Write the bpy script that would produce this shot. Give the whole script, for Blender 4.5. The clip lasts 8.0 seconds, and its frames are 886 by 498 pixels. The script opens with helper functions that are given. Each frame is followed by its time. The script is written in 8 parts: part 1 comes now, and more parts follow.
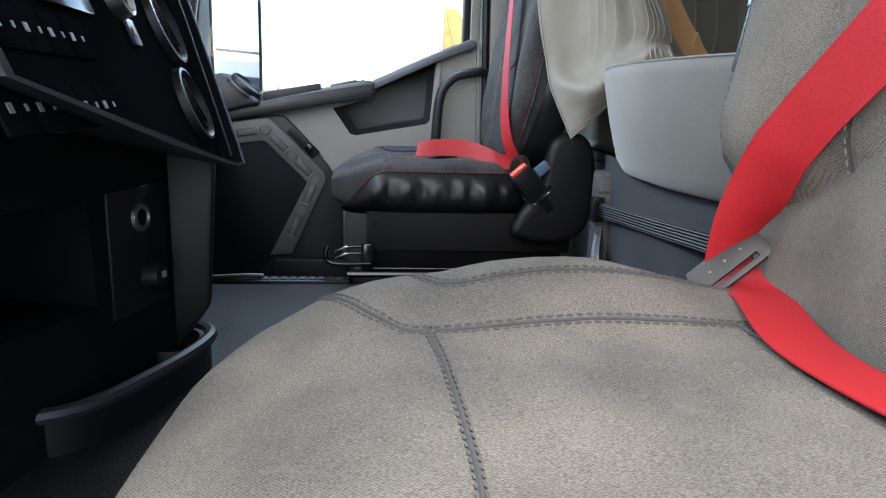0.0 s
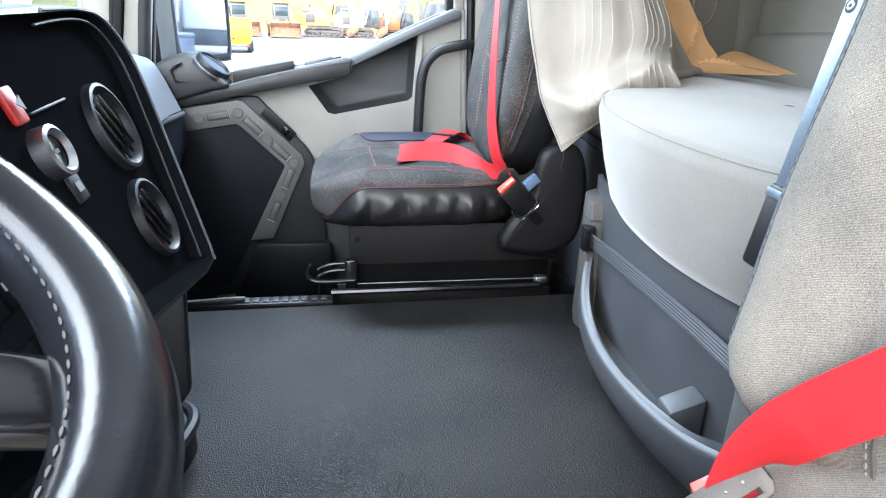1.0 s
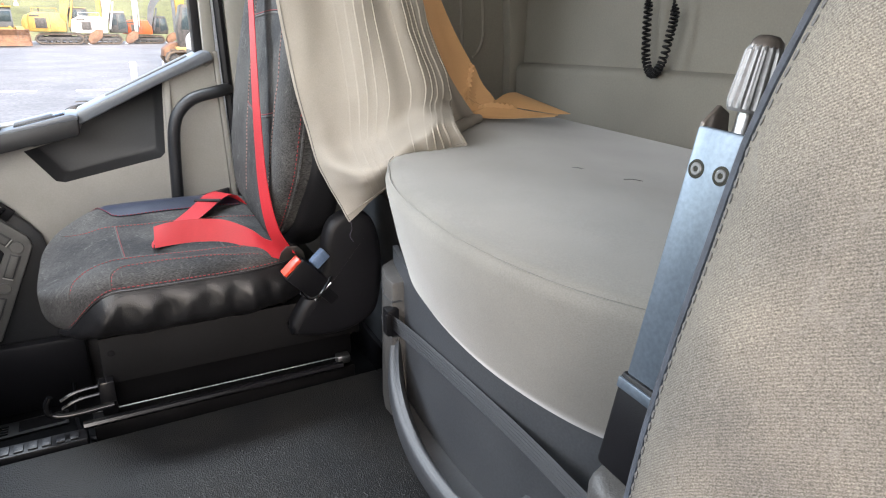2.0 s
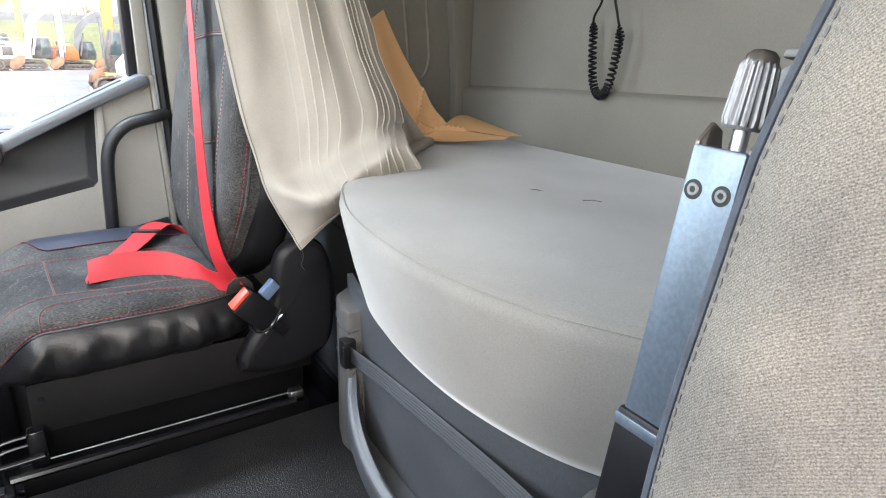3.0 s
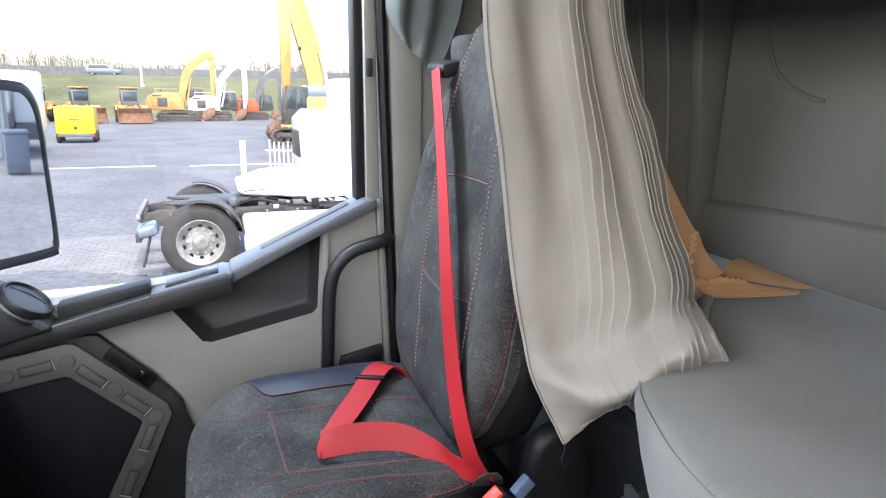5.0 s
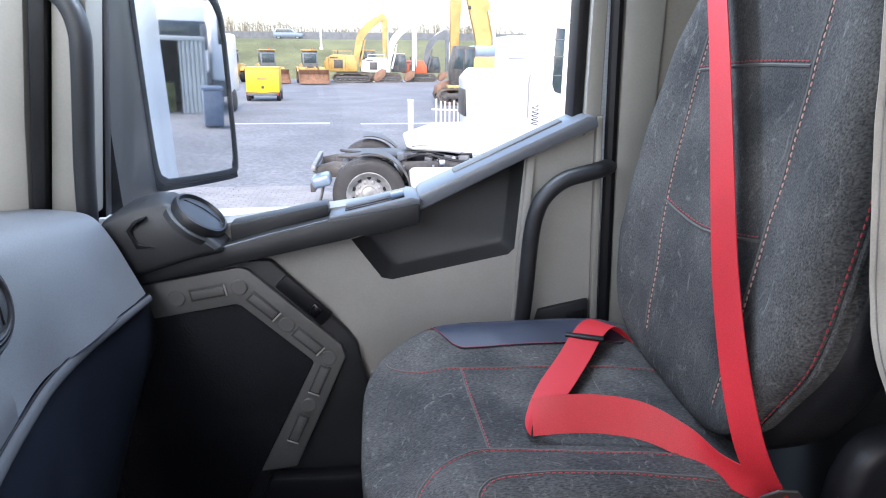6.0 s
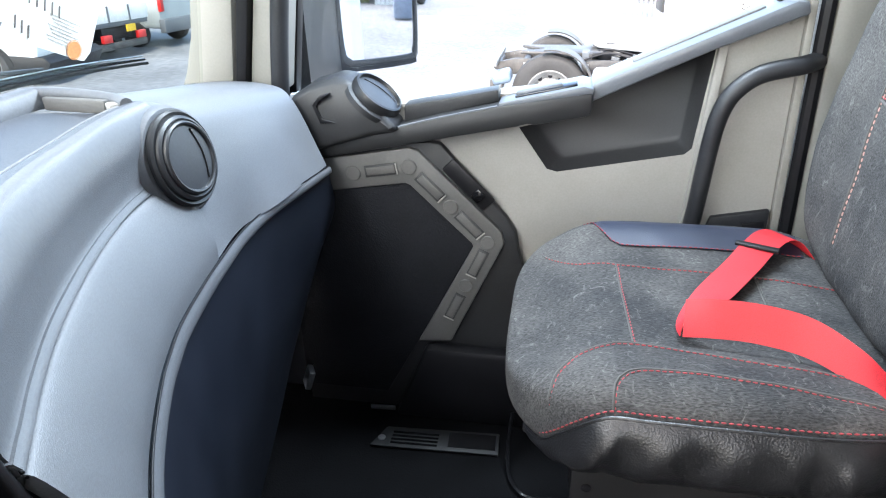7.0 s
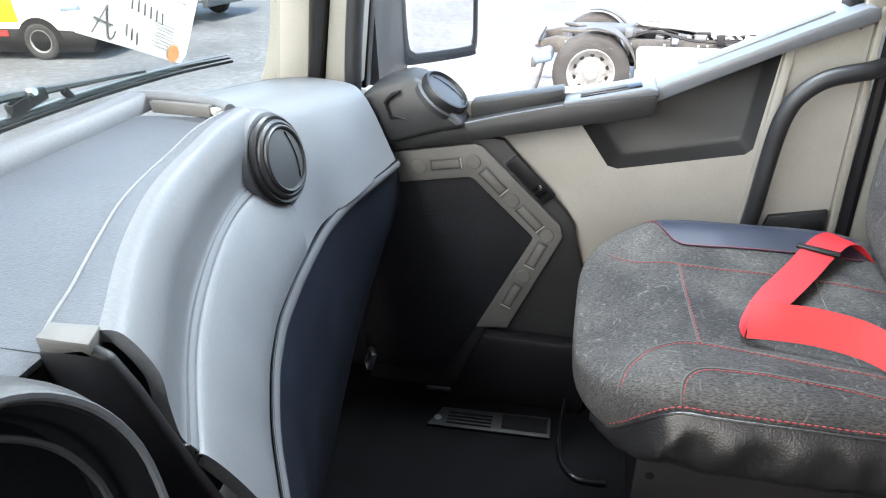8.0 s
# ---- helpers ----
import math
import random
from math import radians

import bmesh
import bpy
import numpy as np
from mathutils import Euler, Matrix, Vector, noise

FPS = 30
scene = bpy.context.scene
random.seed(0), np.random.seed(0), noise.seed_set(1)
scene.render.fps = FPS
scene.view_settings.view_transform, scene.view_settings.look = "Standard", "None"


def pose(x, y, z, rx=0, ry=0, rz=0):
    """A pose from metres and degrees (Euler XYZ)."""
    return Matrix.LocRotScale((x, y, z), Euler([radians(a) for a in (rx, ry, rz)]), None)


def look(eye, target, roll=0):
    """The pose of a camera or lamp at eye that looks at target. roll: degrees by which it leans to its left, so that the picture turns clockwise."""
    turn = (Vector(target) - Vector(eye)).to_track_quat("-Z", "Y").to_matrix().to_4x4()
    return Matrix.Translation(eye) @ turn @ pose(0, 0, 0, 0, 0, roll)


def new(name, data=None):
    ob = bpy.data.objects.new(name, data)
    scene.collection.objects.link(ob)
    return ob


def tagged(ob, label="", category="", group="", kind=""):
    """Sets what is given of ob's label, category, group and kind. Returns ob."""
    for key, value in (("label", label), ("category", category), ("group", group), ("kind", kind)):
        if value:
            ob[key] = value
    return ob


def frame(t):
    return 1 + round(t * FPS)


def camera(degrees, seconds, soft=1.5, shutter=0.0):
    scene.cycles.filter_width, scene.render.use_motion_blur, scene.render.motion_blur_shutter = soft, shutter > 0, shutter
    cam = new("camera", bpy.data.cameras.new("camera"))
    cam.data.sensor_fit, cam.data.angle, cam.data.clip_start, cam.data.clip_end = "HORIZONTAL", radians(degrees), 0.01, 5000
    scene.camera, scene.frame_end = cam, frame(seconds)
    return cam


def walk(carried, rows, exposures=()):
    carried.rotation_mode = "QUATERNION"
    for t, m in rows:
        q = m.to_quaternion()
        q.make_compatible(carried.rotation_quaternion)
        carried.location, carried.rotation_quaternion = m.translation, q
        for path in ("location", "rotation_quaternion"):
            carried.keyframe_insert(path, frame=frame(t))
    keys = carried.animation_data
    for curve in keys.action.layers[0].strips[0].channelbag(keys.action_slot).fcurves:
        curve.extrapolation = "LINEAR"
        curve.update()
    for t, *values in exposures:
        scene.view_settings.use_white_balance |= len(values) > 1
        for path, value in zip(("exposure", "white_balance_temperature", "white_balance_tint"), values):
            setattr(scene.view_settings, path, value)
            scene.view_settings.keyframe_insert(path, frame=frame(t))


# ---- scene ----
cam = camera(68.3, 8.0, 1.1)
PATH = [
    (0, (-0.299, 0.179, 0.433), (-0.067, 2.115, -0.014), 2.2),
    (0.5, (-0.276, 0.222, 0.565), (-0.048, 2.113, -0.042), 1.9),
    (1, (-0.291, 0.312, 0.694), (-0.019, 2.144, -0.06), 1.7),
    (1.5, (-0.256, 0.418, 0.77), (0.274, 2.195, 0.021), 1.5),
    (2, (-0.227, 0.524, 0.786), (0.637, 2.169, 0.047), 1.6),
    (2.2, (-0.228, 0.539, 0.788), (0.716, 2.14, 0.049), 1.6),
    (3.3, (-0.239, 0.573, 0.772), (0.812, 2.167, 0.175), 1.8),
    (3.5, (-0.254, 0.585, 0.77), (0.814, 2.189, 0.233), 1.8),
    (4, (-0.299, 0.715, 0.859), (0.765, 2.333, 0.362), 1.7),
    (4.5, (-0.289, 0.775, 0.915), (0.591, 2.5, 0.414), 1.4),
    (4.7, (-0.293, 0.807, 0.925), (0.492, 2.575, 0.417), 1.2),
    (5.8, (-0.376, 1.178, 0.83), (-0.068, 3.048, 0.193), -0.2),
    (6, (-0.359, 1.182, 0.778), (-0.168, 3.065, 0.13), -0.1),
    (6.5, (-0.324, 1.191, 0.776), (-0.481, 2.975, -0.114), -1.0),
    (7, (-0.342, 1.166, 0.757), (-0.665, 2.915, -0.158), -1.3),
    (7.5, (-0.324, 1.127, 0.803), (-0.677, 2.839, -0.168), -1.7),
    (8, (-0.394, 1.119, 0.812), (-0.807, 2.815, -0.165), -1.6),
]
EXPOSURE = [(0.0, 1.95, 6300, 9), (0.3, 2.2, 6300, 10), (0.5, 2.58, 6200, 8), (1.0, 3.3, 6400, 10), (1.5, 3.0, 7200, 15), (2.0, 2.65, 7300, 15), (3.5, 2.98, 6900, 13),
            (4.0, 2.72, 6900, 14), (4.5, 2.4, 6900, 15), (5.8, 2.12, 6300, 15), (6.0, 2.15, 6350, 16), (6.5, 3.13, 6500, 10), (7.5, 3.1, 7000, 11), (8.0, 3.1, 7200, 11)]
walk(cam, [(t, look(eye, target, roll)) for t, eye, target, roll in PATH], EXPOSURE)
from mathutils.bvhtree import BVHTree

# ---- light ----
world = bpy.data.worlds.new("sky")
scene.world = world
world.use_nodes = True
wn = world.node_tree.nodes
sky = wn.new("ShaderNodeTexSky")
sky.sky_type, sky.sun_disc = "NISHITA", False
sky.sun_elevation, sky.sun_rotation = radians(38), radians(200)
sky.air_density, sky.dust_density, sky.ozone_density = 1.0, 1.6, 1.0
wn["Background"].inputs["Strength"].default_value = 0.15
world.node_tree.links.new(sky.outputs[0], wn["Background"].inputs["Color"])
sun_data = bpy.data.lights.new("sun", "SUN")
sun_data.energy, sun_data.angle, sun_data.color = 1.5, radians(12), (1.0, 0.95, 0.88)
sun = new("sun", sun_data)
sun.matrix_world = look((0, 0, 30), (-3.0, 12.0, 8.0))
scene.view_settings.exposure = 2.3


def sky_lamp(name, at, target, w, h, watts, col):
    """Sky light that enters by an opening of the cab."""
    d = bpy.data.lights.new(name, "AREA")
    d.shape, d.size, d.size_y, d.energy, d.color = "RECTANGLE", w, h, watts, col
    o = new(name, d)
    o.matrix_world = look(at, target)
    return o


sky_lamp("doorway_sky", (-0.30, 0.02, 0.55), (0.05, 1.8, 0.35), 0.95, 1.3, 0.4, (0.95, 0.97, 1.0))
sky_lamp("windscreen_sky", (-0.970, 1.20, 1.12), (0.15, 1.45, 0.60), 2.0, 0.30, 5.5, (0.84, 0.92, 1.0))
sky_lamp("side_window_sky", (-0.37, 2.435, 1.195), (-0.45, 1.3, 0.15), 0.72, 0.15, 5.6, (0.70, 0.85, 1.0))


# ---- materials ----
def mat(name, col, rough=0.6, metal=0.0, var=0.15, scale=9.0, fine=260.0, bump=0.15, dist=0.0008, spec=0.5,
        stretch=(1, 1, 1), tint=None, fvar=0.12, cell=0.0, stretch_fine=None, scuff=None, weave=0.0):
    m = bpy.data.materials.new(name)
    m.use_nodes = True
    nt = m.node_tree
    n, lk = nt.nodes, nt.links
    b = n["Principled BSDF"]
    b.inputs["Roughness"].default_value, b.inputs["Metallic"].default_value = rough, metal
    b.inputs["Specular IOR Level"].default_value = spec
    tc = n.new("ShaderNodeTexCoord")

    def noise_tex(sc, st, detail):
        mp = n.new("ShaderNodeMapping")
        mp.inputs["Scale"].default_value = st
        lk.new(tc.outputs["Object"], mp.inputs["Vector"])
        t = n.new("ShaderNodeTexNoise")
        t.inputs["Scale"].default_value, t.inputs["Detail"].default_value = sc, detail
        lk.new(mp.outputs[0], t.inputs["Vector"])
        return t, mp

    big, _ = noise_tex(scale, stretch, 5)
    small, mp2 = noise_tex(fine, stretch_fine or stretch, 3)
    c = Vector(col)
    c2 = Vector(tint) if tint else c * (1 + var)
    ramp = n.new("ShaderNodeMapRange")
    ramp.inputs[1].default_value, ramp.inputs[2].default_value = 0.32, 0.68
    lk.new(big.outputs[0], ramp.inputs[0])
    mix = n.new("ShaderNodeMix")
    mix.data_type = "RGBA"
    mix.inputs["A"].default_value = (*(c * (1 - var)), 1)
    mix.inputs["B"].default_value = (*c2, 1)
    lk.new(ramp.outputs[0], mix.inputs["Factor"])
    fr = n.new("ShaderNodeMapRange")
    fr.inputs[1].default_value, fr.inputs[2].default_value = 0.3, 0.7
    fr.inputs[3].default_value, fr.inputs[4].default_value = 1 - fvar, 1 + fvar
    lk.new(small.outputs[0], fr.inputs[0])
    mul = n.new("ShaderNodeVectorMath")
    mul.operation = "SCALE"
    lk.new(mix.outputs["Result"], mul.inputs[0])
    lk.new(fr.outputs[0], mul.inputs["Scale"])
    out = mul.outputs[0]
    if weave:
        # diagonal twill threads, uneven in strength
        wv = n.new("ShaderNodeTexWave")
        wv.bands_direction = "DIAGONAL"
        wv.inputs["Scale"].default_value, wv.inputs["Distortion"].default_value = weave, 2.2
        wv.inputs["Detail"].default_value, wv.inputs["Detail Scale"].default_value = 3.0, 1.6
        lk.new(tc.outputs["Object"], wv.inputs["Vector"])
        wr = n.new("ShaderNodeMapRange")
        wr.inputs[3].default_value, wr.inputs[4].default_value = 0.85, 1.14
        lk.new(wv.outputs["Fac"], wr.inputs[0])
        wm = n.new("ShaderNodeVectorMath")
        wm.operation = "SCALE"
        lk.new(out, wm.inputs[0])
        lk.new(wr.outputs[0], wm.inputs["Scale"])
        out = wm.outputs[0]
    if scuff:
        sc, _ = noise_tex(24, (1.8, 1.4, 0.7), 12)
        sc.inputs["Roughness"].default_value, sc.inputs["Distortion"].default_value = 0.72, 2.6
        sr = n.new("ShaderNodeMapRange")
        sr.inputs[1].default_value, sr.inputs[2].default_value, sr.inputs[4].default_value = 0.56, 0.72, 0.6
        lk.new(sc.outputs[0], sr.inputs[0])
        sm = n.new("ShaderNodeMix")
        sm.data_type = "RGBA"
        sm.inputs["B"].default_value = (*scuff, 1)
        lk.new(out, sm.inputs["A"])
        lk.new(sr.outputs[0], sm.inputs["Factor"])
        out = sm.outputs["Result"]
    lk.new(out, b.inputs["Base Color"])
    rr = n.new("ShaderNodeMapRange")
    rr.inputs[3].default_value, rr.inputs[4].default_value = max(0.02, rough * 0.82), min(1, rough * 1.15)
    lk.new(big.outputs[0], rr.inputs[0])
    lk.new(rr.outputs[0], b.inputs["Roughness"])
    if bump:
        bp = n.new("ShaderNodeBump")
        bp.inputs["Strength"].default_value, bp.inputs["Distance"].default_value = bump, dist
        src = small.outputs[0]
        if cell:
            vo = n.new("ShaderNodeTexVoronoi")
            vo.inputs["Scale"].default_value = cell
            lk.new(mp2.outputs[0], vo.inputs["Vector"])
            src = vo.outputs["Distance"]
        lk.new(src, bp.inputs["Height"])
        lk.new(bp.outputs[0], b.inputs["Normal"])
    return m


def glass_mat(name, gloss=0.025, tint=(1, 1, 1)):
    m = bpy.data.materials.new(name)
    m.use_nodes = True
    n, lk = m.node_tree.nodes, m.node_tree.links
    n.remove(n["Principled BSDF"])
    tr, gl, mx = n.new("ShaderNodeBsdfTransparent"), n.new("ShaderNodeBsdfGlossy"), n.new("ShaderNodeMixShader")
    tr.inputs[0].default_value = (*tint, 1)
    gl.inputs["Roughness"].default_value = 0.02
    mx.inputs[0].default_value = gloss
    lk.new(tr.outputs[0], mx.inputs[1])
    lk.new(gl.outputs[0], mx.inputs[2])
    lk.new(mx.outputs[0], n["Material Output"].inputs["Surface"])
    return m


DARK = mat("dark_plastic", (0.016, 0.017, 0.020), 0.5, var=0.2, cell=900, bump=0.25, dist=0.0004, spec=0.4)
BLACK = mat("black_plastic", (0.006, 0.006, 0.0075), 0.48, var=0.2, cell=1100, bump=0.2, dist=0.0003, spec=0.28)
GLOSS = mat("glossy_black", (0.006, 0.006, 0.007), 0.16, var=0.2, bump=0.02)
POCKET = mat("pocket_plastic", (0.034, 0.034, 0.035), 0.45, var=0.12, cell=900, bump=0.25, dist=0.0004)
DOORDK = mat("dark_door_plastic", (0.0165, 0.017, 0.0185), 0.5, var=0.15, cell=900, bump=0.25, dist=0.0004, spec=0.4)
ARMREST = mat("armrest_plastic", (0.013, 0.0135, 0.0145), 0.45, var=0.12, cell=900, bump=0.25, dist=0.0004)
PANEL = mat("door_panel_plastic", (0.245, 0.236, 0.220), 0.55, var=0.07, cell=800, bump=0.2, dist=0.0004, fvar=0.05)
TRIM = mat("speaker_trim_plastic", (0.088, 0.086, 0.083), 0.5, var=0.1, cell=900, bump=0.2, dist=0.0003, fvar=0.06)
DASH = mat("dash_soft_plastic", (0.098, 0.104, 0.114), 0.48, var=0.06, cell=700, bump=0.35, dist=0.0005, fvar=0.08, spec=0.4)
VENTBLK = mat("vent_black_plastic", (0.011, 0.0115, 0.013), 0.42, var=0.2, cell=900, bump=0.15, dist=0.0003, spec=0.4)
VENTFLAP = mat("vent_flap_plastic", (0.030, 0.033, 0.039), 0.48, var=0.1, cell=900, bump=0.15, dist=0.0003, spec=0.4)
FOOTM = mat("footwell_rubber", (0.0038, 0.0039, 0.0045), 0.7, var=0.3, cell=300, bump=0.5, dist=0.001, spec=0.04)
DASHFAB = mat("dash_ribbed_panel", (0.112, 0.118, 0.128), 0.5, var=0.05, cell=500, bump=0.4, dist=0.0005, stretch_fine=(1, 1, 3), fvar=0.10)
PALEEDGE = mat("pale_edge_plastic", (0.125, 0.127, 0.128), 0.5, var=0.12, cell=700, bump=0.2, dist=0.0004)
TRAY = mat("dash_tray_plastic", (0.055, 0.062, 0.074), 0.5, var=0.10, scale=5, cell=600, bump=0.5, dist=0.0006, fvar=0.15, spec=0.35)
DASHLOW = mat("dash_lower_plastic", (0.0095, 0.013, 0.022), 0.46, var=0.12, cell=900, bump=0.2, dist=0.0004)
WALLM = mat("moulded_wall_vinyl", (0.225, 0.210, 0.182), 0.6, var=0.06, scale=5, cell=700, bump=0.2, dist=0.0004, fvar=0.05, spec=0.35)
CEIL = mat("headliner_fabric", (0.68, 0.66, 0.61), 0.9, var=0.06, fine=500)
PILLAR = mat("pillar_trim", (0.232, 0.224, 0.203), 0.55, var=0.05, cell=800, bump=0.15, dist=0.0003, fvar=0.04)
FLOORM = mat("rubber_mat", (0.0120, 0.0128, 0.0145), 0.42, var=0.35, scale=6, cell=380, bump=0.8, dist=0.0014, fvar=0.9, spec=0.24, fine=300, tint=(0.0185, 0.0180, 0.0172))
MATTR = mat("mattress_cloth", (0.176, 0.171, 0.156), 1.0, var=0.10, scale=6, fine=800, bump=0.3, dist=0.0005, fvar=0.11, spec=0.0, stretch_fine=(1, 0.5, 1))
MATTR.node_tree.nodes["Principled BSDF"].inputs["Sheen Weight"].default_value = 0.35
MATTR.node_tree.nodes["Principled BSDF"].inputs["Sheen Roughness"].default_value = 0.45
STORE = mat("storage_plastic", (0.052, 0.057, 0.064), 0.48, var=0.1, cell=900, bump=0.22, dist=0.0004)
CURT = mat("curtain_cloth", (0.315, 0.288, 0.252), 0.92, var=0.07, scale=7, fine=650, bump=0.3, dist=0.0005, fvar=0.08, spec=0.15)
GREYFAB = mat("grey_seat_cloth", (0.112, 0.107, 0.099), 0.92, var=0.18, scale=9, tint=(0.156, 0.143, 0.124), fine=1200, bump=0.7, dist=0.0006, fvar=0.42, weave=260, stretch_fine=(0.5, 1.0, 1.0), spec=0.06, scuff=(0.165, 0.158, 0.148))
DARKFAB = mat("charcoal_suede", (0.033, 0.0335, 0.035), 0.9, var=0.22, scale=9, fine=620, bump=0.8, dist=0.001, fvar=0.5, stretch_fine=(0.30, 1.1, 0.6), tint=(0.064, 0.062, 0.060), spec=0.10, scuff=(0.17, 0.166, 0.16))
LEATHER = mat("black_leather", (0.009, 0.009, 0.010), 0.36, var=0.2, cell=420, bump=0.4, dist=0.0007, spec=0.42)
# dark leather with the sky's blue sheen put into its base colour
BLUESHEEN = mat("blue_sheen_leather", (0.012, 0.016, 0.030), 0.42, var=0.2, cell=420, bump=0.3, dist=0.0006)
STITCH = mat("red_thread", (0.20, 0.020, 0.024), 0.8, bump=0)
SILL = mat("sill_plastic", (0.092, 0.101, 0.115), 0.36, var=0.06, cell=800, bump=0.15, dist=0.0003, fvar=0.05)
PALEST = mat("faded_red_thread", (0.30, 0.17, 0.15), 0.85, bump=0)
GREYST = mat("grey_thread", (0.16, 0.15, 0.14), 0.85, bump=0)
SEATST = mat("seat_thread", (0.070, 0.070, 0.070), 0.85, bump=0)
SEATSEAM = mat("seat_seam_cloth", (0.058, 0.056, 0.054), 0.95, bump=0)
DENIM = mat("denim_blue_piping", (0.042, 0.050, 0.064), 0.9, var=0.3, scale=60, fine=900, bump=0.4, dist=0.0005)
DARKST = mat("dark_thread", (0.05, 0.048, 0.045), 0.85, bump=0)
RED = mat("red_webbing", (0.33, 0.012, 0.017), 0.55, var=0.10, fine=1100, bump=0.4, dist=0.0005, fvar=0.22, stretch_fine=(1, 1, 0.5), spec=0.35)
STEEL = mat("brushed_steel", (0.55, 0.56, 0.58), 0.32, 1.0, var=0.08, fine=300, bump=0.1, dist=0.0003)
BLUED = mat("blue_grey_steel", (0.125, 0.158, 0.195), 0.42, 0.6, var=0.1, fine=300, bump=0.08, dist=0.0003)
BELTSTEEL = mat("dull_belt_steel", (0.036, 0.034, 0.032), 0.5, 0.2, var=0.15, scale=40, fine=400, bump=0.1, dist=0.0003)
CHROME = mat("dull_chrome", (0.20, 0.20, 0.203), 0.55, 1.0, var=0.08, fine=200, bump=0.05, dist=0.0002)
ORANGE = mat("orange_red_button", (0.70, 0.065, 0.035), 0.4, bump=0)
BLUEBTN = mat("blue_grey_tab", (0.10, 0.15, 0.24), 0.4, bump=0)
PAPER = mat("brown_paper", (0.56, 0.325, 0.155), 0.55, var=0.05, scale=10, fine=700, bump=0.08, fvar=0.05)
WHITEP = mat("white_paper", (0.62, 0.61, 0.57), 0.8, var=0.06, scale=20, bump=0.2, dist=0.001, spec=0.1)
INK = mat("ink", (0.05, 0.05, 0.07), 0.7, bump=0)
PENCIL = mat("soft_pencil", (0.17, 0.165, 0.16), 0.8, bump=0)
PRINT = mat("faint_print", (0.38, 0.37, 0.35), 0.8, bump=0)
STAMP = mat("orange_stamp", (0.55, 0.22, 0.08), 0.7, bump=0)
ICON = mat("icon_print", (0.24, 0.24, 0.25), 0.7, bump=0)
HAZ = mat("red_button", (0.45, 0.02, 0.015), 0.4, bump=0)
GLASS = glass_mat("window_glass")
SCREENGLASS = glass_mat("tinted_windscreen_glass", 0.025, (0.76, 0.79, 0.78))
MIRROR = mat("mirror_glass", (0.82, 0.84, 0.85), 0.02, 1.0, var=0.0, bump=0, fvar=0)


# ---- mesh helpers ----
def part(name, bm, material, parent=None, label="", sharp=38):
    me = bpy.data.meshes.new(name)
    bmesh.ops.recalc_face_normals(bm, faces=bm.faces)
    off = Vector((0, 0, 0))
    if parent is None:
        cs = [v.co for v in bm.verts]
        off = Vector(((min(c.x for c in cs) + max(c.x for c in cs)) / 2, (min(c.y for c in cs) + max(c.y for c in cs)) / 2, min(c.z for c in cs)))
        bmesh.ops.translate(bm, verts=bm.verts, vec=-off)
    bm.to_mesh(me)
    bm.free()
    me.materials.append(material)
    me.shade_smooth()
    me.set_sharp_from_angle(angle=radians(sharp))
    ob = new(name, me)
    ob.location = off
    if parent is not None:
        ob.parent = parent
        top = parent
        while top.parent is not None:
            top = top.parent
        if parent is top:
            ob.matrix_parent_inverse = top.matrix_basis.inverted()
    if label:
        ob["label"] = label
    return ob


def thing(name, at, label, category, group="", kind=""):
    ob = new(name)
    ob.empty_display_size = 0.05
    ob.location = at
    return tagged(ob, label, category, group, kind)


def join(*bms):
    out = bmesh.new()
    for b in bms:
        me = bpy.data.meshes.new("tmp")
        b.to_mesh(me)
        b.free()
        out.from_mesh(me)
        bpy.data.meshes.remove(me)
    return out


def moved(bm, m):
    bmesh.ops.transform(bm, matrix=m, verts=bm.verts)
    return bm


def box(lo, hi, bevel=0.0, seg=2):
    bm = bmesh.new()
    bmesh.ops.create_cube(bm, size=1)
    for v in bm.verts:
        v.co = Vector([(a + b) / 2 + c * (b - a) for a, b, c in zip(lo, hi, v.co)])
    if bevel:
        bmesh.ops.bevel(bm, geom=list(bm.edges), offset=bevel, segments=seg, affect="EDGES", profile=0.5)
    return bm


def obox(centre, size, rot=(0, 0, 0), bevel=0.0, seg=2):
    bm = box([-s / 2 for s in size], [s / 2 for s in size], bevel, seg)
    return moved(bm, pose(*centre, *rot))


def swap(axis, a, b, c):
    return {"x": (c, a, b), "y": (a, c, b), "z": (a, b, c)}[axis]


def prism(poly, axis, lo, hi, bevel=0.0, holes=(), seg=2):
    """A polygon in the two other axes, drawn out along one axis."""
    bm = bmesh.new()
    edges = []
    for loop in (poly, *holes):
        vs = [bm.verts.new(swap(axis, p[0], p[1], lo)) for p in loop]
        edges += [bm.edges.new((vs[i], vs[(i + 1) % len(vs)])) for i in range(len(vs))]
    if holes:
        bmesh.ops.triangle_fill(bm, edges=edges, use_beauty=True)
    else:
        bm.faces.new(list(bm.verts))
    r = bmesh.ops.extrude_face_region(bm, geom=list(bm.faces))
    d = Vector(swap(axis, 0, 0, hi - lo))
    bmesh.ops.translate(bm, verts=[g for g in r["geom"] if isinstance(g, bmesh.types.BMVert)], vec=d)
    bmesh.ops.recalc_face_normals(bm, faces=bm.faces)
    if bevel:
        es = [e for e in bm.edges if len(e.link_faces) == 2 and e.calc_face_angle(0) > 0.4]
        bmesh.ops.bevel(bm, geom=es, offset=bevel, segments=seg, affect="EDGES", profile=0.5)
    return bm


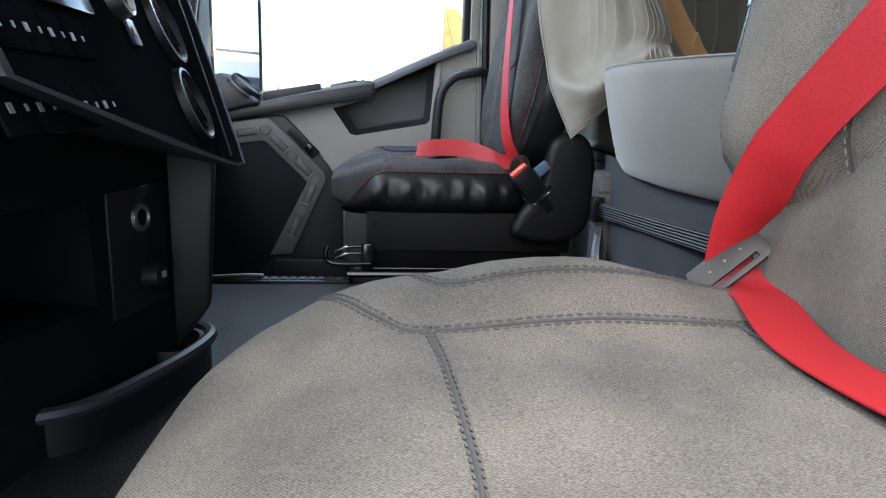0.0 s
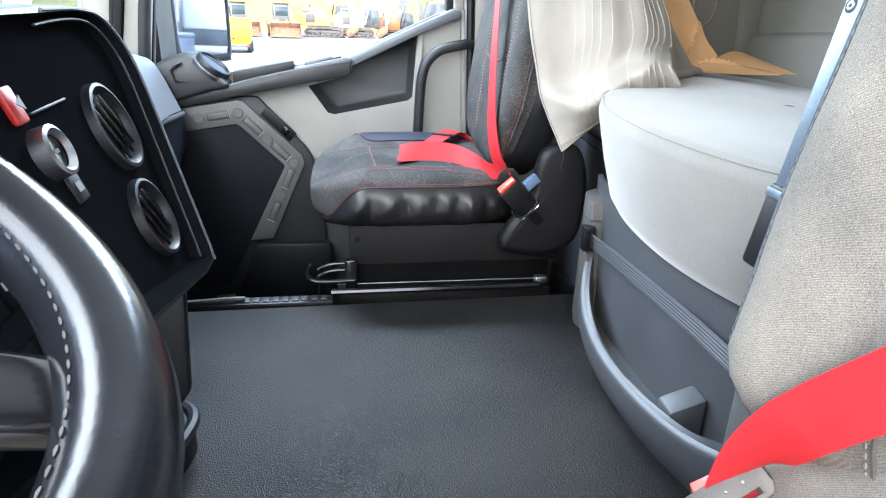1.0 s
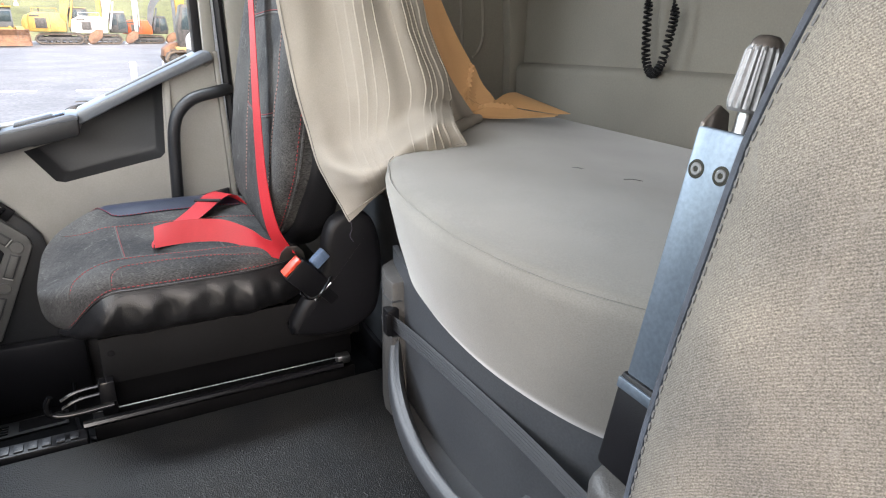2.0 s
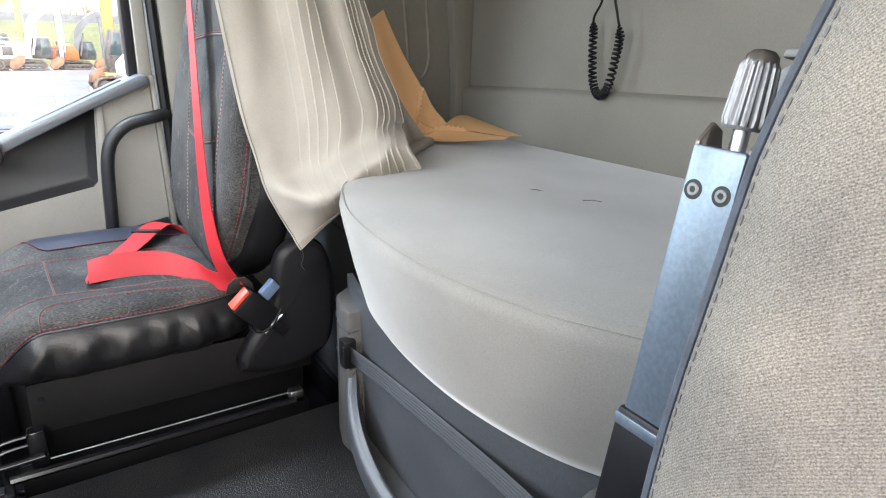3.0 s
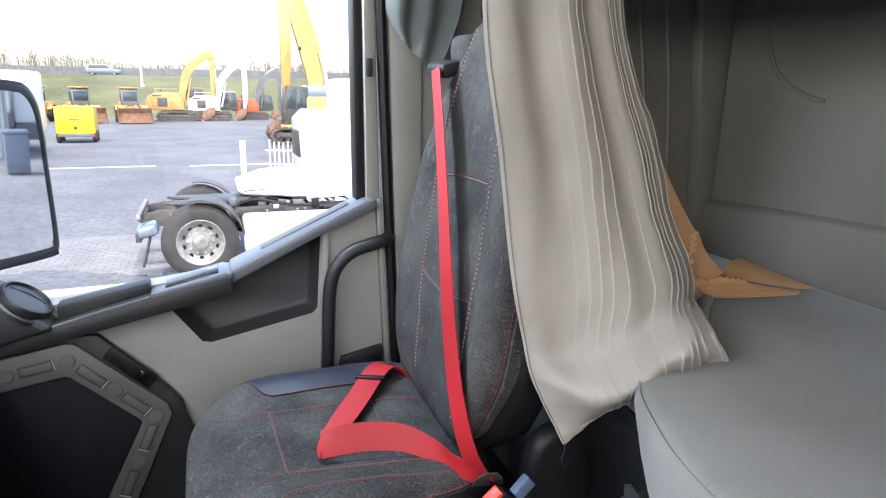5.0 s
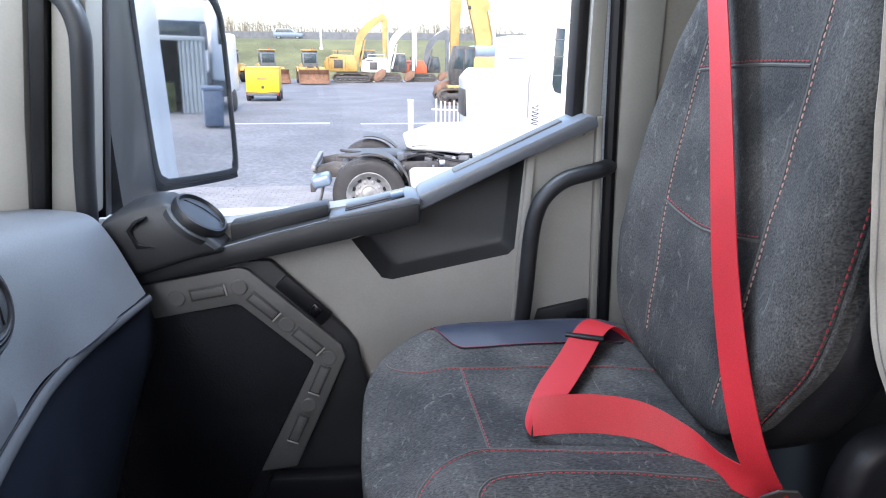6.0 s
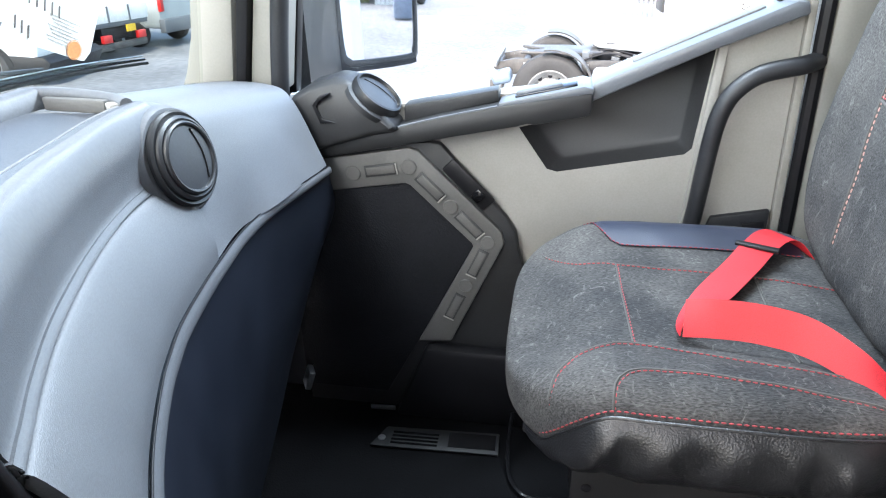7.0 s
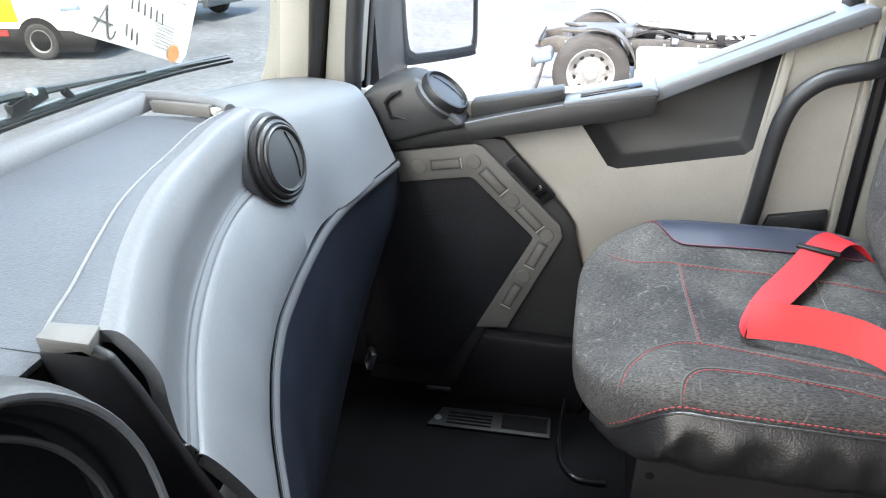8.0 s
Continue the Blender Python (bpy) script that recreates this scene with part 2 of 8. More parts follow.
def cat(pts, n, closed=False):
    """Catmull-Rom points through pts, n to a span."""
    p = np.array([list(q) for q in pts], float)
    out = []
    k = len(p)
    for i in range(k if closed else k - 1):
        if closed:
            a, b, c, d = p[i - 1], p[i], p[(i + 1) % k], p[(i + 2) % k]
        else:
            a, b, c, d = p[max(i - 1, 0)], p[i], p[i + 1], p[min(i + 2, k - 1)]
        for j in range(n):
            t = j / n
            out.append(0.5 * (2 * b + (c - a) * t + (2 * a - 5 * b + 4 * c - d) * t * t + (3 * b - a - 3 * c + d) * t ** 3))
    if not closed:
        out.append(p[-1])
    return np.array(out)


def grid(rows, closed_u=False, closed_v=False):
    bm = bmesh.new()
    vs = [[bm.verts.new(tuple(p)) for p in row] for row in rows]
    nu, nv = len(vs), len(vs[0])
    for i in range(nu if closed_u else nu - 1):
        for j in range(nv if closed_v else nv - 1):
            bm.faces.new((vs[i][j], vs[(i + 1) % nu][j], vs[(i + 1) % nu][(j + 1) % nv], vs[i][(j + 1) % nv]))
    return bm


def sheet(rows, thick):
    bm = grid(rows)
    bmesh.ops.recalc_face_normals(bm, faces=bm.faces)
    bmesh.ops.solidify(bm, geom=list(bm.faces), thickness=thick)
    return bm


def loft(curves, nu, nv, thick):
    """A sheet through curves of equally many points, smooth both ways."""
    a = np.array([cat(c, nu) for c in curves])
    b = np.array([cat(a[:, i], nv) for i in range(a.shape[1])])
    return sheet(b, thick)


def tube(pts, r, n=8, closed=False, caps=True):
    p = [Vector(q) for q in pts]
    rows = []
    k = len(p)
    up = None
    for i in range(k):
        if closed:
            d = (p[(i + 1) % k] - p[i - 1]).normalized()
        else:
            d = (p[min(i + 1, k - 1)] - p[max(i - 1, 0)]).normalized()
        if up is None:
            up = d.orthogonal().normalized()
        up = (up - d * up.dot(d)).normalized()
        s = d.cross(up)
        rr = r[i] if isinstance(r, (list, tuple)) else r
        rows.append([p[i] + (up * math.cos(2 * math.pi * j / n) + s * math.sin(2 * math.pi * j / n)) * rr for j in range(n)])
    bm = grid(rows, closed_u=closed, closed_v=True)
    if caps and not closed:
        bm.verts.ensure_lookup_table()
        bm.faces.new([bm.verts[j] for j in range(n)])
        bm.faces.new([bm.verts[(k - 1) * n + j] for j in range(n)])
    return bm


def lathe(profile, n=32, m=None):
    """Profile of (radius, height) turned round z."""
    rows = [[(r * math.cos(2 * math.pi * j / n), r * math.sin(2 * math.pi * j / n), h) for j in range(n)] for r, h in profile]
    bm = grid(rows, closed_v=True)
    bmesh.ops.remove_doubles(bm, verts=bm.verts, dist=1e-6)
    return moved(bm, m) if m is not None else bm


def facing(at, way, spin=0):
    """A pose whose z looks along way."""
    return Matrix.Translation(at) @ Vector(way).to_track_quat("Z", "Y").to_matrix().to_4x4() @ pose(0, 0, 0, 0, 0, spin)


def rbox(centre, size, p=4.0, n=10, warp=None):
    bm = bmesh.new()
    bmesh.ops.create_cube(bm, size=2)
    bmesh.ops.subdivide_edges(bm, edges=list(bm.edges), cuts=n, use_grid_fill=True)
    for v in bm.verts:
        c = v.co
        s = (abs(c.x) ** p + abs(c.y) ** p + abs(c.z) ** p) ** (-1 / p)
        c = c * s
        if warp:
            c = Vector(warp(c))
        v.co = Vector([centre[i] + c[i] * size[i] / 2 for i in range(3)])
    return bm


def ribbon(rows, width, thick=0.0014, n=6, cols=9, ribs=0.0):
    """A strap through rows of (point, crosswise direction)."""
    a = cat([list(p) + list(Vector(s).normalized()) for p, s in rows], n)
    out = []
    for i, q in enumerate(a):
        p, s = Vector(q[:3]), Vector(q[3:]).normalized()
        d = Vector(a[min(i + 1, len(a) - 1)][:3]) - Vector(a[max(i - 1, 0)][:3])
        nrm = s.cross(d).normalized()
        out.append([p + s * width * (j / (cols - 1) - 0.5) + nrm * (ribs * (j % 2)) for j in range(cols)])
    return sheet(out, thick)


def dashes(pts, r, length=0.005, gap=0.003):
    """Stitches along a line."""
    p = [Vector(q) for q in pts]
    out = bmesh.new()
    pos = 0.0
    seg = [(p[i + 1] - p[i]).length for i in range(len(p) - 1)]
    total = sum(seg)

    def at(s):
        for i, l in enumerate(seg):
            if s <= l or i == len(seg) - 1:
                return p[i].lerp(p[i + 1], min(1, s / max(l, 1e-9)))
            s -= l
    while pos + length < total:
        a, b = at(pos), at(pos + length)
        d = (b - a).normalized()
        u = d.orthogonal().normalized()
        w = d.cross(u)
        ring = []
        for q, k in ((a, 0.5), ((a + b) / 2, 1.0), (b, 0.5)):
            ring.append([out.verts.new(q + (u * math.cos(t) + w * math.sin(t)) * r * k) for t in (0, 1.57, 3.14, 4.71)])
        for i in range(2):
            for j in range(4):
                out.faces.new((ring[i][j], ring[i + 1][j], ring[i + 1][(j + 1) % 4], ring[i][(j + 1) % 4]))
        pos += length + gap
    return out


def smooth01(t):
    t = max(0.0, min(1.0, t))
    return t * t * (3 - 2 * t)


class Skin:
    """Drops points on a mesh, so that seams follow it."""

    def __init__(self, bm):
        self.tree = BVHTree.FromBMesh(bm)

    def drop(self, pts, way, n=5, lift=0.0015):
        out = []
        for q in cat(pts, n):
            v = Vector(q)
            hit, nrm, _, _ = self.tree.ray_cast(v - Vector(way) * 0.5, Vector(way))
            if hit is not None:
                if nrm.dot(Vector(way)) > 0:
                    nrm = -nrm
                out.append(hit + nrm * lift)
        return out


TRUCKWHITE = mat("white_truck_paint", (0.72, 0.73, 0.74), 0.25, var=0.04, scale=2, bump=0)


# ---- cab shell ----
YD, YO, CEILZ = 2.38, 0.06, 1.62      # passenger door panel, driver's side, headliner
XB, XW = 1.0, -1.10                   # back wall, foot of the windscreen


def build_shell():
    fl = tagged(part("floor", prism([(-0.95, 0.80), (-0.62, 0.80), (-0.62, 0.70), (0.6, 0.70), (0.6, 1.700), (-0.95, 1.665)], "z", -0.03, 0.0, 0.004), FLOORM),
                "dark grey grained rubber mat over the raised cab floor", "floor", kind="structure")
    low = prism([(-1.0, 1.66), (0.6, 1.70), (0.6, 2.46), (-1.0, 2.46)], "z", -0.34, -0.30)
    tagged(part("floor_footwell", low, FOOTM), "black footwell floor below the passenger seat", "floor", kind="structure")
    part("floor_step", box((-0.98, 1.665, -0.31), (0.6, 1.685, -0.025), 0.003), BLACK, fl)
    tagged(part("floor_driver", box((-1.0, 0.0, -0.34), (0.6, 0.82, -0.30)), BLACK), "black footwell floor on the driver's side", "floor", kind="structure")
    # back wall of the sleeper with its moulded ledge
    wb = tagged(part("wall_back", box((XB, 0.0, -0.3), (XB + 0.06, 2.50, CEILZ + 0.05)), WALLM), "beige-grey moulded vinyl back wall of the sleeper", "wall", kind="structure")
    # ledge whose top climbs towards the driver's side
    rows = []
    for y in np.linspace(0.05, 2.372, 24):
        zt = 0.563 + 0.072 * max(0.0, 2.39 - y) ** 0.9
        rows.append([(XB - k, y, z) for k, z in ((0.026, 0.42), (0.028, zt - 0.020), (0.025, zt - 0.006), (0.016, zt), (0.002, zt + 0.006))])
    part("ledge", sheet(rows, 0.005), WALLM, wb, sharp=60)
    rib = cat([(XB - 0.001, 2.26, 1.6), (XB - 0.001, 2.242, 1.138), (XB - 0.001, 2.222, 1.02), (XB - 0.001, 2.172, 0.915), (XB - 0.001, 2.092, 0.868), (XB + 0.002, 2.03, 0.855)], 8)
    part("moulded_rib", tube(rib, 0.006, 8), WALLM, wb)
    # passenger side wall beside the bunk, with two upright ribs and a rounded corner
    ws = tagged(part("wall_side", box((0.16, 2.375, -0.34), (XB, 2.44, CEILZ + 0.05)), WALLM), "beige-grey moulded side wall beside the bunk", "wall", kind="structure")
    for pts in ([(0.70, 1.55), (0.732, 1.10), (0.763, 0.908), (0.787, 0.716), (0.792, 0.60), (0.790, 0.50)], [(0.78, 1.55), (0.812, 1.107), (0.842, 0.909), (0.864, 0.70), (0.866, 0.655), (0.854, 0.613), (0.83, 0.59)]):
        part("moulded_rib", tube(cat([(x, 2.3775, z) for x, z in pts], 8), 0.0065, 8), WALLM, ws)
    # flat return that joins the side wall to the back wall
    part("corner", prism([(0.900, 1.60), (0.885, 1.142), (0.923, 0.829), (0.944, 0.60), (0.948, 0.44), (0.999, 0.44), (0.999, 1.60)], "y", 2.335, 2.3745, 0.004), WALLM, ws)
    # driver's side: rear wall, sill, post and header round the open door
    tagged(part("wall_driver_side", box((0.20, 0.0, -0.34), (XB, YO, CEILZ + 0.05)), WALLM), "beige side wall behind the driver's seat", "wall", kind="structure")
    tagged(part("wall_header_driver", box((-0.95, 0.0, 1.32), (0.20, YO, CEILZ + 0.05)), WALLM), "beige header above the driver's doorway", "wall", kind="structure")
    tagged(part("wall_front_driver", prism([(-1.18, -0.34), (-0.80, -0.34), (-0.80, 0.5), (-0.86, 1.32), (-0.95, 1.32), (-1.12, 0.5)], "y", 0.0, YO), DARK), "dark front post of the driver's doorway", "wall", kind="structure")
    tagged(part("ceiling", box((-0.98, 0.0, CEILZ), (XB + 0.06, 2.50, CEILZ + 0.05), 0.004), CEIL), "light beige cloth headliner", "ceiling", kind="structure")
    # unseen slab, added to keep windscreen light off the upper back wall
    tagged(part("ceiling_bunk_shade", prism([(0.30, 1.026), (XB, 1.165), (XB, CEILZ), (0.30, CEILZ)], "y", YO, 2.375, 0.006), STORE), "unseen dark slab added over the bunk to shade the upper back wall", "ceiling", kind="structure")
    tagged(part("wall_front", box((XW - 0.10, 0.0, -0.34), (XW - 0.02, 2.50, 0.40), 0.004), DARK), "dark bulkhead under the windscreen", "wall", kind="structure")
    tagged(part("wall_header_front", prism([(-0.98, 1.28), (-0.86, 1.28), (-0.86, CEILZ), (-0.98, CEILZ)], "y", 0.0, 2.46, 0.006), CEIL), "beige header above the windscreen", "wall", kind="structure")
    tagged(part("wall_cowl_side", box((XW - 0.10, 2.40, -0.34), (-0.88, 2.46, 0.41), 0.004), DARK), "dark cowl side panel in front of the door", "wall", kind="structure")
    tagged(part("wall_door_skin", box((-0.90, 2.445, -0.95), (0.05, 2.50, 0.43), 0.01), TRUCKWHITE), "white painted outer skin of the passenger door", "wall", kind="structure")
    tagged(part("wall_cab_side_skin", box((0.05, 2.455, -0.95), (1.12, 2.51, 1.9), 0.02), TRUCKWHITE), "white painted outer side of the cab", "wall", kind="structure")
    tagged(part("wall_lower_cab", box((-1.16, 0.05, -1.80), (1.06, 2.44, -0.36), 0.03), DARK), "plain dark lower cab under the floor", "wall", kind="structure")
    # windscreen
    ws2 = thing("window_1", (-1.1, 1.2, 0.46), "large curved windscreen of clear glass", "window", kind="structure")
    rows = [[(XW - 0.01 + 0.16 * (z - 0.46) + 0.10 * (abs(y - 1.22) / 1.2) ** 3, y, z) for z in np.linspace(0.44, 1.30, 10)] for y in np.linspace(0.06, 2.42, 24)]
    g = part("pane", sheet(rows, 0.006), SCREENGLASS, ws2)
    g.visible_shadow = False
    part("window_frame", tube([(XW + 0.02 + 0.10 * (abs(y - 1.22) / 1.2) ** 3, y, 0.445) for y in np.linspace(0.1, 2.40, 24)], 0.012, 8), BLACK, ws2, "black rubber seal")
    # front pillar
    pil = thing("pillar_front", (-0.95, 2.38, 0.44), "cream trimmed front pillar with black seal and grab handle", "pillar", kind="structure")
    trim = [(-1.078, 0.452), (-0.958, 0.470), (-0.936, 0.62), (-0.815, 1.30), (-0.90, 1.30), (-1.018, 0.65), (-1.034, 0.56), (-1.056, 0.495)]
    part("trim", prism(trim, "y", 2.335, 2.40, 0.012), PILLAR, pil)
    part("seal", prism([(-0.955, 0.455), (-0.934, 0.455), (-0.780, 1.30), (-0.812, 1.30)], "y", 2.33, 2.41, 0.004), BLACK, pil, "black rubber door seal")
    part("door_frame_trim", prism([(-0.932, 0.455), (-0.868, 0.455), (-0.735, 1.30), (-0.778, 1.30)], "y", 2.345, 2.43, 0.006), PILLAR, pil)
    bar = cat([(-0.872, 2.345, 0.43), (-0.855, 2.335, 0.55), (-0.826, 2.325, 0.72), (-0.822, 2.325, 0.775), (-0.836, 2.330, 0.815), (-0.868, 2.34, 0.838), (-0.90, 2.35, 0.843)], 8)
    part("grab_handle", tube(bar, 0.017, 12), DARK, pil, "dark grey plastic grab handle")
    # rear door post with its seals
    post = thing("pillar_rear", (0.07, 2.40, -0.3), "cream door post with black rubber seals", "pillar", kind="structure")
    part("seal", box((0.006, 2.385, 0.60), (0.026, 2.44, 1.34), 0.004), BLACK, post, "black window channel")
    part("post_trim", prism([(0.027, 0.58), (0.058, 0.60), (0.050, 1.34), (0.027, 1.34)], "y", 2.372, 2.45, 0.004), PILLAR, post)
    part("door_seal", tube(cat([(0.100, 2.372, 0.02), (0.094, 2.372, 0.2), (0.078, 2.372, 0.6), (0.066, 2.372, 1.0), (0.058, 2.372, 1.34)], 6), 0.012, 8), BLACK, post, "black rubber door seal")
    part("inner_trim", prism([(0.114, -0.30), (0.16, -0.30), (0.16, 1.34), (0.074, 1.34), (0.090, 0.6)], "y", 2.366, 2.44, 0.006), PILLAR, post)
    part("lock_bracket", box((0.030, 2.362, 0.895), (0.044, 2.374, 0.935), 0.003), DARK, post)
    part("edge_strip", prism([(0.066, 0.20), (0.080, 0.20), (0.061, 0.62), (0.049, 0.62)], "y", 2.37, 2.44, 0.002), PILLAR, post)
    tagged(part("wall_header_side", box((-0.98, 2.37, 1.28), (0.20, 2.46, CEILZ), 0.006), WALLM), "beige header above the passenger window", "wall", kind="structure")


def build_door():
    d = thing("door_1", (-0.35, 2.40, -0.3), "grey-beige passenger door with dark armrest and pull pocket", "door", kind="structure")
    outer = [(-0.90, -0.32), (0.075, -0.32), (0.064, 0.20), (0.048, 0.605), (0.036, 0.618), (-0.29, 0.474), (-0.90, 0.400)]
    hole = [(-0.081, 0.557), (-0.096, 0.362), (-0.108, 0.350), (-0.338, 0.306), (-0.358, 0.311), (-0.414, 0.392), (-0.29, 0.425), (-0.272, 0.465)]
    part("panel", prism(outer, "y", YD, YD + 0.05, 0.0, [hole]), PANEL, d, "grey-beige moulded plastic", sharp=25)
    # pull pocket: a bowl behind the opening
    inner = [(-0.104, 0.532), (-0.117, 0.377), (-0.125, 0.368), (-0.322, 0.328), (-0.336, 0.333), (-0.384, 0.398), (-0.30, 0.420), (-0.285, 0.448)]
    rows = [[(x, YD + 0.001, z) for x, z in hole], [(a[0] * 0.75 + b[0] * 0.25, YD + 0.012, a[1] * 0.75 + b[1] * 0.25) for a, b in zip(hole, inner)],
            [(a[0] * 0.25 + b[0] * 0.75, YD + 0.030, a[1] * 0.25 + b[1] * 0.75) for a, b in zip(hole, inner)], [(x, YD + 0.036, z) for x, z in inner]]
    bm = grid(rows, closed_v=True)
    bm.verts.ensure_lookup_table()
    bm.faces.new([bm.verts[24 + j] for j in range(8)])
    part("pull_pocket", bm, DOORDK, d, "dark grey pull pocket", sharp=50)
    # crease strip beside the pocket and the raised rear rib
    part("rib", prism([(-0.079, 0.560), (-0.062, 0.568), (-0.080, 0.21), (-0.098, 0.21)], "y", YD - 0.010, YD + 0.004, 0.004), PANEL, d)
    # sill strip climbing to the door post
    sill = [(-0.290, 0.450), (-0.286, 0.484), (-0.095, 0.570), (0.022, 0.623), (0.040, 0.622), (0.047, 0.602), (-0.090, 0.545)]
    part("sill_strip", prism(sill, "y", YD - 0.036, YD + 0.055, 0.006), SILL, d)
    part("sill_inlay", prism([(-0.218, 0.512), (-0.216, 0.5185), (-0.014, 0.6105), (-0.012, 0.604)], "y", YD + 0.004, YD + 0.034, 0.002), TRIM, d)
    # armrest beam with window handle
    beam = [(-0.83, 0.326), (-0.617, 0.367), (-0.415, 0.407), (-0.394, 0.413), (-0.384, 0.411), (-0.291, 0.429), (-0.284, 0.436), (-0.284, 0.472), (-0.45, 0.4455), (-0.56, 0.421), (-0.723, 0.378), (-0.83, 0.350)]
    part("armrest", prism(beam, "y", YD - 0.050, YD + 0.045, 0.005), ARMREST, d, "dark grey armrest beam")
    part("armrest_lid", prism([(-0.632, 0.398), (-0.632, 0.434), (-0.453, 0.468), (-0.450, 0.445)], "y", YD - 0.020, YD + 0.022, 0.004), DOORDK, d)
    tray = prism([(-0.450, 0.436), (-0.450, 0.450), (-0.300, 0.483), (-0.283, 0.479), (-0.283, 0.468)], "y", YD - 0.0475, YD + 0.042, 0.003)
    part("handle_plate", tray, SILL, d, "light grey handle plate")
    # highlight on the beam's upper bevel, drawn as a thin paler tube
    part("armrest_edge_highlight", tube([(-0.715, YD - 0.0475, 0.3805), (-0.56, YD - 0.0475, 0.4205), (-0.452, YD - 0.0475, 0.4445)], 0.0022, 6), SILL, d, "pale line painted as the highlight on the armrest edge")
    part("handle_well", obox((-0.366, YD - 0.006, 0.4692), (0.112, 0.056, 0.006), (0, -12.5, 0), 0.002), GLOSS, d)
    part("door_handle", obox((-0.378, YD - 0.010, 0.4690), (0.086, 0.034, 0.012), (0, -12.5, 0), 0.004), SILL, d, "silver door release")
    # air vent pod at the front end
    pr = [(-0.845, 0.338), (-0.845, 0.452), (-0.812, 0.472), (-0.760, 0.487), (-0.734, 0.485), (-0.642, 0.408), (-0.634, 0.394), (-0.690, 0.384)]
    pod = prism(pr, "y", YD - 0.066, YD + 0.045, 0.012, seg=3)
    for v in pod.verts:
        k = max(0.0, (v.co.z - 0.42) / 0.05)
        if v.co.y < YD - 0.02 and v.co.x < -0.70:
            v.co.y += 0.018 * k * k
    part("vent_pod", pod, DOORDK, d, sharp=50)
    vw = Vector((0.635, -0.10, 0.765)).normalized()
    vc = Vector((-0.684, YD - 0.016, 0.451))
    part("vent_base", lathe([(0.060, -0.020), (0.059, -0.010), (0.055, -0.007), (0.045, -0.007)], 36, facing(vc, vw)), DOORDK, d)
    vent = part("air_vent", lathe([(0.040, -0.004), (0.051, -0.014), (0.053, 0.002), (0.050, 0.010), (0.046, 0.011), (0.044, 0.004)], 36, facing(vc, vw)), VENTBLK, d, "round black air vent")
    part("vent_flap", lathe([(0.0, 0.007), (0.030, 0.007), (0.0445, 0.004)], 30, facing(vc, vw)), VENTFLAP, vent)
    part("vent_slat", tube([facing(vc, vw, 15) @ Vector(q) for q in cat([(0.012, -0.036, 0.0065), (0.018, 0.0, 0.0078), (0.012, 0.036, 0.0065)], 8)], 0.0014, 6), VENTBLK, vent)
    nt = [(-0.797, 0.442), (-0.784, 0.457), (-0.764, 0.463), (-0.782, 0.450), (-0.789, 0.440), (-0.780, 0.416), (-0.753, 0.410), (-0.784, 0.407)]
    part("pod_notch", prism(nt, "y", YD - 0.0675, YD - 0.040, 0.001), BLACK, d)
    # grab handle at the rear of the door
    g = cat([(-0.084, 2.352, 0.20), (-0.081, 2.342, 0.26), (-0.075, 2.336, 0.39), (-0.067, 2.334, 0.446), (-0.050, 2.334, 0.480), (-0.014, 2.336, 0.508), (0.050, 2.345, 0.522), (0.080, 2.372, 0.524)], 8)
    part("grab_handle", tube(g, 0.0155, 12), DARK, d, "dark grey grab handle")
    part("lower_corner", prism([(-0.06, 0.175), (0.059, 0.175), (0.057, 0.252), (-0.045, 0.232)], "y", YD - 0.014, YD - 0.001, 0.003), DARK, d)
    part("lower_hatch", prism([(0.012, 0.190), (0.050, 0.190), (0.050, 0.232), (0.012, 0.224)], "y", YD - 0.019, YD - 0.0145, 0.002), BLACK, d)
    # speaker housing with notched trim band
    hous = [(-0.90, -0.32), (-0.37, -0.32), (-0.382, 0.06), (-0.405, 0.145), (-0.411, 0.180), (-0.431, 0.211), (-0.563, 0.361), (-0.585, 0.364), (-0.90, 0.340)]
    part("speaker_housing", prism(hous, "y", YD - 0.022, YD - 0.001, 0.006), DOORDK, d)
    so = [(-0.90, 0.313), (-0.783, 0.329), (-0.622, 0.355), (-0.605, 0.350), (-0.441, 0.186), (-0.434, 0.160), (-0.546, -0.088)]
    si = [(-0.90, 0.244), (-0.779, 0.260), (-0.633, 0.282), (-0.623, 0.278), (-0.499, 0.156), (-0.497, 0.148), (-0.619, -0.095)]
    rim = prism(so + si[::-1], "y", YD - 0.036, YD - 0.0225, 0.003)
    part("speaker_trim", rim, TRIM, d, "mid-grey trim band with notches")
    part("speaker_mesh", prism(si + [(-0.70, -0.25), (-0.90, -0.25)], "y", YD - 0.031, YD - 0.0225, 0.003), SPEAKER, d, "black perforated speaker cover")

    def band(t):
        a = Vector((-0.760, 0.296)), Vector((-0.623, 0.317)), Vector((-0.466, 0.160)), Vector((-0.580, -0.092))
        lens = [(a[i + 1] - a[i]).length for i in range(3)]
        s = t * sum(lens)
        for i in range(3):
            if s <= lens[i] or i == 2:
                u = (a[i + 1] - a[i]).normalized()
                return a[i] + u * s, math.degrees(math.atan2(u.y, u.x))
            s -= lens[i]
    for t in (0.035, 0.217, 0.397, 0.563, 0.743):
        p, _ = band(t)
        part("knurl_disc", lathe([(0, 0.003), (0.014, 0.003), (0.0155, 0.0015), (0.0155, -0.002)], 18, facing((p.x, YD - 0.036, p.y), (0, -1, 0))), TRIM, d)
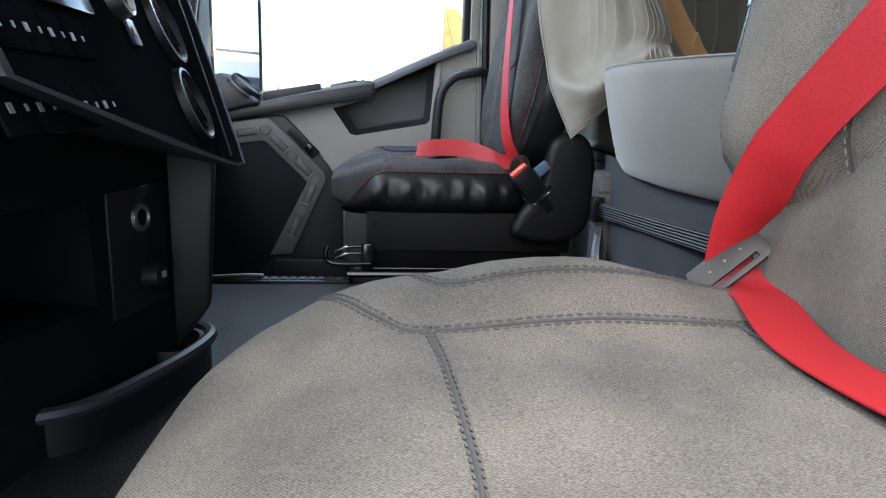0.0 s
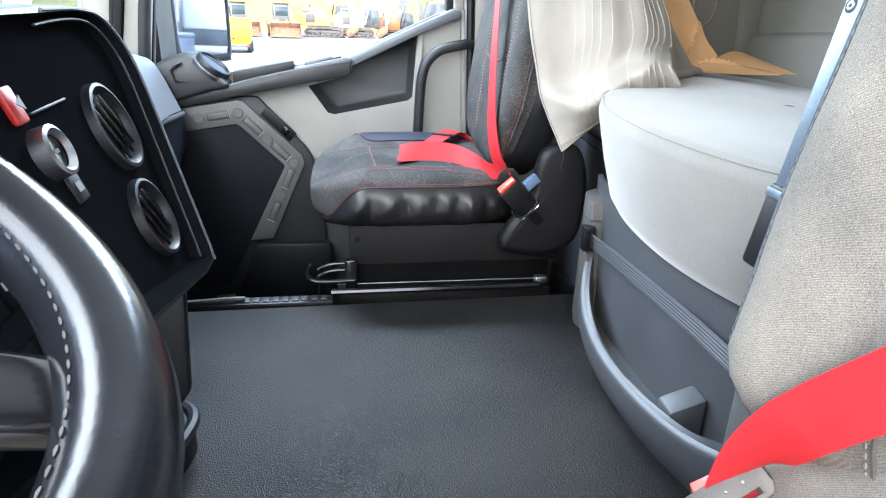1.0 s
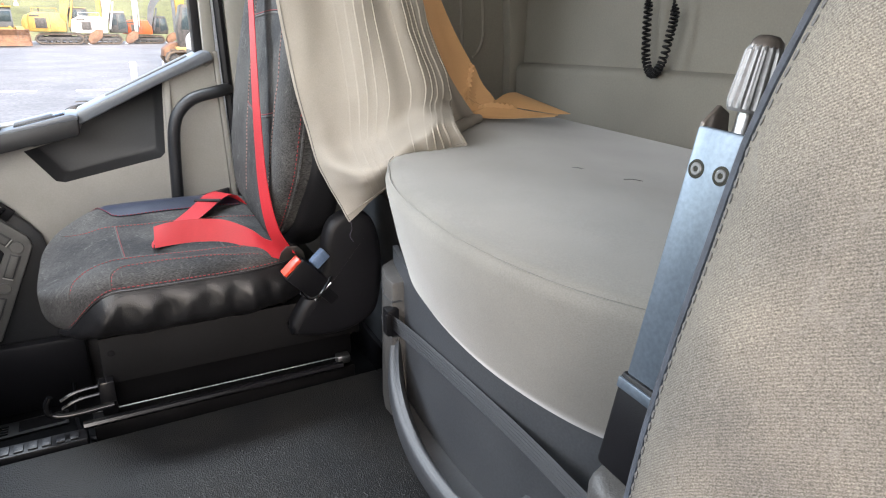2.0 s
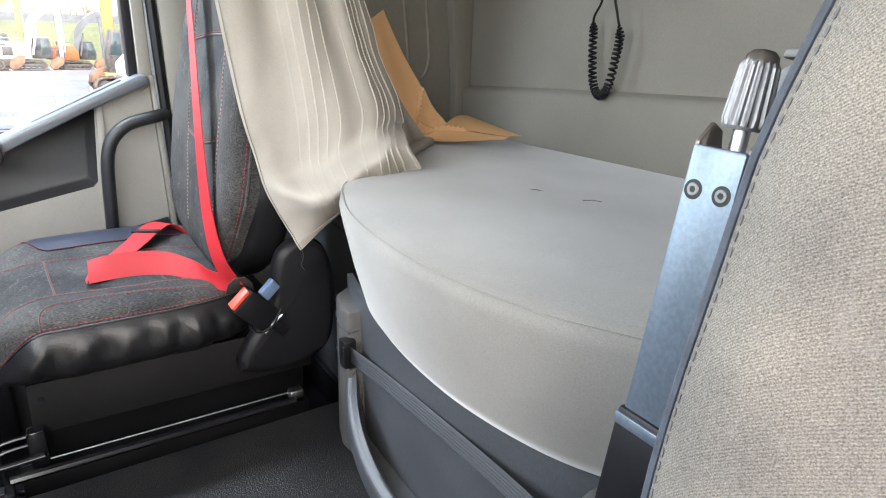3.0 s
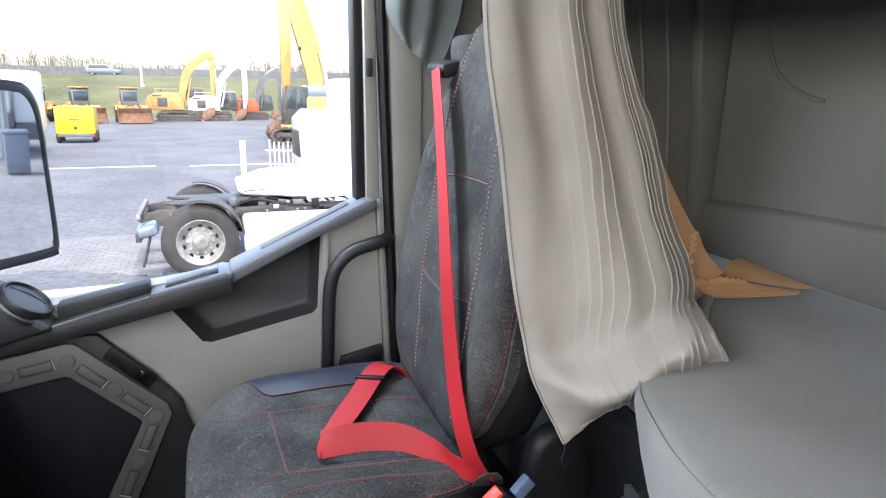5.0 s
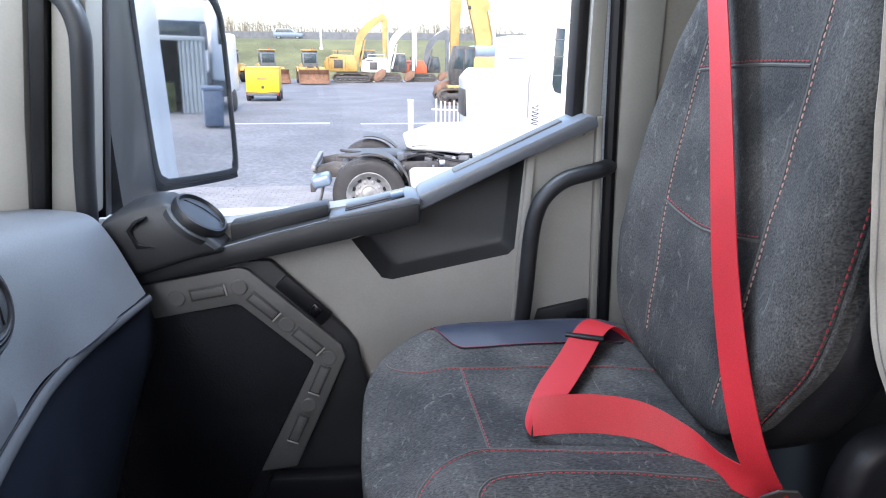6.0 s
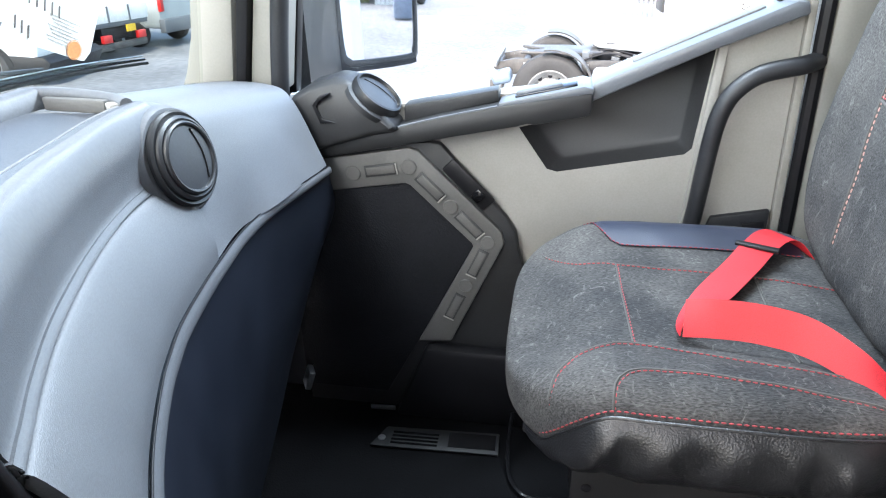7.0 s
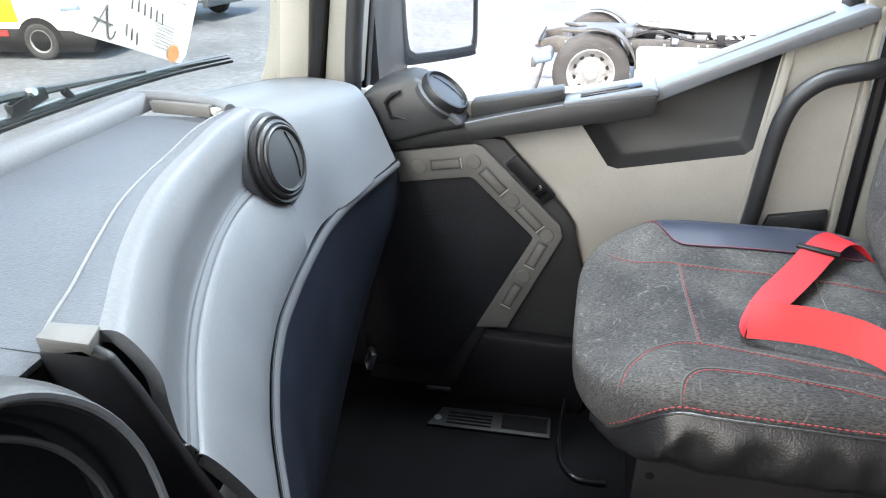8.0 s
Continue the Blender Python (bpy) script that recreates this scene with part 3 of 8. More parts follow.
    for t in (0.125, 0.307, 0.479, 0.648, 0.835):
        p, a = band(t)
        part("slot", obox((p.x, YD - 0.0365, p.y), (0.066, 0.003, 0.024), (0, -a, 0), 0.001), POCKET, d)
        part("slot_lip", obox((p.x, YD - 0.0375, p.y), (0.058, 0.003, 0.016), (0, -a, 0), 0.001), TRIM, d)
        q, a = band(min(1, t + 0.052))
        part("slot_pin", obox((q.x, YD - 0.0385, q.y), (0.003, 0.003, 0.024), (0, -a, 0), 0.001), PANEL, d)
    sw = obox((-0.507, YD - 0.026, 0.281), (0.118, 0.012, 0.034), (0, 46, 0), 0.004)
    part("switch_panel", sw, BLACK, d)
    part("switch", obox((-0.488, YD - 0.033, 0.261), (0.022, 0.008, 0.024), (0, 46, 0), 0.003), GLOSS, d)
    # darker sheet for the shaded lower part of the door panel
    part("shaded_lower_panel", prism([(-0.372, -0.318), (0.048, -0.318), (0.048, 0.10), (-0.372, 0.10)], "y", YD - 0.016, YD - 0.001, 0.004), POCKET, d, "lower door panel with its shade put into a dark grey colour")
    part("lower_ledge", prism([(-0.60, -0.098), (-0.36, -0.100), (-0.36, -0.30), (-0.68, -0.30)], "y", YD - 0.060, YD - 0.022, 0.012), BLACK, d)
    # window glass
    pane = prism([(-0.93, 0.43), (0.02, 0.60), (0.02, 1.32), (-0.78, 1.32)], "y", YD + 0.045, YD + 0.050)
    w = thing("window_2", (-0.4, YD + 0.045, 0.43), "clear glass pane of the passenger door", "window", kind="structure")
    g = part("pane", pane, GLASS, w)
    g.visible_shadow = False
    part("window_frame", prism([(-0.885, 0.44), (-0.865, 0.44), (-0.735, 1.32), (-0.755, 1.32)], "y", YD + 0.03, YD + 0.06, 0.003), BLACK, w)


def speaker_material():
    m = mat("speaker_cloth", (0.0085, 0.009, 0.011), 0.75, var=0.2, cell=260, bump=0.9, dist=0.001, spec=0.15)
    return m


SPEAKER = speaker_material()
build_shell()
build_door()


# ---- dashboard ----
# level curves of the dashboard: tray edge, top ridge, groove, lower edge and foot
CREST = [(-0.879, 1.825, 0.551), (-0.861, 1.736, 0.551), (-0.846, 1.661, 0.551), (-0.829, 1.602, 0.551), (-0.806, 1.547, 0.551), (-0.785, 1.500, 0.551), (-0.767, 1.461, 0.551), (-0.754, 1.428, 0.551), (-0.741, 1.400, 0.551)]
RIDGE = [(-0.862, 1.897, 0.556), (-0.860, 1.830, 0.556), (-0.843, 1.742, 0.556), (-0.829, 1.675, 0.556), (-0.811, 1.617, 0.556), (-0.789, 1.565, 0.556), (-0.766, 1.517, 0.556), (-0.743, 1.476, 0.556), (-0.722, 1.441, 0.556), (-0.706, 1.413, 0.556)]
GROOVE = [(-0.830, 1.895, 0.455), (-0.824, 1.805, 0.455), (-0.806, 1.727, 0.455), (-0.783, 1.660, 0.455), (-0.754, 1.590, 0.455), (-0.728, 1.536, 0.455), (-0.696, 1.480, 0.455), (-0.674, 1.446, 0.455), (-0.660, 1.424, 0.455), (-0.650, 1.409, 0.455)]
LOWER = [(-0.768, 2.285, 0.332), (-0.780, 2.190, 0.336), (-0.796, 2.085, 0.338), (-0.799, 1.985, 0.339), (-0.788, 1.890, 0.339), (-0.775, 1.812, 0.339), (-0.758, 1.733, 0.339), (-0.740, 1.678, 0.339), (-0.720, 1.628, 0.339), (-0.681, 1.549, 0.339), (-0.642, 1.484, 0.339), (-0.607, 1.428, 0.339)]
FOOT = [(-0.830, 2.33, 0.12), (-0.850, 2.29, 0.02), (-0.868, 2.22, -0.08), (-0.875, 2.15, -0.16), (-0.875, 2.07, -0.22), (-0.870, 1.99, -0.26), (-0.86, 1.91, -0.285), (-0.85, 1.85, -0.295), (-0.84, 1.79, -0.298), (-0.81, 1.70, -0.298), (-0.77, 1.62, -0.298), (-0.72, 1.53, -0.298)]


def between(a, b, t, push=(0, 0, 0)):
    return [tuple(p * (1 - t) + q * t + d for p, q, d in zip(u, v, push)) for u, v in zip(a, b)]


def build_dash():
    d = thing("dashboard", (-0.85, 1.7, -0.3), "grey soft-plastic dashboard sweeping round the passenger footwell", "dashboard")
    pad = [RIDGE, between(RIDGE, GROOVE, 0.08, (0.010, 0.006, 0.002)), between(RIDGE, GROOVE, 0.35, (0.013, 0.008, 0.0)), between(RIDGE, GROOVE, 0.62, (0.004, 0.003, 0.0)),
           between(RIDGE, GROOVE, 0.85, (-0.002, -0.001, 0.0)), between(RIDGE, GROOVE, 0.975, (0.001, 0.001, 0.0)), between(RIDGE, GROOVE, 0.99, (-0.008, -0.004, 0.0))]
    part("padded_band", loft(pad, 8, 5, 0.010), DASH, d, "smooth grey padded band", sharp=60)
    knee = LOWER[4:]
    brow = [tuple(np.array(cat(GROOVE, 20))[min(20 * (len(GROOVE) - 1), round(k * 20 * (len(GROOVE) - 1) / (len(knee) - 1)))]) for k in range(len(knee))]
    fab = [between(brow, knee, 0.0, (-0.006, -0.003, -0.001)), between(brow, knee, 0.015, (0.003, 0.002, 0)), between(brow, knee, 0.35, (0.008, 0.005, 0.0)), between(brow, knee, 0.75, (0.007, 0.004, 0)), between(brow, knee, 0.985)]
    part("knee_panel", loft(fab, 8, 5, 0.010), DASHFAB, d, "finely ribbed grey panel", sharp=60)
    # smooth corner between the vent and the door
    corner = [[(-1.10, 2.345, 0.462), (-1.10, 2.20, 0.485), (-1.10, 2.08, 0.503), (-1.10, 1.93, 0.528)],
              [(-1.03, 2.340, 0.474), (-1.03, 2.20, 0.495), (-1.03, 2.08, 0.514), (-1.03, 1.93, 0.541)],
              [(-0.95, 2.325, 0.482), (-0.945, 2.20, 0.505), (-0.945, 2.08, 0.526), (-0.945, 1.92, 0.552)],
              [(-0.872, 2.300, 0.483), (-0.876, 2.19, 0.505), (-0.880, 2.07, 0.524), (-0.886, 1.905, 0.551)],
              [(-0.838, 2.297, 0.470), (-0.842, 2.18, 0.490), (-0.848, 2.05, 0.506), (-0.858, 1.89, 0.528)],
              [(-0.813, 2.294, 0.432), (-0.820, 2.16, 0.448), (-0.830, 2.03, 0.462), (-0.841, 1.885, 0.478)],
              [(-0.790, 2.290, 0.380), (-0.801, 2.13, 0.390), (-0.814, 2.00, 0.398), (-0.818, 1.880, 0.410)],
              [(-0.770, 2.285, 0.335), (-0.783, 2.10, 0.339), (-0.802, 1.99, 0.341), (-0.788, 1.882, 0.341)]]
    part("corner_pad", loft(corner, 10, 6, 0.006), DASHFAB, d, "smooth rounded grey corner beside the door", sharp=70)
    part("corner_end", prism([(-0.872, 0.478), (-0.840, 0.466), (-0.816, 0.430), (-0.793, 0.379), (-0.774, 0.330), (-0.83, 0.10), (-1.05, 0.10), (-1.05, 0.465)], "y", 2.282, 2.292, 0.002), DASHLOW, d)
    # pale bevel along the lower edge, then the dark cover that falls away to the floor
    bevel = [between(LOWER, FOOT, 0.0, (0.001, 0.0, 0.0)), between(LOWER, FOOT, 0.008, (0.004, 0.002, -0.003)), between(LOWER, FOOT, 0.018, (0.004, 0.004, -0.007)), between(LOWER, FOOT, 0.028, (-0.001, 0.003, -0.008))]
    part("lower_edge", loft(bevel, 8, 3, 0.003), DASHFAB, d, "rolled grey lower edge", sharp=60)
    part("edge_joint", tube(cat([(x + 0.0035, y, z + 0.003) for x, y, z in LOWER], 8), 0.0012, 6), BLACK, d)
    part("groove_joint", tube(cat([(x + 0.0005, y, z - 0.001) for x, y, z in GROOVE], 8), 0.0013, 6), BLACK, d)
    low = [between(LOWER, FOOT, 0.02, (-0.004, 0.002, -0.004)), between(LOWER, FOOT, 0.12, (0.004, 0.008, 0)), between(LOWER, FOOT, 0.5, (0.022, 0.014, 0)), FOOT]
    part("lower_cover", loft(low, 8, 5, 0.010), DASHLOW, d, "dark blue-black lower cover", sharp=60)
    # storage tray on top: sunken floor, bevel up to the ridge, raised rims
    crest = [(-0.872, 1.893, 0.5545)] + CREST
    part("ridge_bevel", loft([crest, between(crest, RIDGE, 0.5, (0, 0, 0.001)), RIDGE], 8, 3, 0.006), TRAY, d, "smooth bevel beside the tray", sharp=60)
    part("tray_edge", tube(cat([(x - 0.001, y, z) for x, y, z in crest], 8), 0.0018, 8), PALEEDGE, d, "pale tray edge")
    floor_in = [(x - 0.004, y, 0.541) for x, y, z in crest]
    back = [(-1.060, y, 0.536) for x, y, z in crest]
    part("top_tray", loft([crest, between(crest, floor_in, 0.7), floor_in, between(floor_in, back, 0.5), back], 8, 4, 0.008), TRAY, d, "grained tray surface", sharp=60)
    part("tray_end", box((-1.09, 0.95, 0.530), (-0.742, 1.402, 0.540), 0.003), TRAY, d)
    rim = [(-1.022, 1.925), (-1.030, 1.80), (-1.040, 1.68), (-1.050, 1.40), (-1.052, 0.95)]
    rows = [[(x + k, y, z) for k, z in ((0.004, 0.536), (0.0, 0.558), (-0.006, 0.562), (-0.030, 0.560), (-0.042, 0.545), (-0.044, 0.50))] for x, y in cat(rim, 6)]
    part("rear_rim", sheet(rows, 0.004), DASH, d, "raised rim behind the tray", sharp=50)
    srim = cat([(-1.060, 1.935, 0.551), (-1.01, 1.930, 0.555), (-0.947, 1.918, 0.556), (-0.895, 1.903, 0.5555), (-0.868, 1.885, 0.555)], 6)
    part("side_rim", tube(srim, 0.008, 10), DASH, d)
    part("rim_seat", obox((-0.955, 1.905, 0.5465), (0.118, 0.010, 0.018), (0, -3, -15), 0.003), TRIM, d, "pale strip set in the tray rim")
    part("rim_clip", obox((-0.888, 1.886, 0.551), (0.020, 0.014, 0.010), (0, 0, -40), 0.003), PANEL, d)
    # round air vent in its pod
    way = Vector((1.0, -0.06, 0.24)).normalized()
    c = Vector((-0.812, 1.903, 0.481))
    pod = lathe([(0.082, -0.055), (0.079, -0.035), (0.071, -0.014), (0.067, -0.010), (0.052, -0.010)], 40, facing(c, way))
    part("vent_pod", pod, DASH, d)
    v = part("air_vent", lathe([(0.063, -0.012), (0.063, -0.007), (0.060, -0.004), (0.056, -0.005), (0.055, -0.001), (0.051, 0.001), (0.0485, 0.000), (0.0475, 0.0035), (0.045, 0.005), (0.0425, 0.004), (0.041, 0.001)], 40, facing(c + way * 0.004, way)), VENTBLK, d, "black stepped ring")
    part("vent_flap", lathe([(0.0, 0.0035), (0.028, 0.003), (0.042, 0.0015)], 36, facing(c + way * 0.004, way)), VENTFLAP, v)
    part("vent_slat", tube([facing(c + way * 0.004, way) @ Vector(q) for q in cat([(0.018, -0.034, 0.0030), (0.024, 0.0, 0.0036), (0.018, 0.034, 0.0030)], 8)], 0.0014, 6), VENTBLK, v)
    strip = prism([(-0.741, 1.396), (-0.744, 1.414), (-0.706, 1.417), (-0.699, 1.396)], "z", 0.545, 0.5575, 0.002)
    part("end_strip", strip, TRIM, d, "pale end strip")
    cap = [(-0.744, 0.545), (-0.706, 0.554), (-0.690, 0.546), (-0.676, 0.520), (-0.664, 0.488), (-0.650, 0.452), (-0.628, 0.400), (-0.604, 0.336), (-0.66, 0.10), (-0.744, 0.10)]
    part("end_panel", prism(cap, "y", 1.396, 1.406, 0.003), BLACK, d, "black end panel beside the console", sharp=50)
    part("tray_end_side", prism([(1.40, 0.537), (0.95, 0.537), (0.95, 0.30), (1.40, 0.30)], "x", -0.752, -0.742, 0.002), BLACK, d)
    tagged(part("metal_clip", obox((-0.858, 2.268, -0.165), (0.014, 0.036, 0.045), (0, 20, 30), 0.003), STEEL), "small bare metal clip under the dashboard", "clip")


def console_x(y, z):
    return -0.484 - 0.03 * (y - 1.19) - 0.40 * (z - 0.33)


VENT1, VENT2 = (1.162, 0.517), (1.126, 0.411)
CONSOLE = mat("console_plastic", (0.0068, 0.0074, 0.0085), 0.65, var=0.2, cell=900, bump=0.2, dist=0.0004, spec=0.0)


def build_console():
    c = thing("center_console", (-0.62, 1.0, 0.0), "black centre console angled to the driver with vents and switches", "console")
    # outer hood in (y, z), rounded at the top corner, open to the driver
    ctrl = [(0.60, 0.436), (0.60, 0.668), (1.10, 0.661), (1.205, 0.656), (1.268, 0.645), (1.299, 0.620), (1.309, 0.585), (1.298, 0.545), (1.200, 0.340), (1.189, 0.325), (1.14, 0.327), (0.87, 0.376)]
    outer = [ctrl[0], ctrl[1]] + [tuple(q) for q in cat(ctrl[2:8], 5)] + ctrl[8:]
    cy, cz = 0.95, 0.50

    def shrink(p, k):
        v = Vector((cy - p[0], cz - p[1]))
        v = v.normalized() * k
        return (p[0] + v.x, p[1] + v.y)
    rows = []
    for k, dx in ((0.0, -0.20), (0.0, -0.012), (0.003, -0.002), (0.010, 0.0), (0.014, -0.004), (0.020, -0.026)):
        pts = [shrink(p, k) for p in outer]
        rows.append([(console_x(y, z) + dx, y, z + (0.035 if dx < -0.1 and z < 0.45 else 0)) for y, z in pts])
    part("hood", grid(rows[:4], closed_v=True), DARK, c, "dark grey hood with a rounded rim", sharp=50)
    bm = grid(rows[3:], closed_v=True)
    bm.verts.ensure_lookup_table()
    n = len(outer)
    bm.faces.new([bm.verts[2 * n + j] for j in range(n)])
    part("face_panel", bm, CONSOLE, c, "black instrument face", sharp=50)
    # lighter tube in place of the light that the hood rim reflects
    part("rim_glint", tube([(console_x(y, z) + 0.0005, y, z) for y, z in [shrink(p, 0.006) for p in outer[2:-2]]], 0.0022, 6), STORE, c)
    part("inner_line", tube([(console_x(y, z) - 0.010, y, z) for y, z in [shrink(p, 0.026) for p in outer[2:-2]]], 0.0018, 6), DARK, c)

    def on(y, z, lift=0.0):
        return Vector((console_x(y, z) - 0.026 + lift, y, z))
    way = Vector((1, 0.03, 0.40)).normalized()
    for y, z, r in ((VENT1[0], VENT1[1], 0.053), (VENT2[0], VENT2[1], 0.049)):
        vent = part("air_vent", lathe([(r * 0.84, 0.001), (r * 0.88, 0.006), (r * 0.95, 0.011), (r * 1.03, 0.010), (r * 1.06, 0.0)], 36, facing(on(y, z), way)), VENTBLK, c, "round black air vent")
        part("vent_flap", lathe([(0, 0.003), (r * 0.60, 0.0025), (r * 0.85, 0.001)], 28, facing(on(y, z), way)), BLACK, vent)
        for k in (-0.35, 0.0, 0.35):
            h = math.sqrt(1 - k * k) * r * 1.5
            part("vent_slat", moved(obox((k * r, 0, 0.005), (0.004, h, 0.004), (0, 25, 0), 0.001), facing(on(y, z), way, 20)), GLOSS, vent)
    kn = part("ignition_ring", lathe([(0.017, 0.012), (0.022, 0.018), (0.026, 0.016), (0.027, 0.0)], 28, facing(on(0.977, 0.529), way)), STEEL, c, "silver ring round the ignition lock")
    part("key_slot", lathe([(0, 0.010), (0.017, 0.011)], 20, facing(on(0.977, 0.529), way)), GLOSS, kn)
    part("key_mark", moved(obox((0, 0, 0.0115), (0.010, 0.004, 0.001)), facing(on(0.977, 0.529), way)), ICON, kn)
    tri = part("hazard_button", moved(obox((0, 0, 0.005), (0.024, 0.036, 0.008), (0, 0, 0), 0.003), facing(on(0.962, 0.577), way, 180)), HAZ, c, "red hazard warning button")
    t = prism([(0, 0.007), (0.007, -0.005), (-0.007, -0.005)], "z", 0.0125, 0.0135)
    part("warning_mark", moved(t, facing(on(0.962, 0.577), way, 90)), ICON, tri)
    part("radio_panel", moved(box((-0.060, -0.10, 0.0), (0.060, 0.10, 0.006), 0.003), facing(on(0.82, 0.59), way)), GLOSS, c, "black display panel")
    part("divider", moved(box((-0.045, -0.0015, 0.0), (0.045, 0.0015, 0.004), 0.001), facing(on(1.036, 0.565), way)), DARK, c)
    # switch rows with printed marks
    for i in range(5):
        for j in range(2):
            y, z = 0.640 + 0.042 * i, 0.472 - 0.056 * j
            s = part("switch", moved(box((-0.025, -0.018, 0.0), (0.025, 0.018, 0.003), 0.001), facing(on(y, z), way)), CONSOLE, c)
            part("switch_mark", moved(join(obox((-0.010, 0, 0.0035), (0.006, 0.007, 0.001)), obox((0.012, 0.0, 0.0035), (0.003, 0.005, 0.001))), facing(on(y, z), way)), ICON, s)
    part("start_button", moved(box((-0.014, -0.016, 0.0), (0.014, 0.016, 0.006), 0.003), facing(on(0.989, 0.492), way)), BLACK, c)
    part("start_mark", moved(obox((0, 0, 0.0068), (0.012, 0.010, 0.001)), facing(on(0.989, 0.492), way)), ICON, c)
    # lower tower, its face turned to the driver, with a cubby, a socket and a knob
    tm = Matrix.Translation((-0.72, 0.75, 0)) @ pose(0, 0, 0, 0, 0, -15.25)
    cub = [(0.03, 0.165), (0.03, 0.30), (0.285, 0.295), (0.290, 0.155)]
    part("tower", moved(prism([(-0.10, -0.02), (-0.10, 0.40), (0.475, 0.36), (0.475, -0.02)], "x", -0.20, 0.0, 0.0, [cub]), tm), CONSOLE, c, sharp=30)
    part("cubby_back", moved(box((-0.17, 0.02, 0.145), (-0.15, 0.30, 0.31)), tm), CONSOLE, c)
    part("socket_plate", moved(box((0.0, 0.315, 0.125), (0.006, 0.445, 0.300), 0.003), tm), BLACK, c)
    part("side_cheek", prism([(-0.66, 0.36), (-0.530, 0.335), (-0.545, 0.10), (-0.60, 0.02), (-0.70, 0.02)], "y", 1.200, 1.224, 0.008), BLACK, c)
    so = tm @ facing((0.006, 0.382, 0.257), (1, 0, 0.05))
    sk = part("socket_ring", lathe([(0.012, 0.003), (0.014, 0.006), (0.0185, 0.005), (0.020, 0.0)], 24, so), CHROME, c, "metal power socket ring")
    part("socket_hole", lathe([(0, 0.002), (0.0125, 0.003)], 20, so), GLOSS, sk)
    ko = tm @ facing((0.006, 0.393, 0.170), (1, 0, 0.05))
    k = part("knob", lathe([(0, 0.022), (0.015, 0.022), (0.017, 0.018), (0.019, 0.0)], 20, ko), BLACK, c)
    part("knob_mark", moved(obox((0.004, 0.002, 0.0225), (0.010, 0.009, 0.001)), ko), ICON, k)
    # cup tray at the foot
    tr = [(-0.735, 0.905), (-0.64, 0.945), (-0.578, 1.06), (-0.548, 1.15), (-0.546, 1.205), (-0.575, 1.238), (-0.63, 1.244)]
    tp = [tuple(q) for q in cat(tr, 5)] + [(-0.70, 1.244), (-0.78, 0.93)]
    mx, my = -0.655, 1.10
    ti = [(mx + (x - mx) * 0.86, my + (y - my) * 0.90) for x, y in tp]
    part("cup_tray", prism(tp, "z", -0.055, 0.055, 0.0, [ti]), BLACK, c, sharp=40)
    part("cup_tray_floor", prism(tp, "z", -0.085, -0.03, 0.004), BLACK, c)
    part("tray_lip", tube([(x, y, 0.054) for x, y in cat(tr, 5)], 0.010, 8), DARK, c)
    hole = lathe([(0.034, -0.03), (0.036, 0.040), (0.040, 0.045), (0.043, 0.040), (0.043, -0.03)], 28, Matrix.Translation((-0.598, 1.185, 0.0)))
    part("cup_ring", hole, BLACK, c)
    for z in (0.165, 0.285):
        part("side_bolt", lathe([(0, 0.010), (0.010, 0.010), (0.012, 0.0)], 14, facing((-0.575, 1.225, z), (0, 1, 0))), GLOSS, c)


def build_wheel():
    cen = Vector((-0.554, 0.466, 0.630))
    m = Matrix.Translation(cen) @ pose(0, 0, 0, 0, 28, 0)
    w = thing("steering_wheel", cen, "black leather steering wheel with glossy hub and spokes", "steering wheel")
    n, r = 64, 0.207
    rows = []
    for i in range(n):
        t = 2 * math.pi * i / n
        rows.append([m @ Vector(((r + 0.0225 * math.cos(s)) * math.cos(t), (r + 0.0225 * math.cos(s)) * math.sin(t), 0.0225 * math.sin(s))) for s in np.linspace(0, 2 * math.pi, 14, endpoint=False)])
    part("rim", grid(rows, True, True), RIMLEATHER, w, "black leather rim, worn shiny")
    st = []
    for i in range(200):
        t = 2 * math.pi * i / 200
        st.append(m @ Vector(((r - 0.0205) * math.cos(t), (r - 0.0205) * math.sin(t), 0.010)))
    part("stitching", dashes(st, 0.0009, 0.005, 0.004), DARKST, w)
    part("hub", moved(rbox((0, 0, -0.03), (0.19, 0.17, 0.06), 3, 7), m), DARK, w)
    for t in (25, 155, 270):
        b = rbox((0.145, 0, -0.014), (0.16, 0.045, 0.018), 4, 5)
        part("spoke", moved(b, m @ pose(0, 0, 0, 0, 0, t)), GLOSS, w)
    part("column", tube([m @ Vector((0, 0, -0.05)), m @ Vector((0.02, 0, -0.30))], [0.05, 0.06], 16), BLACK, w)


RIMLEATHER = mat("worn_rim_leather", (0.006, 0.007, 0.009), 0.20, var=0.3, spec=0.22, cell=500, bump=0.10, dist=0.0004)
build_dash()
build_console()
build_wheel()


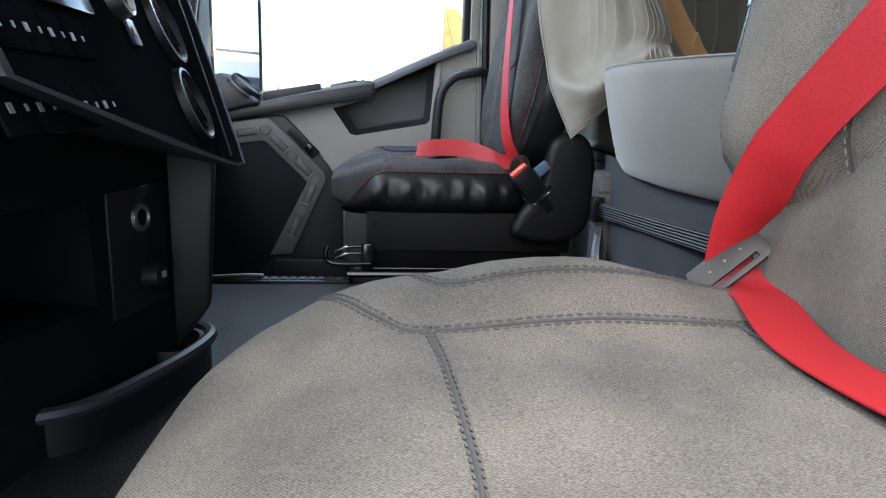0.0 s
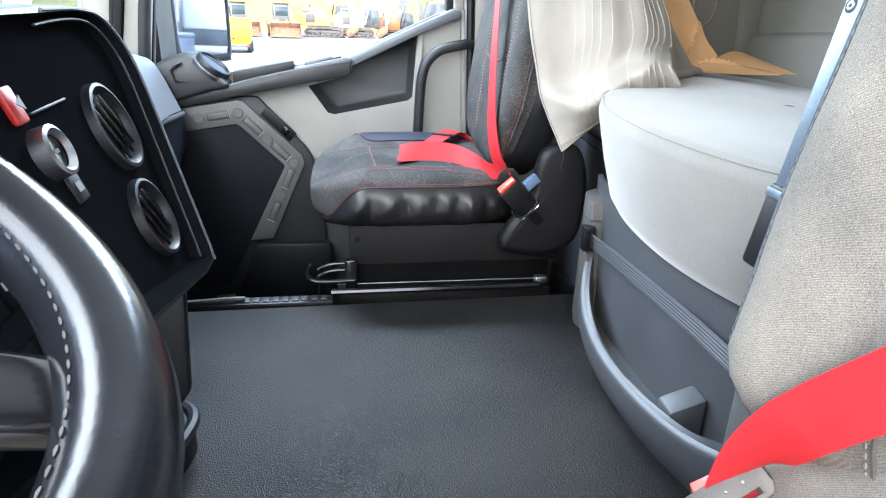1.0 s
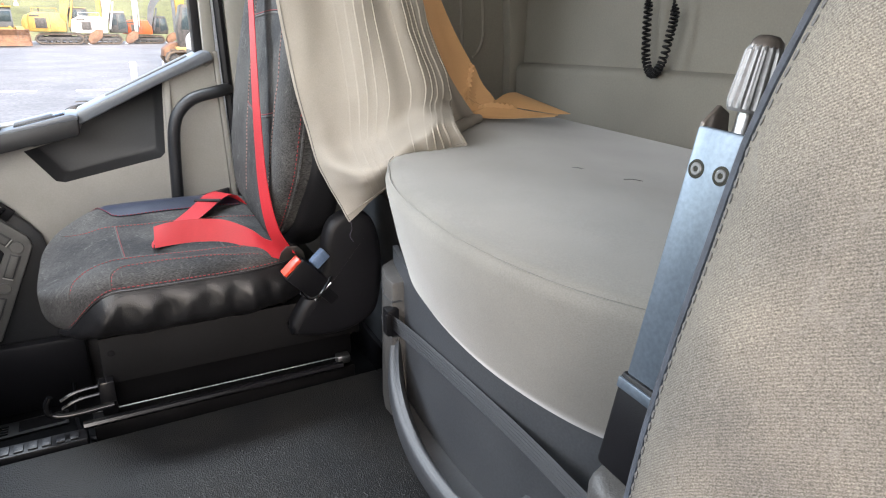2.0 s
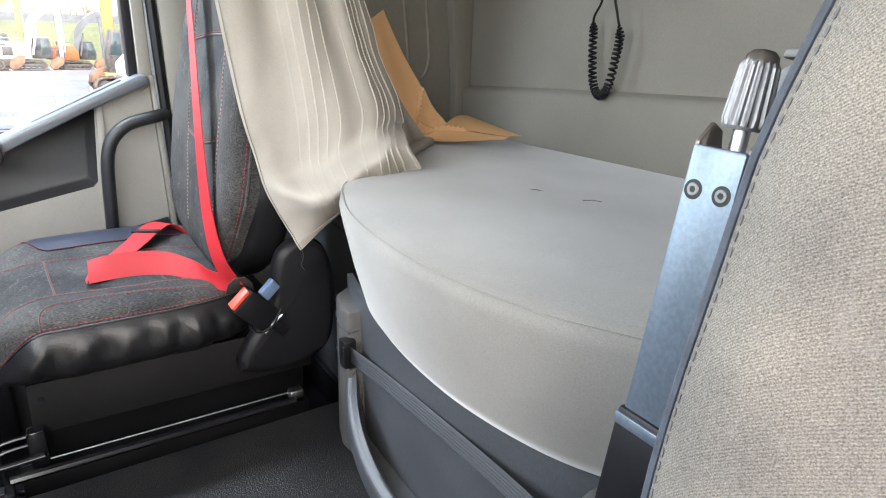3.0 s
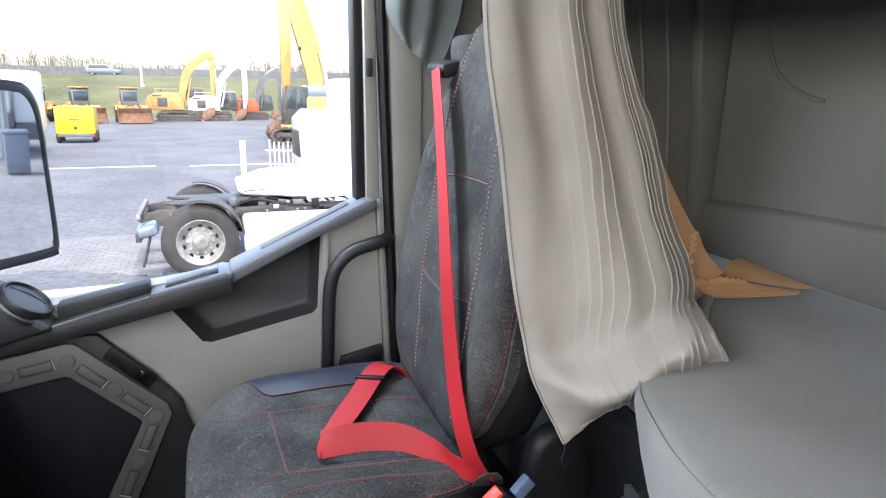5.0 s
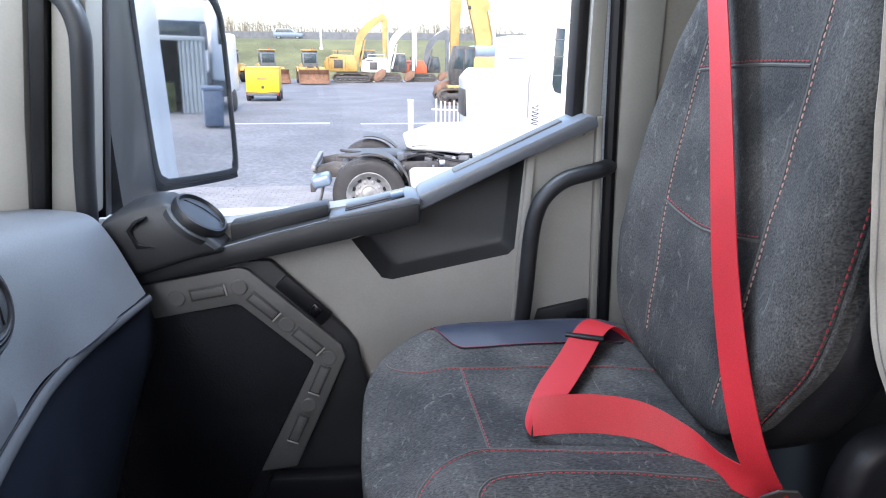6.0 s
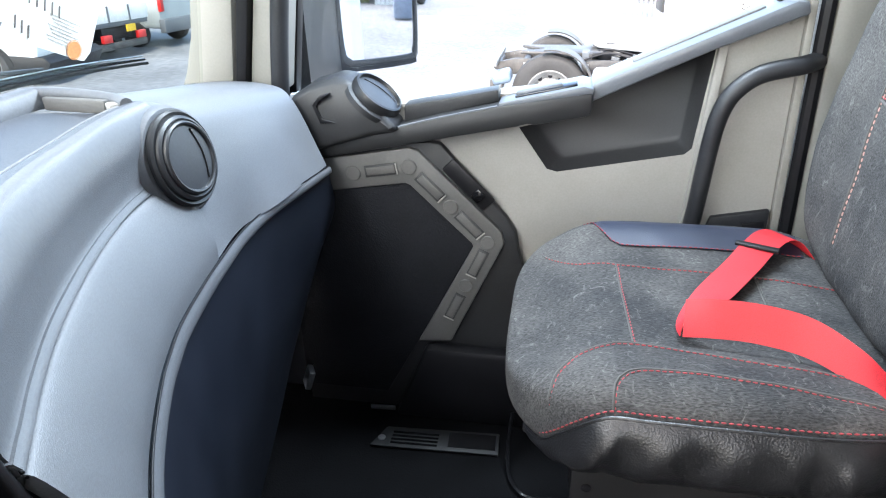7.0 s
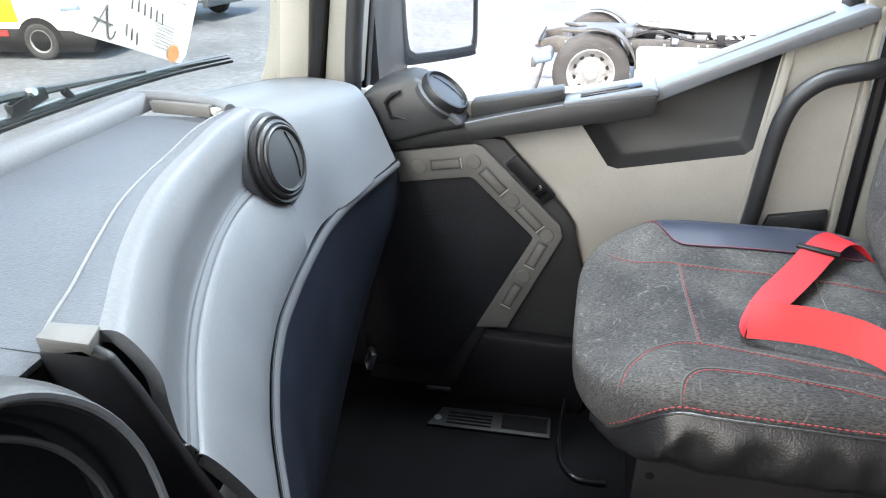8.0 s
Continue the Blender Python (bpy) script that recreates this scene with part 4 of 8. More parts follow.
# ---- bunk ----
def build_bunk():
    front = [(0.36, 1.72), (0.30, 1.66), (0.215, 1.58), (0.172, 1.49), (0.145, 1.40), (0.132, 1.28), (0.136, 1.15), (0.165, 1.02), (0.215, 0.92), (0.27, 0.82), (0.30, 0.70)]
    fc = cat(front, 6)
    plan = [tuple(q) for q in fc] + [(0.32, 0.10), (0.97, 0.10), (0.97, 2.36), (0.40, 2.36), (0.39, 1.78)]
    cen = Vector((0.62, 1.35))
    rows = []
    for z, k in ((0.300, 0.030), (0.306, 0.012), (0.330, 0.002), (0.40, -0.002), (0.482, -0.002), (0.498, 0.002), (0.505, 0.009), (0.508, 0.024), (0.509, 0.12), (0.510, 0.26)):
        row = []
        for p in plan:
            v = cen - Vector(p)
            kk = min(k, v.length)
            shift = 0.037 * max(0, 0.485 - z) / 0.155 if p[0] < 0.35 else 0
            q = Vector(p) + v.normalized() * kk
            dip = 0.085 * smooth01((q.x - 0.62) / 0.34) * max(0.0, q.y - 1.45) if z > 0.45 else 0.0
            row.append((q.x + shift, q.y, z - dip))
        rows.append(row)
    bm = grid(rows, closed_v=True)
    bm.verts.ensure_lookup_table()
    n = len(plan)
    bm.faces.new([bm.verts[j] for j in range(n)])
    bm.faces.new([bm.verts[9 * n + j] for j in range(n)])
    m = thing("mattress", (0.6, 1.2, 0.30), "grey cloth-covered bunk mattress with a curved front edge", "mattress")
    part("cover", bm, MATTR, m, sharp=60)
    seam = [(x + 0.004, y, 0.5035) for x, y in fc[8:]]
    part("seam", tube(seam, 0.0010, 6), MATTR, m)
    for x, y, a, l in ((0.475, 1.376, -49, 0.022), (0.513, 1.284, -45, 0.030)):
        part("scuff", tube([(x - l / 2 * math.cos(radians(a)), y - l / 2 * math.sin(radians(a)), 0.5095), (x, y, 0.5110), (x + l / 2 * math.cos(radians(a)), y + l / 2 * math.sin(radians(a)), 0.5095)], 0.0007, 5), SEATST, m, "small worn slit in the cloth")
    # storage front under the mattress
    s = thing("bunk_storage_front", (0.2, 1.25, 0.0), "dark grey plastic storage front under the bunk with open bin", "storage unit")
    pan = [(0.232, 1.605), (0.214, 1.52), (0.205, 1.42), (0.203, 1.30), (0.212, 1.17), (0.235, 1.06), (0.262, 0.98), (0.31, 0.86)]
    pc = cat(pan, 6)
    part("panel", sheet([[(x + 0.03 * (0.3 - z), y, z) for x, y in pc] for z in np.linspace(0.0, 0.325, 8)], 0.010), STORE, s)
    lip = [(0.212, 1.545, 0.195), (0.186, 1.500, 0.143), (0.162, 1.43, 0.112), (0.146, 1.34, 0.094), (0.140, 1.24, 0.090), (0.144, 1.12, 0.097), (0.158, 1.01, 0.112), (0.178, 0.93, 0.135), (0.22, 0.84, 0.16)]
    foot = [(0.235, 1.575, 0.0), (0.206, 1.52, 0.0), (0.185, 1.43, 0.0), (0.172, 1.34, 0.0), (0.170, 1.24, 0.0), (0.178, 1.13, 0.0), (0.200, 1.03, 0.0), (0.235, 0.93, 0.0), (0.28, 0.84, 0.0)]
    inner = [(x + 0.012, y, z - 0.002) for x, y, z in lip]
    deep = [(x + 0.014, y, 0.03) for x, y, z in foot]
    bin_rows = [foot, between(foot, lip, 0.5, (-0.010, 0, 0)), between(foot, lip, 0.93, (-0.004, 0, 0)), lip, between(lip, inner, 0.5, (0, 0, 0.004)), inner, deep]
    part("bin", loft(bin_rows, 6, 3, 0.004), STORE, s, "open bin with a rolled lip", sharp=60)
    part("bin_floor", sheet([[(x + k, y, 0.045) for x, y, z in foot] for k in (0.0, 0.04, 0.08)], 0.006), STORE, s)
    wedge = prism([(0.165, 0.04), (0.23, 0.04), (0.23, 0.125), (0.175, 0.105)], "y", 1.07, 1.115, 0.004)
    part("divider", moved(wedge, pose(0, 0, 0)), STORE, s)
    # end block with a ribbed top
    part("end_block", prism([(0.19, 1.512), (0.188, 1.545), (0.205, 1.60), (0.24, 1.625), (0.32, 1.625), (0.32, 1.512)], "z", 0.0, 0.292, 0.008), TRIMDARK, s, "lighter grey moulded end block")
    part("groove", prism([(0.189, 1.510), (0.187, 1.546), (0.204, 1.601), (0.21, 1.601), (0.21, 1.510)], "z", 0.252, 0.255), STORE, s)
    part("groove", prism([(0.189, 1.510), (0.187, 1.546), (0.204, 1.601), (0.21, 1.601), (0.21, 1.510)], "z", 0.180, 0.183), STORE, s)
    part("near_block", prism([(0.19, 0.85), (0.168, 0.875), (0.165, 0.92), (0.180, 0.95), (0.22, 0.962), (0.27, 0.955), (0.27, 0.85)], "z", 0.0, 0.312, 0.016, (), 4), TRIMDARK, s, "textured grey end block")
    # elastic strap between two holders
    st = thing("elastic_strap", (0.19, 1.2, 0.2), "black ribbed elastic strap across the storage front", "strap")
    rows = [((0.188, 1.505, 0.217), (0, 0, 1)), ((0.195, 1.40, 0.221), (0.1, 0, 1)), ((0.199, 1.25, 0.229), (0.1, 0, 1)), ((0.199, 1.10, 0.239), (0.1, 0, 1)), ((0.193, 0.985, 0.248), (0.1, 0, 1)), ((0.190, 0.95, 0.252), (0.1, 0, 1))]
    part("webbing", ribbon(rows, 0.030, 0.002, 6, 13, 0.0022), BLACK, st, sharp=20)
    part("holder", join(box((0.176, 1.500, 0.190), (0.200, 1.524, 0.243), 0.003), box((0.172, 1.496, 0.196), (0.184, 1.503, 0.237), 0.002)), BLACK, st, "black plastic strap holder")
    # body of the bunk behind and on the passenger side
    bb = thing("bunk_box", (0.65, 1.3, -0.30), "dark grey plastic bunk box under the mattress", "bunk box")
    plan = [(0.36, 0.12), (0.97, 0.12), (0.97, 2.36), (0.42, 2.36), (0.40, 1.66), (0.32, 1.62), (0.33, 0.75)]
    part("body", prism(plan, "z", -0.30, 0.262, 0.006), STORE, bb)
    part("top_board", prism([(x - (0.004 if x < 0.5 else 0), y) for x, y in plan], "z", 0.264, 0.296, 0.006), STORE, bb, "grey board that carries the mattress")
    part("kick_strip", box((0.398, 1.70, -0.30), (0.414, 2.35, -0.20), 0.004), BLACK, bb)


TRIMDARK = mat("grey_block_plastic", (0.066, 0.065, 0.064), 0.5, var=0.08, cell=420, bump=0.7, dist=0.0005)
build_bunk()


def build_curtain():
    c = thing("curtain", (0.28, 1.75, 0.35), "grey-beige pleated sleeper curtain, gathered and bunched on the bunk", "curtain")
    # columns run from the near edge to the elbow; rows: hem, bend over the bunk corner, middle, upper, top, rail
    low = [(0.175, 1.693, 0.353), (0.195, 1.685, 0.373), (0.215, 1.672, 0.397), (0.240, 1.653, 0.425), (0.268, 1.632, 0.452), (0.300, 1.612, 0.477), (0.338, 1.598, 0.498), (0.377, 1.594, 0.514)]
    bend = [(0.121, 1.708, 0.468), (0.146, 1.672, 0.464), (0.174, 1.626, 0.462), (0.205, 1.600, 0.478), (0.240, 1.584, 0.508), (0.276, 1.578, 0.532), (0.312, 1.582, 0.552), (0.350, 1.602, 0.556)]
    tuckin = [(0.106, 1.714, 0.530), (0.138, 1.700, 0.515), (0.172, 1.686, 0.508), (0.210, 1.668, 0.520), (0.252, 1.650, 0.545), (0.295, 1.640, 0.565), (0.340, 1.650, 0.578), (0.385, 1.690, 0.575)]
    mid = [(0.083, 1.714, 0.63), (0.122, 1.700, 0.62), (0.165, 1.688, 0.615), (0.21, 1.675, 0.615), (0.26, 1.662, 0.62), (0.31, 1.665, 0.625), (0.355, 1.685, 0.625), (0.395, 1.715, 0.605)]
    up = [(0.058, 1.716, 0.80), (0.10, 1.706, 0.80), (0.145, 1.714, 0.80), (0.19, 1.704, 0.80), (0.235, 1.714, 0.80), (0.275, 1.712, 0.80), (0.31, 1.730, 0.80), (0.340, 1.755, 0.80)]
    top = [(0.033, 1.735, 1.05), (0.07, 1.722, 1.05), (0.105, 1.733, 1.05), (0.145, 1.720, 1.05), (0.18, 1.733, 1.05), (0.21, 1.735, 1.05), (0.235, 1.748, 1.05), (0.252, 1.765, 1.05)]
    rail = [(x * 0.7 + 0.05, y + 0.04, 1.58) for x, y, z in top]
    n = 38
    cs = [cat(q, n) for q in (low, bend, tuckin, mid, up, top, rail)]
    cs = np.array(cs)
    body = np.array([cat(cs[:, i], 12) for i in range(cs.shape[1])])
    rows = []
    m = body.shape[0]
    for i in range(m):
        row = []
        for j in range(body.shape[1]):
            p = Vector(body[i][j])
            a = Vector(body[min(i + 1, m - 1)][j]) - Vector(body[max(i - 1, 0)][j])
            nrm = Vector((a.y, -a.x, 0)).normalized()
            h = j / (body.shape[1] - 1)
            f = i / (m - 1)
            u = f * 14 + 0.5 * math.sin(f * 15)
            tuck = 0.0019 * (1 - u % 1) ** 2 * smooth01((f - 0.25) / 0.2) * (1 + 1.8 * math.exp(-(h * 6) ** 2))
            soft = 0.0035 * math.sin(i * 0.055 + 1.5 * h) + 0.004 * math.sin(f * 26 + 2.2 * h) * smooth01((f - 0.45) / 0.3)
            wr = noise.noise(p * 9) * 0.006 + noise.noise(p * 26) * 0.0028 + noise.noise(Vector((p.x * 38 + p.z * 30, p.y * 20, p.z * 34 - p.x * 22))) * 0.006 * math.exp(-h * 7)
            row.append(p + nrm * (tuck + soft + wr))
        rows.append(row)
    part("cloth", sheet(rows, 0.0012), CURT, c, sharp=50)
    part("hem", tube([r[2] - Vector((0, 0.0012, 0)) for r in rows], 0.0009, 5), CURT, c)
    part("hem_edge", tube([Vector(p) + Vector((0, -0.0016, 0)) for p in rows[7]], 0.0007, 5), GREYST, c, "dark hem stitching")
    # darker inner fold behind the elbow and its rolled end on the mattress
    f0 = [(0.372, 1.690, 0.513), (0.410, 1.735, 0.513), (0.450, 1.742, 0.513), (0.490, 1.785, 0.512), (0.525, 1.805, 0.512)]
    f1 = [(0.370, 1.720, 0.64), (0.388, 1.752, 0.64), (0.408, 1.768, 0.635), (0.425, 1.795, 0.63), (0.440, 1.810, 0.63)]
    f2 = [(0.322, 1.745, 0.80), (0.334, 1.768, 0.80), (0.345, 1.785, 0.80), (0.356, 1.800, 0.80), (0.366, 1.812, 0.80)]
    f3 = [(0.240, 1.755, 1.05), (0.248, 1.775, 1.05), (0.254, 1.790, 1.05), (0.260, 1.805, 1.05), (0.266, 1.815, 1.05)]
    part("inner_fold", loft([f0, f1, f2, f3], 8, 8, 0.0012), CURT, c, sharp=60)
    roll = cat([(0.330, 1.600, 0.532), (0.372, 1.650, 0.530), (0.420, 1.700, 0.524), (0.480, 1.760, 0.521), (0.522, 1.795, 0.519)], 8)
    part("rolled_hem", tube([Vector(p) + Vector((0, 0, 0.003 * noise.noise(Vector(p) * 60))) for p in roll], [0.016 - 0.006 * k / (len(roll) - 1) for k in range(len(roll))], 12), CURT, c, sharp=80)
    part("thread", tube(cat([(0.180, 1.698, 0.352), (0.182, 1.697, 0.335), (0.178, 1.699, 0.320), (0.184, 1.696, 0.308)], 4), 0.0005, 4), INK, c)
    w = thing("window_curtain", (0.12, 2.33, 0.9), "grey-green cloth curtain tied back on the door post", "curtain")
    a = cat([(0.075, 2.352, 1.10), (0.105, 2.325, 1.10), (0.135, 2.345, 1.10), (0.165, 2.318, 1.10), (0.20, 2.335, 1.10), (0.24, 2.318, 1.10)], 6)
    b = cat([(0.075, 2.352, 1.03), (0.10, 2.33, 1.01), (0.125, 2.345, 1.00), (0.15, 2.32, 0.985), (0.18, 2.335, 0.97), (0.21, 2.32, 0.97)], 6)
    e = cat([(0.100, 2.352, 0.985), (0.114, 2.34, 0.965), (0.128, 2.345, 0.95), (0.145, 2.332, 0.935), (0.16, 2.338, 0.915), (0.18, 2.33, 0.90)], 6)
    t = a + np.array([0.02, 0, 0.45])
    part("cloth", sheet(np.array([cat(x, 5) for x in np.array([t, a, b, e]).transpose(1, 0, 2)]), 0.0015), WCURT, w, sharp=80)


WCURT = mat("window_curtain_cloth", (0.10, 0.112, 0.108), 0.9, var=0.08, fine=600, bump=0.3)
build_curtain()


def build_envelope():
    e = thing("paper_envelope", (0.65, 1.95, 0.51), "crumpled brown paper envelope leaning in the bunk corner", "envelope")
    # free edge from the leaning top corner over a kink to the flat tip, and the edge hidden by the curtain
    edge = [(0.475, 1.930, 0.790), (0.510, 1.905, 0.70), (0.545, 1.880, 0.63), (0.572, 1.860, 0.578), (0.602, 1.835, 0.545), (0.650, 1.815, 0.526), (0.735, 1.785, 0.5145)]
    near = [(0.43, 1.93, 0.76), (0.43, 1.90, 0.68), (0.43, 1.87, 0.60), (0.45, 1.845, 0.53), (0.50, 1.825, 0.5155), (0.58, 1.800, 0.5140), (0.715, 1.775, 0.5135)]
    e1, e2 = cat(edge, 7), cat(near, 7)
    rows = []
    for i, (p, q) in enumerate(zip(e1, e2)):
        row = []
        for j, v in enumerate(np.linspace(0, 1, 18)):
            c = Vector(p).lerp(Vector(q), v)
            u = i / (len(e1) - 1)
            crease = 0.014 * max(0, 1 - abs(v * 0.9 - (u - 0.38) * 2.6) / 0.10) + 0.012 * max(0, 1 - abs((1 - v) * 0.8 - (u - 0.40) * 2.2) / 0.08) - 0.010 * max(0, 1 - abs(u - 0.62) / 0.05)
            c += Vector((-0.4, -0.4, 0.8)) * crease + Vector((0, -0.5, 0.8)) * 0.004 * noise.noise(Vector((u * 5, v * 3, 1)))
            c.z = max(c.z, 0.5125)
            row.append(c)
        rows.append(row)
    part("front_sheet", sheet(rows, 0.0015), PAPER, e, sharp=18)
    flap = [[Vector((0.590, 1.850, 0.540)).lerp(Vector((0.740, 1.800, 0.5145)), u).lerp(Vector((0.690, 1.900, 0.552)).lerp(Vector((0.775, 1.790, 0.5150)), u), v) + Vector((0, 0, 0.010 * math.sin(3 * v) * (1 - u))) for v in np.linspace(0, 1, 8)] for u in np.linspace(0, 1, 8)]
    part("flap", sheet(flap, 0.0012), PAPER, e, sharp=20)


build_envelope()


def build_handset():
    w = thing("remote_handset", (0.97, 1.71, 0.85), "black wired bunk remote hanging in a wall holder", "remote control")
    X = XB - 0.003
    hold = part("holder", prism([(1.795, 0.905), (1.80, 1.085), (1.625, 1.095), (1.605, 0.915)], "x", X - 0.045, X, 0.006), BLACK, w, "black wall holder")
    for z in (1.030, 0.965):
        part("knob", lathe([(0, 0.016), (0.010, 0.016), (0.012, 0.008), (0.008, 0.0)], 16, facing((X - 0.028, 1.797, z), (-0.3, 1, 0))), BLACK, hold)
    hs = prism([(1.742, 1.045), (1.735, 0.865), (1.722, 0.852), (1.700, 0.852), (1.690, 0.870), (1.695, 1.050)], "x", X - 0.070, X - 0.045, 0.006)
    body = part("handset", hs, GLOSS, w)
    part("display", obox((X - 0.0705, 1.717, 1.030), (0.002, 0.030, 0.022), (0, 0, 0), 0), TRIM, body)
    part("mark", obox((X - 0.0712, 1.717, 1.032), (0.001, 0.022, 0.010)), ICON, body)
    for z, s in ((1.002, 0.010), (0.955, 0.012), (0.935, 0.012), (0.915, 0.012), (0.888, 0.008)):
        part("button", obox((X - 0.0708, 1.715, z), (0.003, 0.022, 0.013), (0, 0, 0), 0.001), BLACK, body)
        part("button_mark", obox((X - 0.0726, 1.715, z), (0.001, s, s * 0.6)), ICON, body)
    # coiled cord
    path = cat([(X - 0.055, 1.728, 0.855), (X - 0.050, 1.742, 0.82), (X - 0.045, 1.765, 0.79), (X - 0.04, 1.768, 0.76), (X - 0.04, 1.763, 0.70), (X - 0.04, 1.752, 0.64), (X - 0.04, 1.728, 0.610), (X - 0.04, 1.702, 0.635), (X - 0.04, 1.688, 0.70), (X - 0.04, 1.682, 0.75), (X - 0.045, 1.690, 0.79), (X - 0.05, 1.700, 0.83), (X - 0.055, 1.702, 0.86)], 40)
    pts = []
    k = len(path)
    turn = 0.0
    for i in range(k):
        p = Vector(path[i])
        d = (Vector(path[min(i + 1, k - 1)]) - Vector(path[max(i - 1, 0)])).normalized()
        f = i / (k - 1)
        r = 0.0085 * max(0.0, min(1.0, (f - 0.20) * 25)) * max(0.0, min(1.0, (0.80 - f) * 25))
        u = Vector((1, 0, 0))
        v = d.cross(u).normalized()
        turn += 0.85
        pts.append(p + (u * math.cos(turn) + v * math.sin(turn)) * r)
    part("coiled_cord", tube(pts, 0.0030, 6), BLACK, w, "black coiled cord")


build_handset()


# ---- seats ----
def build_seat(name, yc, s, dx, cloth, side, bolster, thread, label, double, ks, bolst, hump, lines=None, hollow=0.0):
    """A truck seat; w runs from its middle to its inner side."""
    def W(x, w, z):
        return Vector((x + dx, yc + s * w, z))
    seat = thing(name, W(-0.1, 0, 0.0), label, "seat")

    def cush(c):
        z = c.z
        if c.z > 0:
            z += 0.30 * smooth01((abs(c.y) - 0.45) / 0.45) * c.z - 0.10 * (1 - abs(c.y)) * c.z
            z += hump * smooth01((abs(c.y) - 0.35) / 0.45) * math.exp(-((c.x - 0.10) / 0.42) ** 2) * c.z
        z -= 0.55 * smooth01((-0.45 - c.x) / 0.55) * max(0.0, c.z)
        y = c.y * (1 - 0.10 * smooth01((-0.5 - c.x) / 0.5))
        return (c.x, y, z)
    bm = rbox((0, 0, 0), (0.52, 0.505, 0.135), 4.2, 22, cush)
    for v in bm.verts:
        v.co = W(v.co.x - 0.135, v.co.y, v.co.z + 0.2125) + Vector((0, 0, 0.0022 * noise.noise(v.co * 22)))
    skin = Skin(bm)
    part("seat_cushion", bm, cloth, seat, "cloth-covered cushion", sharp=70)
    # gathered leather side panel on the inner side and round the front
    rows = []
    for i, x in enumerate(np.linspace(-0.370, 0.085, 100)):
        zl = 0.258 - 0.100 * smooth01((-0.245 - x) / 0.13) ** 1.4
        row, w_last = [], None
        for j, t in enumerate(np.linspace(0, 1, 16)):
            z = zl + (0.147 - zl) * t
            p = skin.drop([W(x, 0.0, z), W(x, 0.001, z)], (0, -s, 0), 1, 0.004)
            if p and abs(p[0].y - yc) >= 0.17:
                w_last = abs(p[0].y - yc)
            elif w_last is None:
                break
            else:
                w_last -= 0.0015
            q = W(x, w_last, z) if not p else Vector((p[0].x, yc + s * w_last, p[0].z))
            fold = 0.014 * noise.noise(Vector((x * 21 + 1.3 * t, 1.1 * t, 2 + yc))) + 0.006 * noise.noise(Vector((x * 55 - 1.5 * t, 2.2 * t, 7)))
            rip = fold * smooth01(t * 2.2) * (1 - 0.85 * t * t) + 0.0025 * math.sin(i * 1.9 + 2 * math.sin(i * 0.4)) * smooth01((t - 0.6) / 0.4)
            bulge = 0.016 * math.sin(math.pi * t) - 0.014 * t * t
            row.append(q + Vector((0, s * (rip + bulge), 0)))
        if len(row) == 16:
            rows.append(row)
    part("side_panel", sheet(rows, 0.003), side, seat, "gathered side panel", sharp=80)
    edge = [r[0] + Vector((0, s * 0.003, 0.002)) for r in rows]
    part("piping", tube(edge, 0.0020, 6), side, seat)
    part("edge_stitching", dashes([p + Vector((0, -s * 0.006, 0.004)) for p in edge], 0.0012, 0.005, 0.0028), thread, seat)
    low = [r[-2] + Vector((0, s * 0.003, 0)) for r in rows]
    part("lower_stitching", dashes(low, 0.0011, 0.006, 0.003), thread, seat)
    # seams pressed into the top
    lines = lines or [
        [(-0.356, -0.155), (-0.346, -0.136), (-0.301, -0.094), (-0.242, -0.079), (-0.13, -0.072), (-0.04, -0.063), (0.06, -0.052)],
        [(-0.242, -0.078), (-0.237, 0.045), (-0.233, 0.129)],
        [(-0.339, 0.235), (-0.327, 0.191), (-0.314, 0.171), (-0.297, 0.153), (-0.265, 0.137), (-0.233, 0.131), (-0.166, 0.142), (-0.102, 0.155), (-0.043, 0.168), (0.05, 0.182)],
        [(-0.262, 0.244), (-0.259, 0.218), (-0.239, 0.199), (-0.201, 0.193), (-0.145, 0.196), (-0.058, 0.208), (0.020, 0.218)],
        [(-0.046, -0.058), (-0.047, 0.04), (-0.045, 0.15)],
    ]
    for k, ln in enumerate(lines):
        pts = skin.drop([W(x, w, 0.3) for x, w in ln], (0, 0, -1), 14, 0.0)
        if len(pts) > 3:
            part("seam", tube(pts, 0.0017 if double else 0.0015, 6), SEATSEAM if double else DARKST, seat)
            for o in ((-0.004, 0.004) if double else (0.004,)):
                q = skin.drop([W(x + o * 0.6, w + o, 0.3) for x, w in ln], (0, 0, -1), 14, 0.0006)
                part("stitching", dashes(q, 0.0013 if double else 0.0010, 0.0050, 0.0024), thread if k < 4 else DARKST, seat)
    # leather patch on the outer bolster
    rows = []
    for u in np.linspace(0, 1, 24):
        x = -0.288 + 0.33 * u
        w0 = -0.136 - 0.084 * (1 - smooth01(u * 4.5)) ** 2
        q = [skin.drop([W(x, w0 + (-0.238 - w0) * t, 0.3), W(x, w0 + (-0.238 - w0) * t, 0.3001)], (0, 0, -1), 1, 0.0025) for t in np.linspace(0, 1, 8)]
        if all(q):
            rows.append([p[0] for p in q])
    part("bolster_patch", sheet(rows, 0.0015), bolster, seat, "smooth leather bolster patch", sharp=80)
    part("patch_stitching", dashes([r[0] + Vector((0, 0, 0.001)) for r in rows], 0.0011, 0.005, 0.003), thread, seat)

    # backrest
    H0, H1 = (0.20 if hollow else 0.26), 1.02

    def lean(z):
        return 0.068 + 0.175 * (z - 0.53)

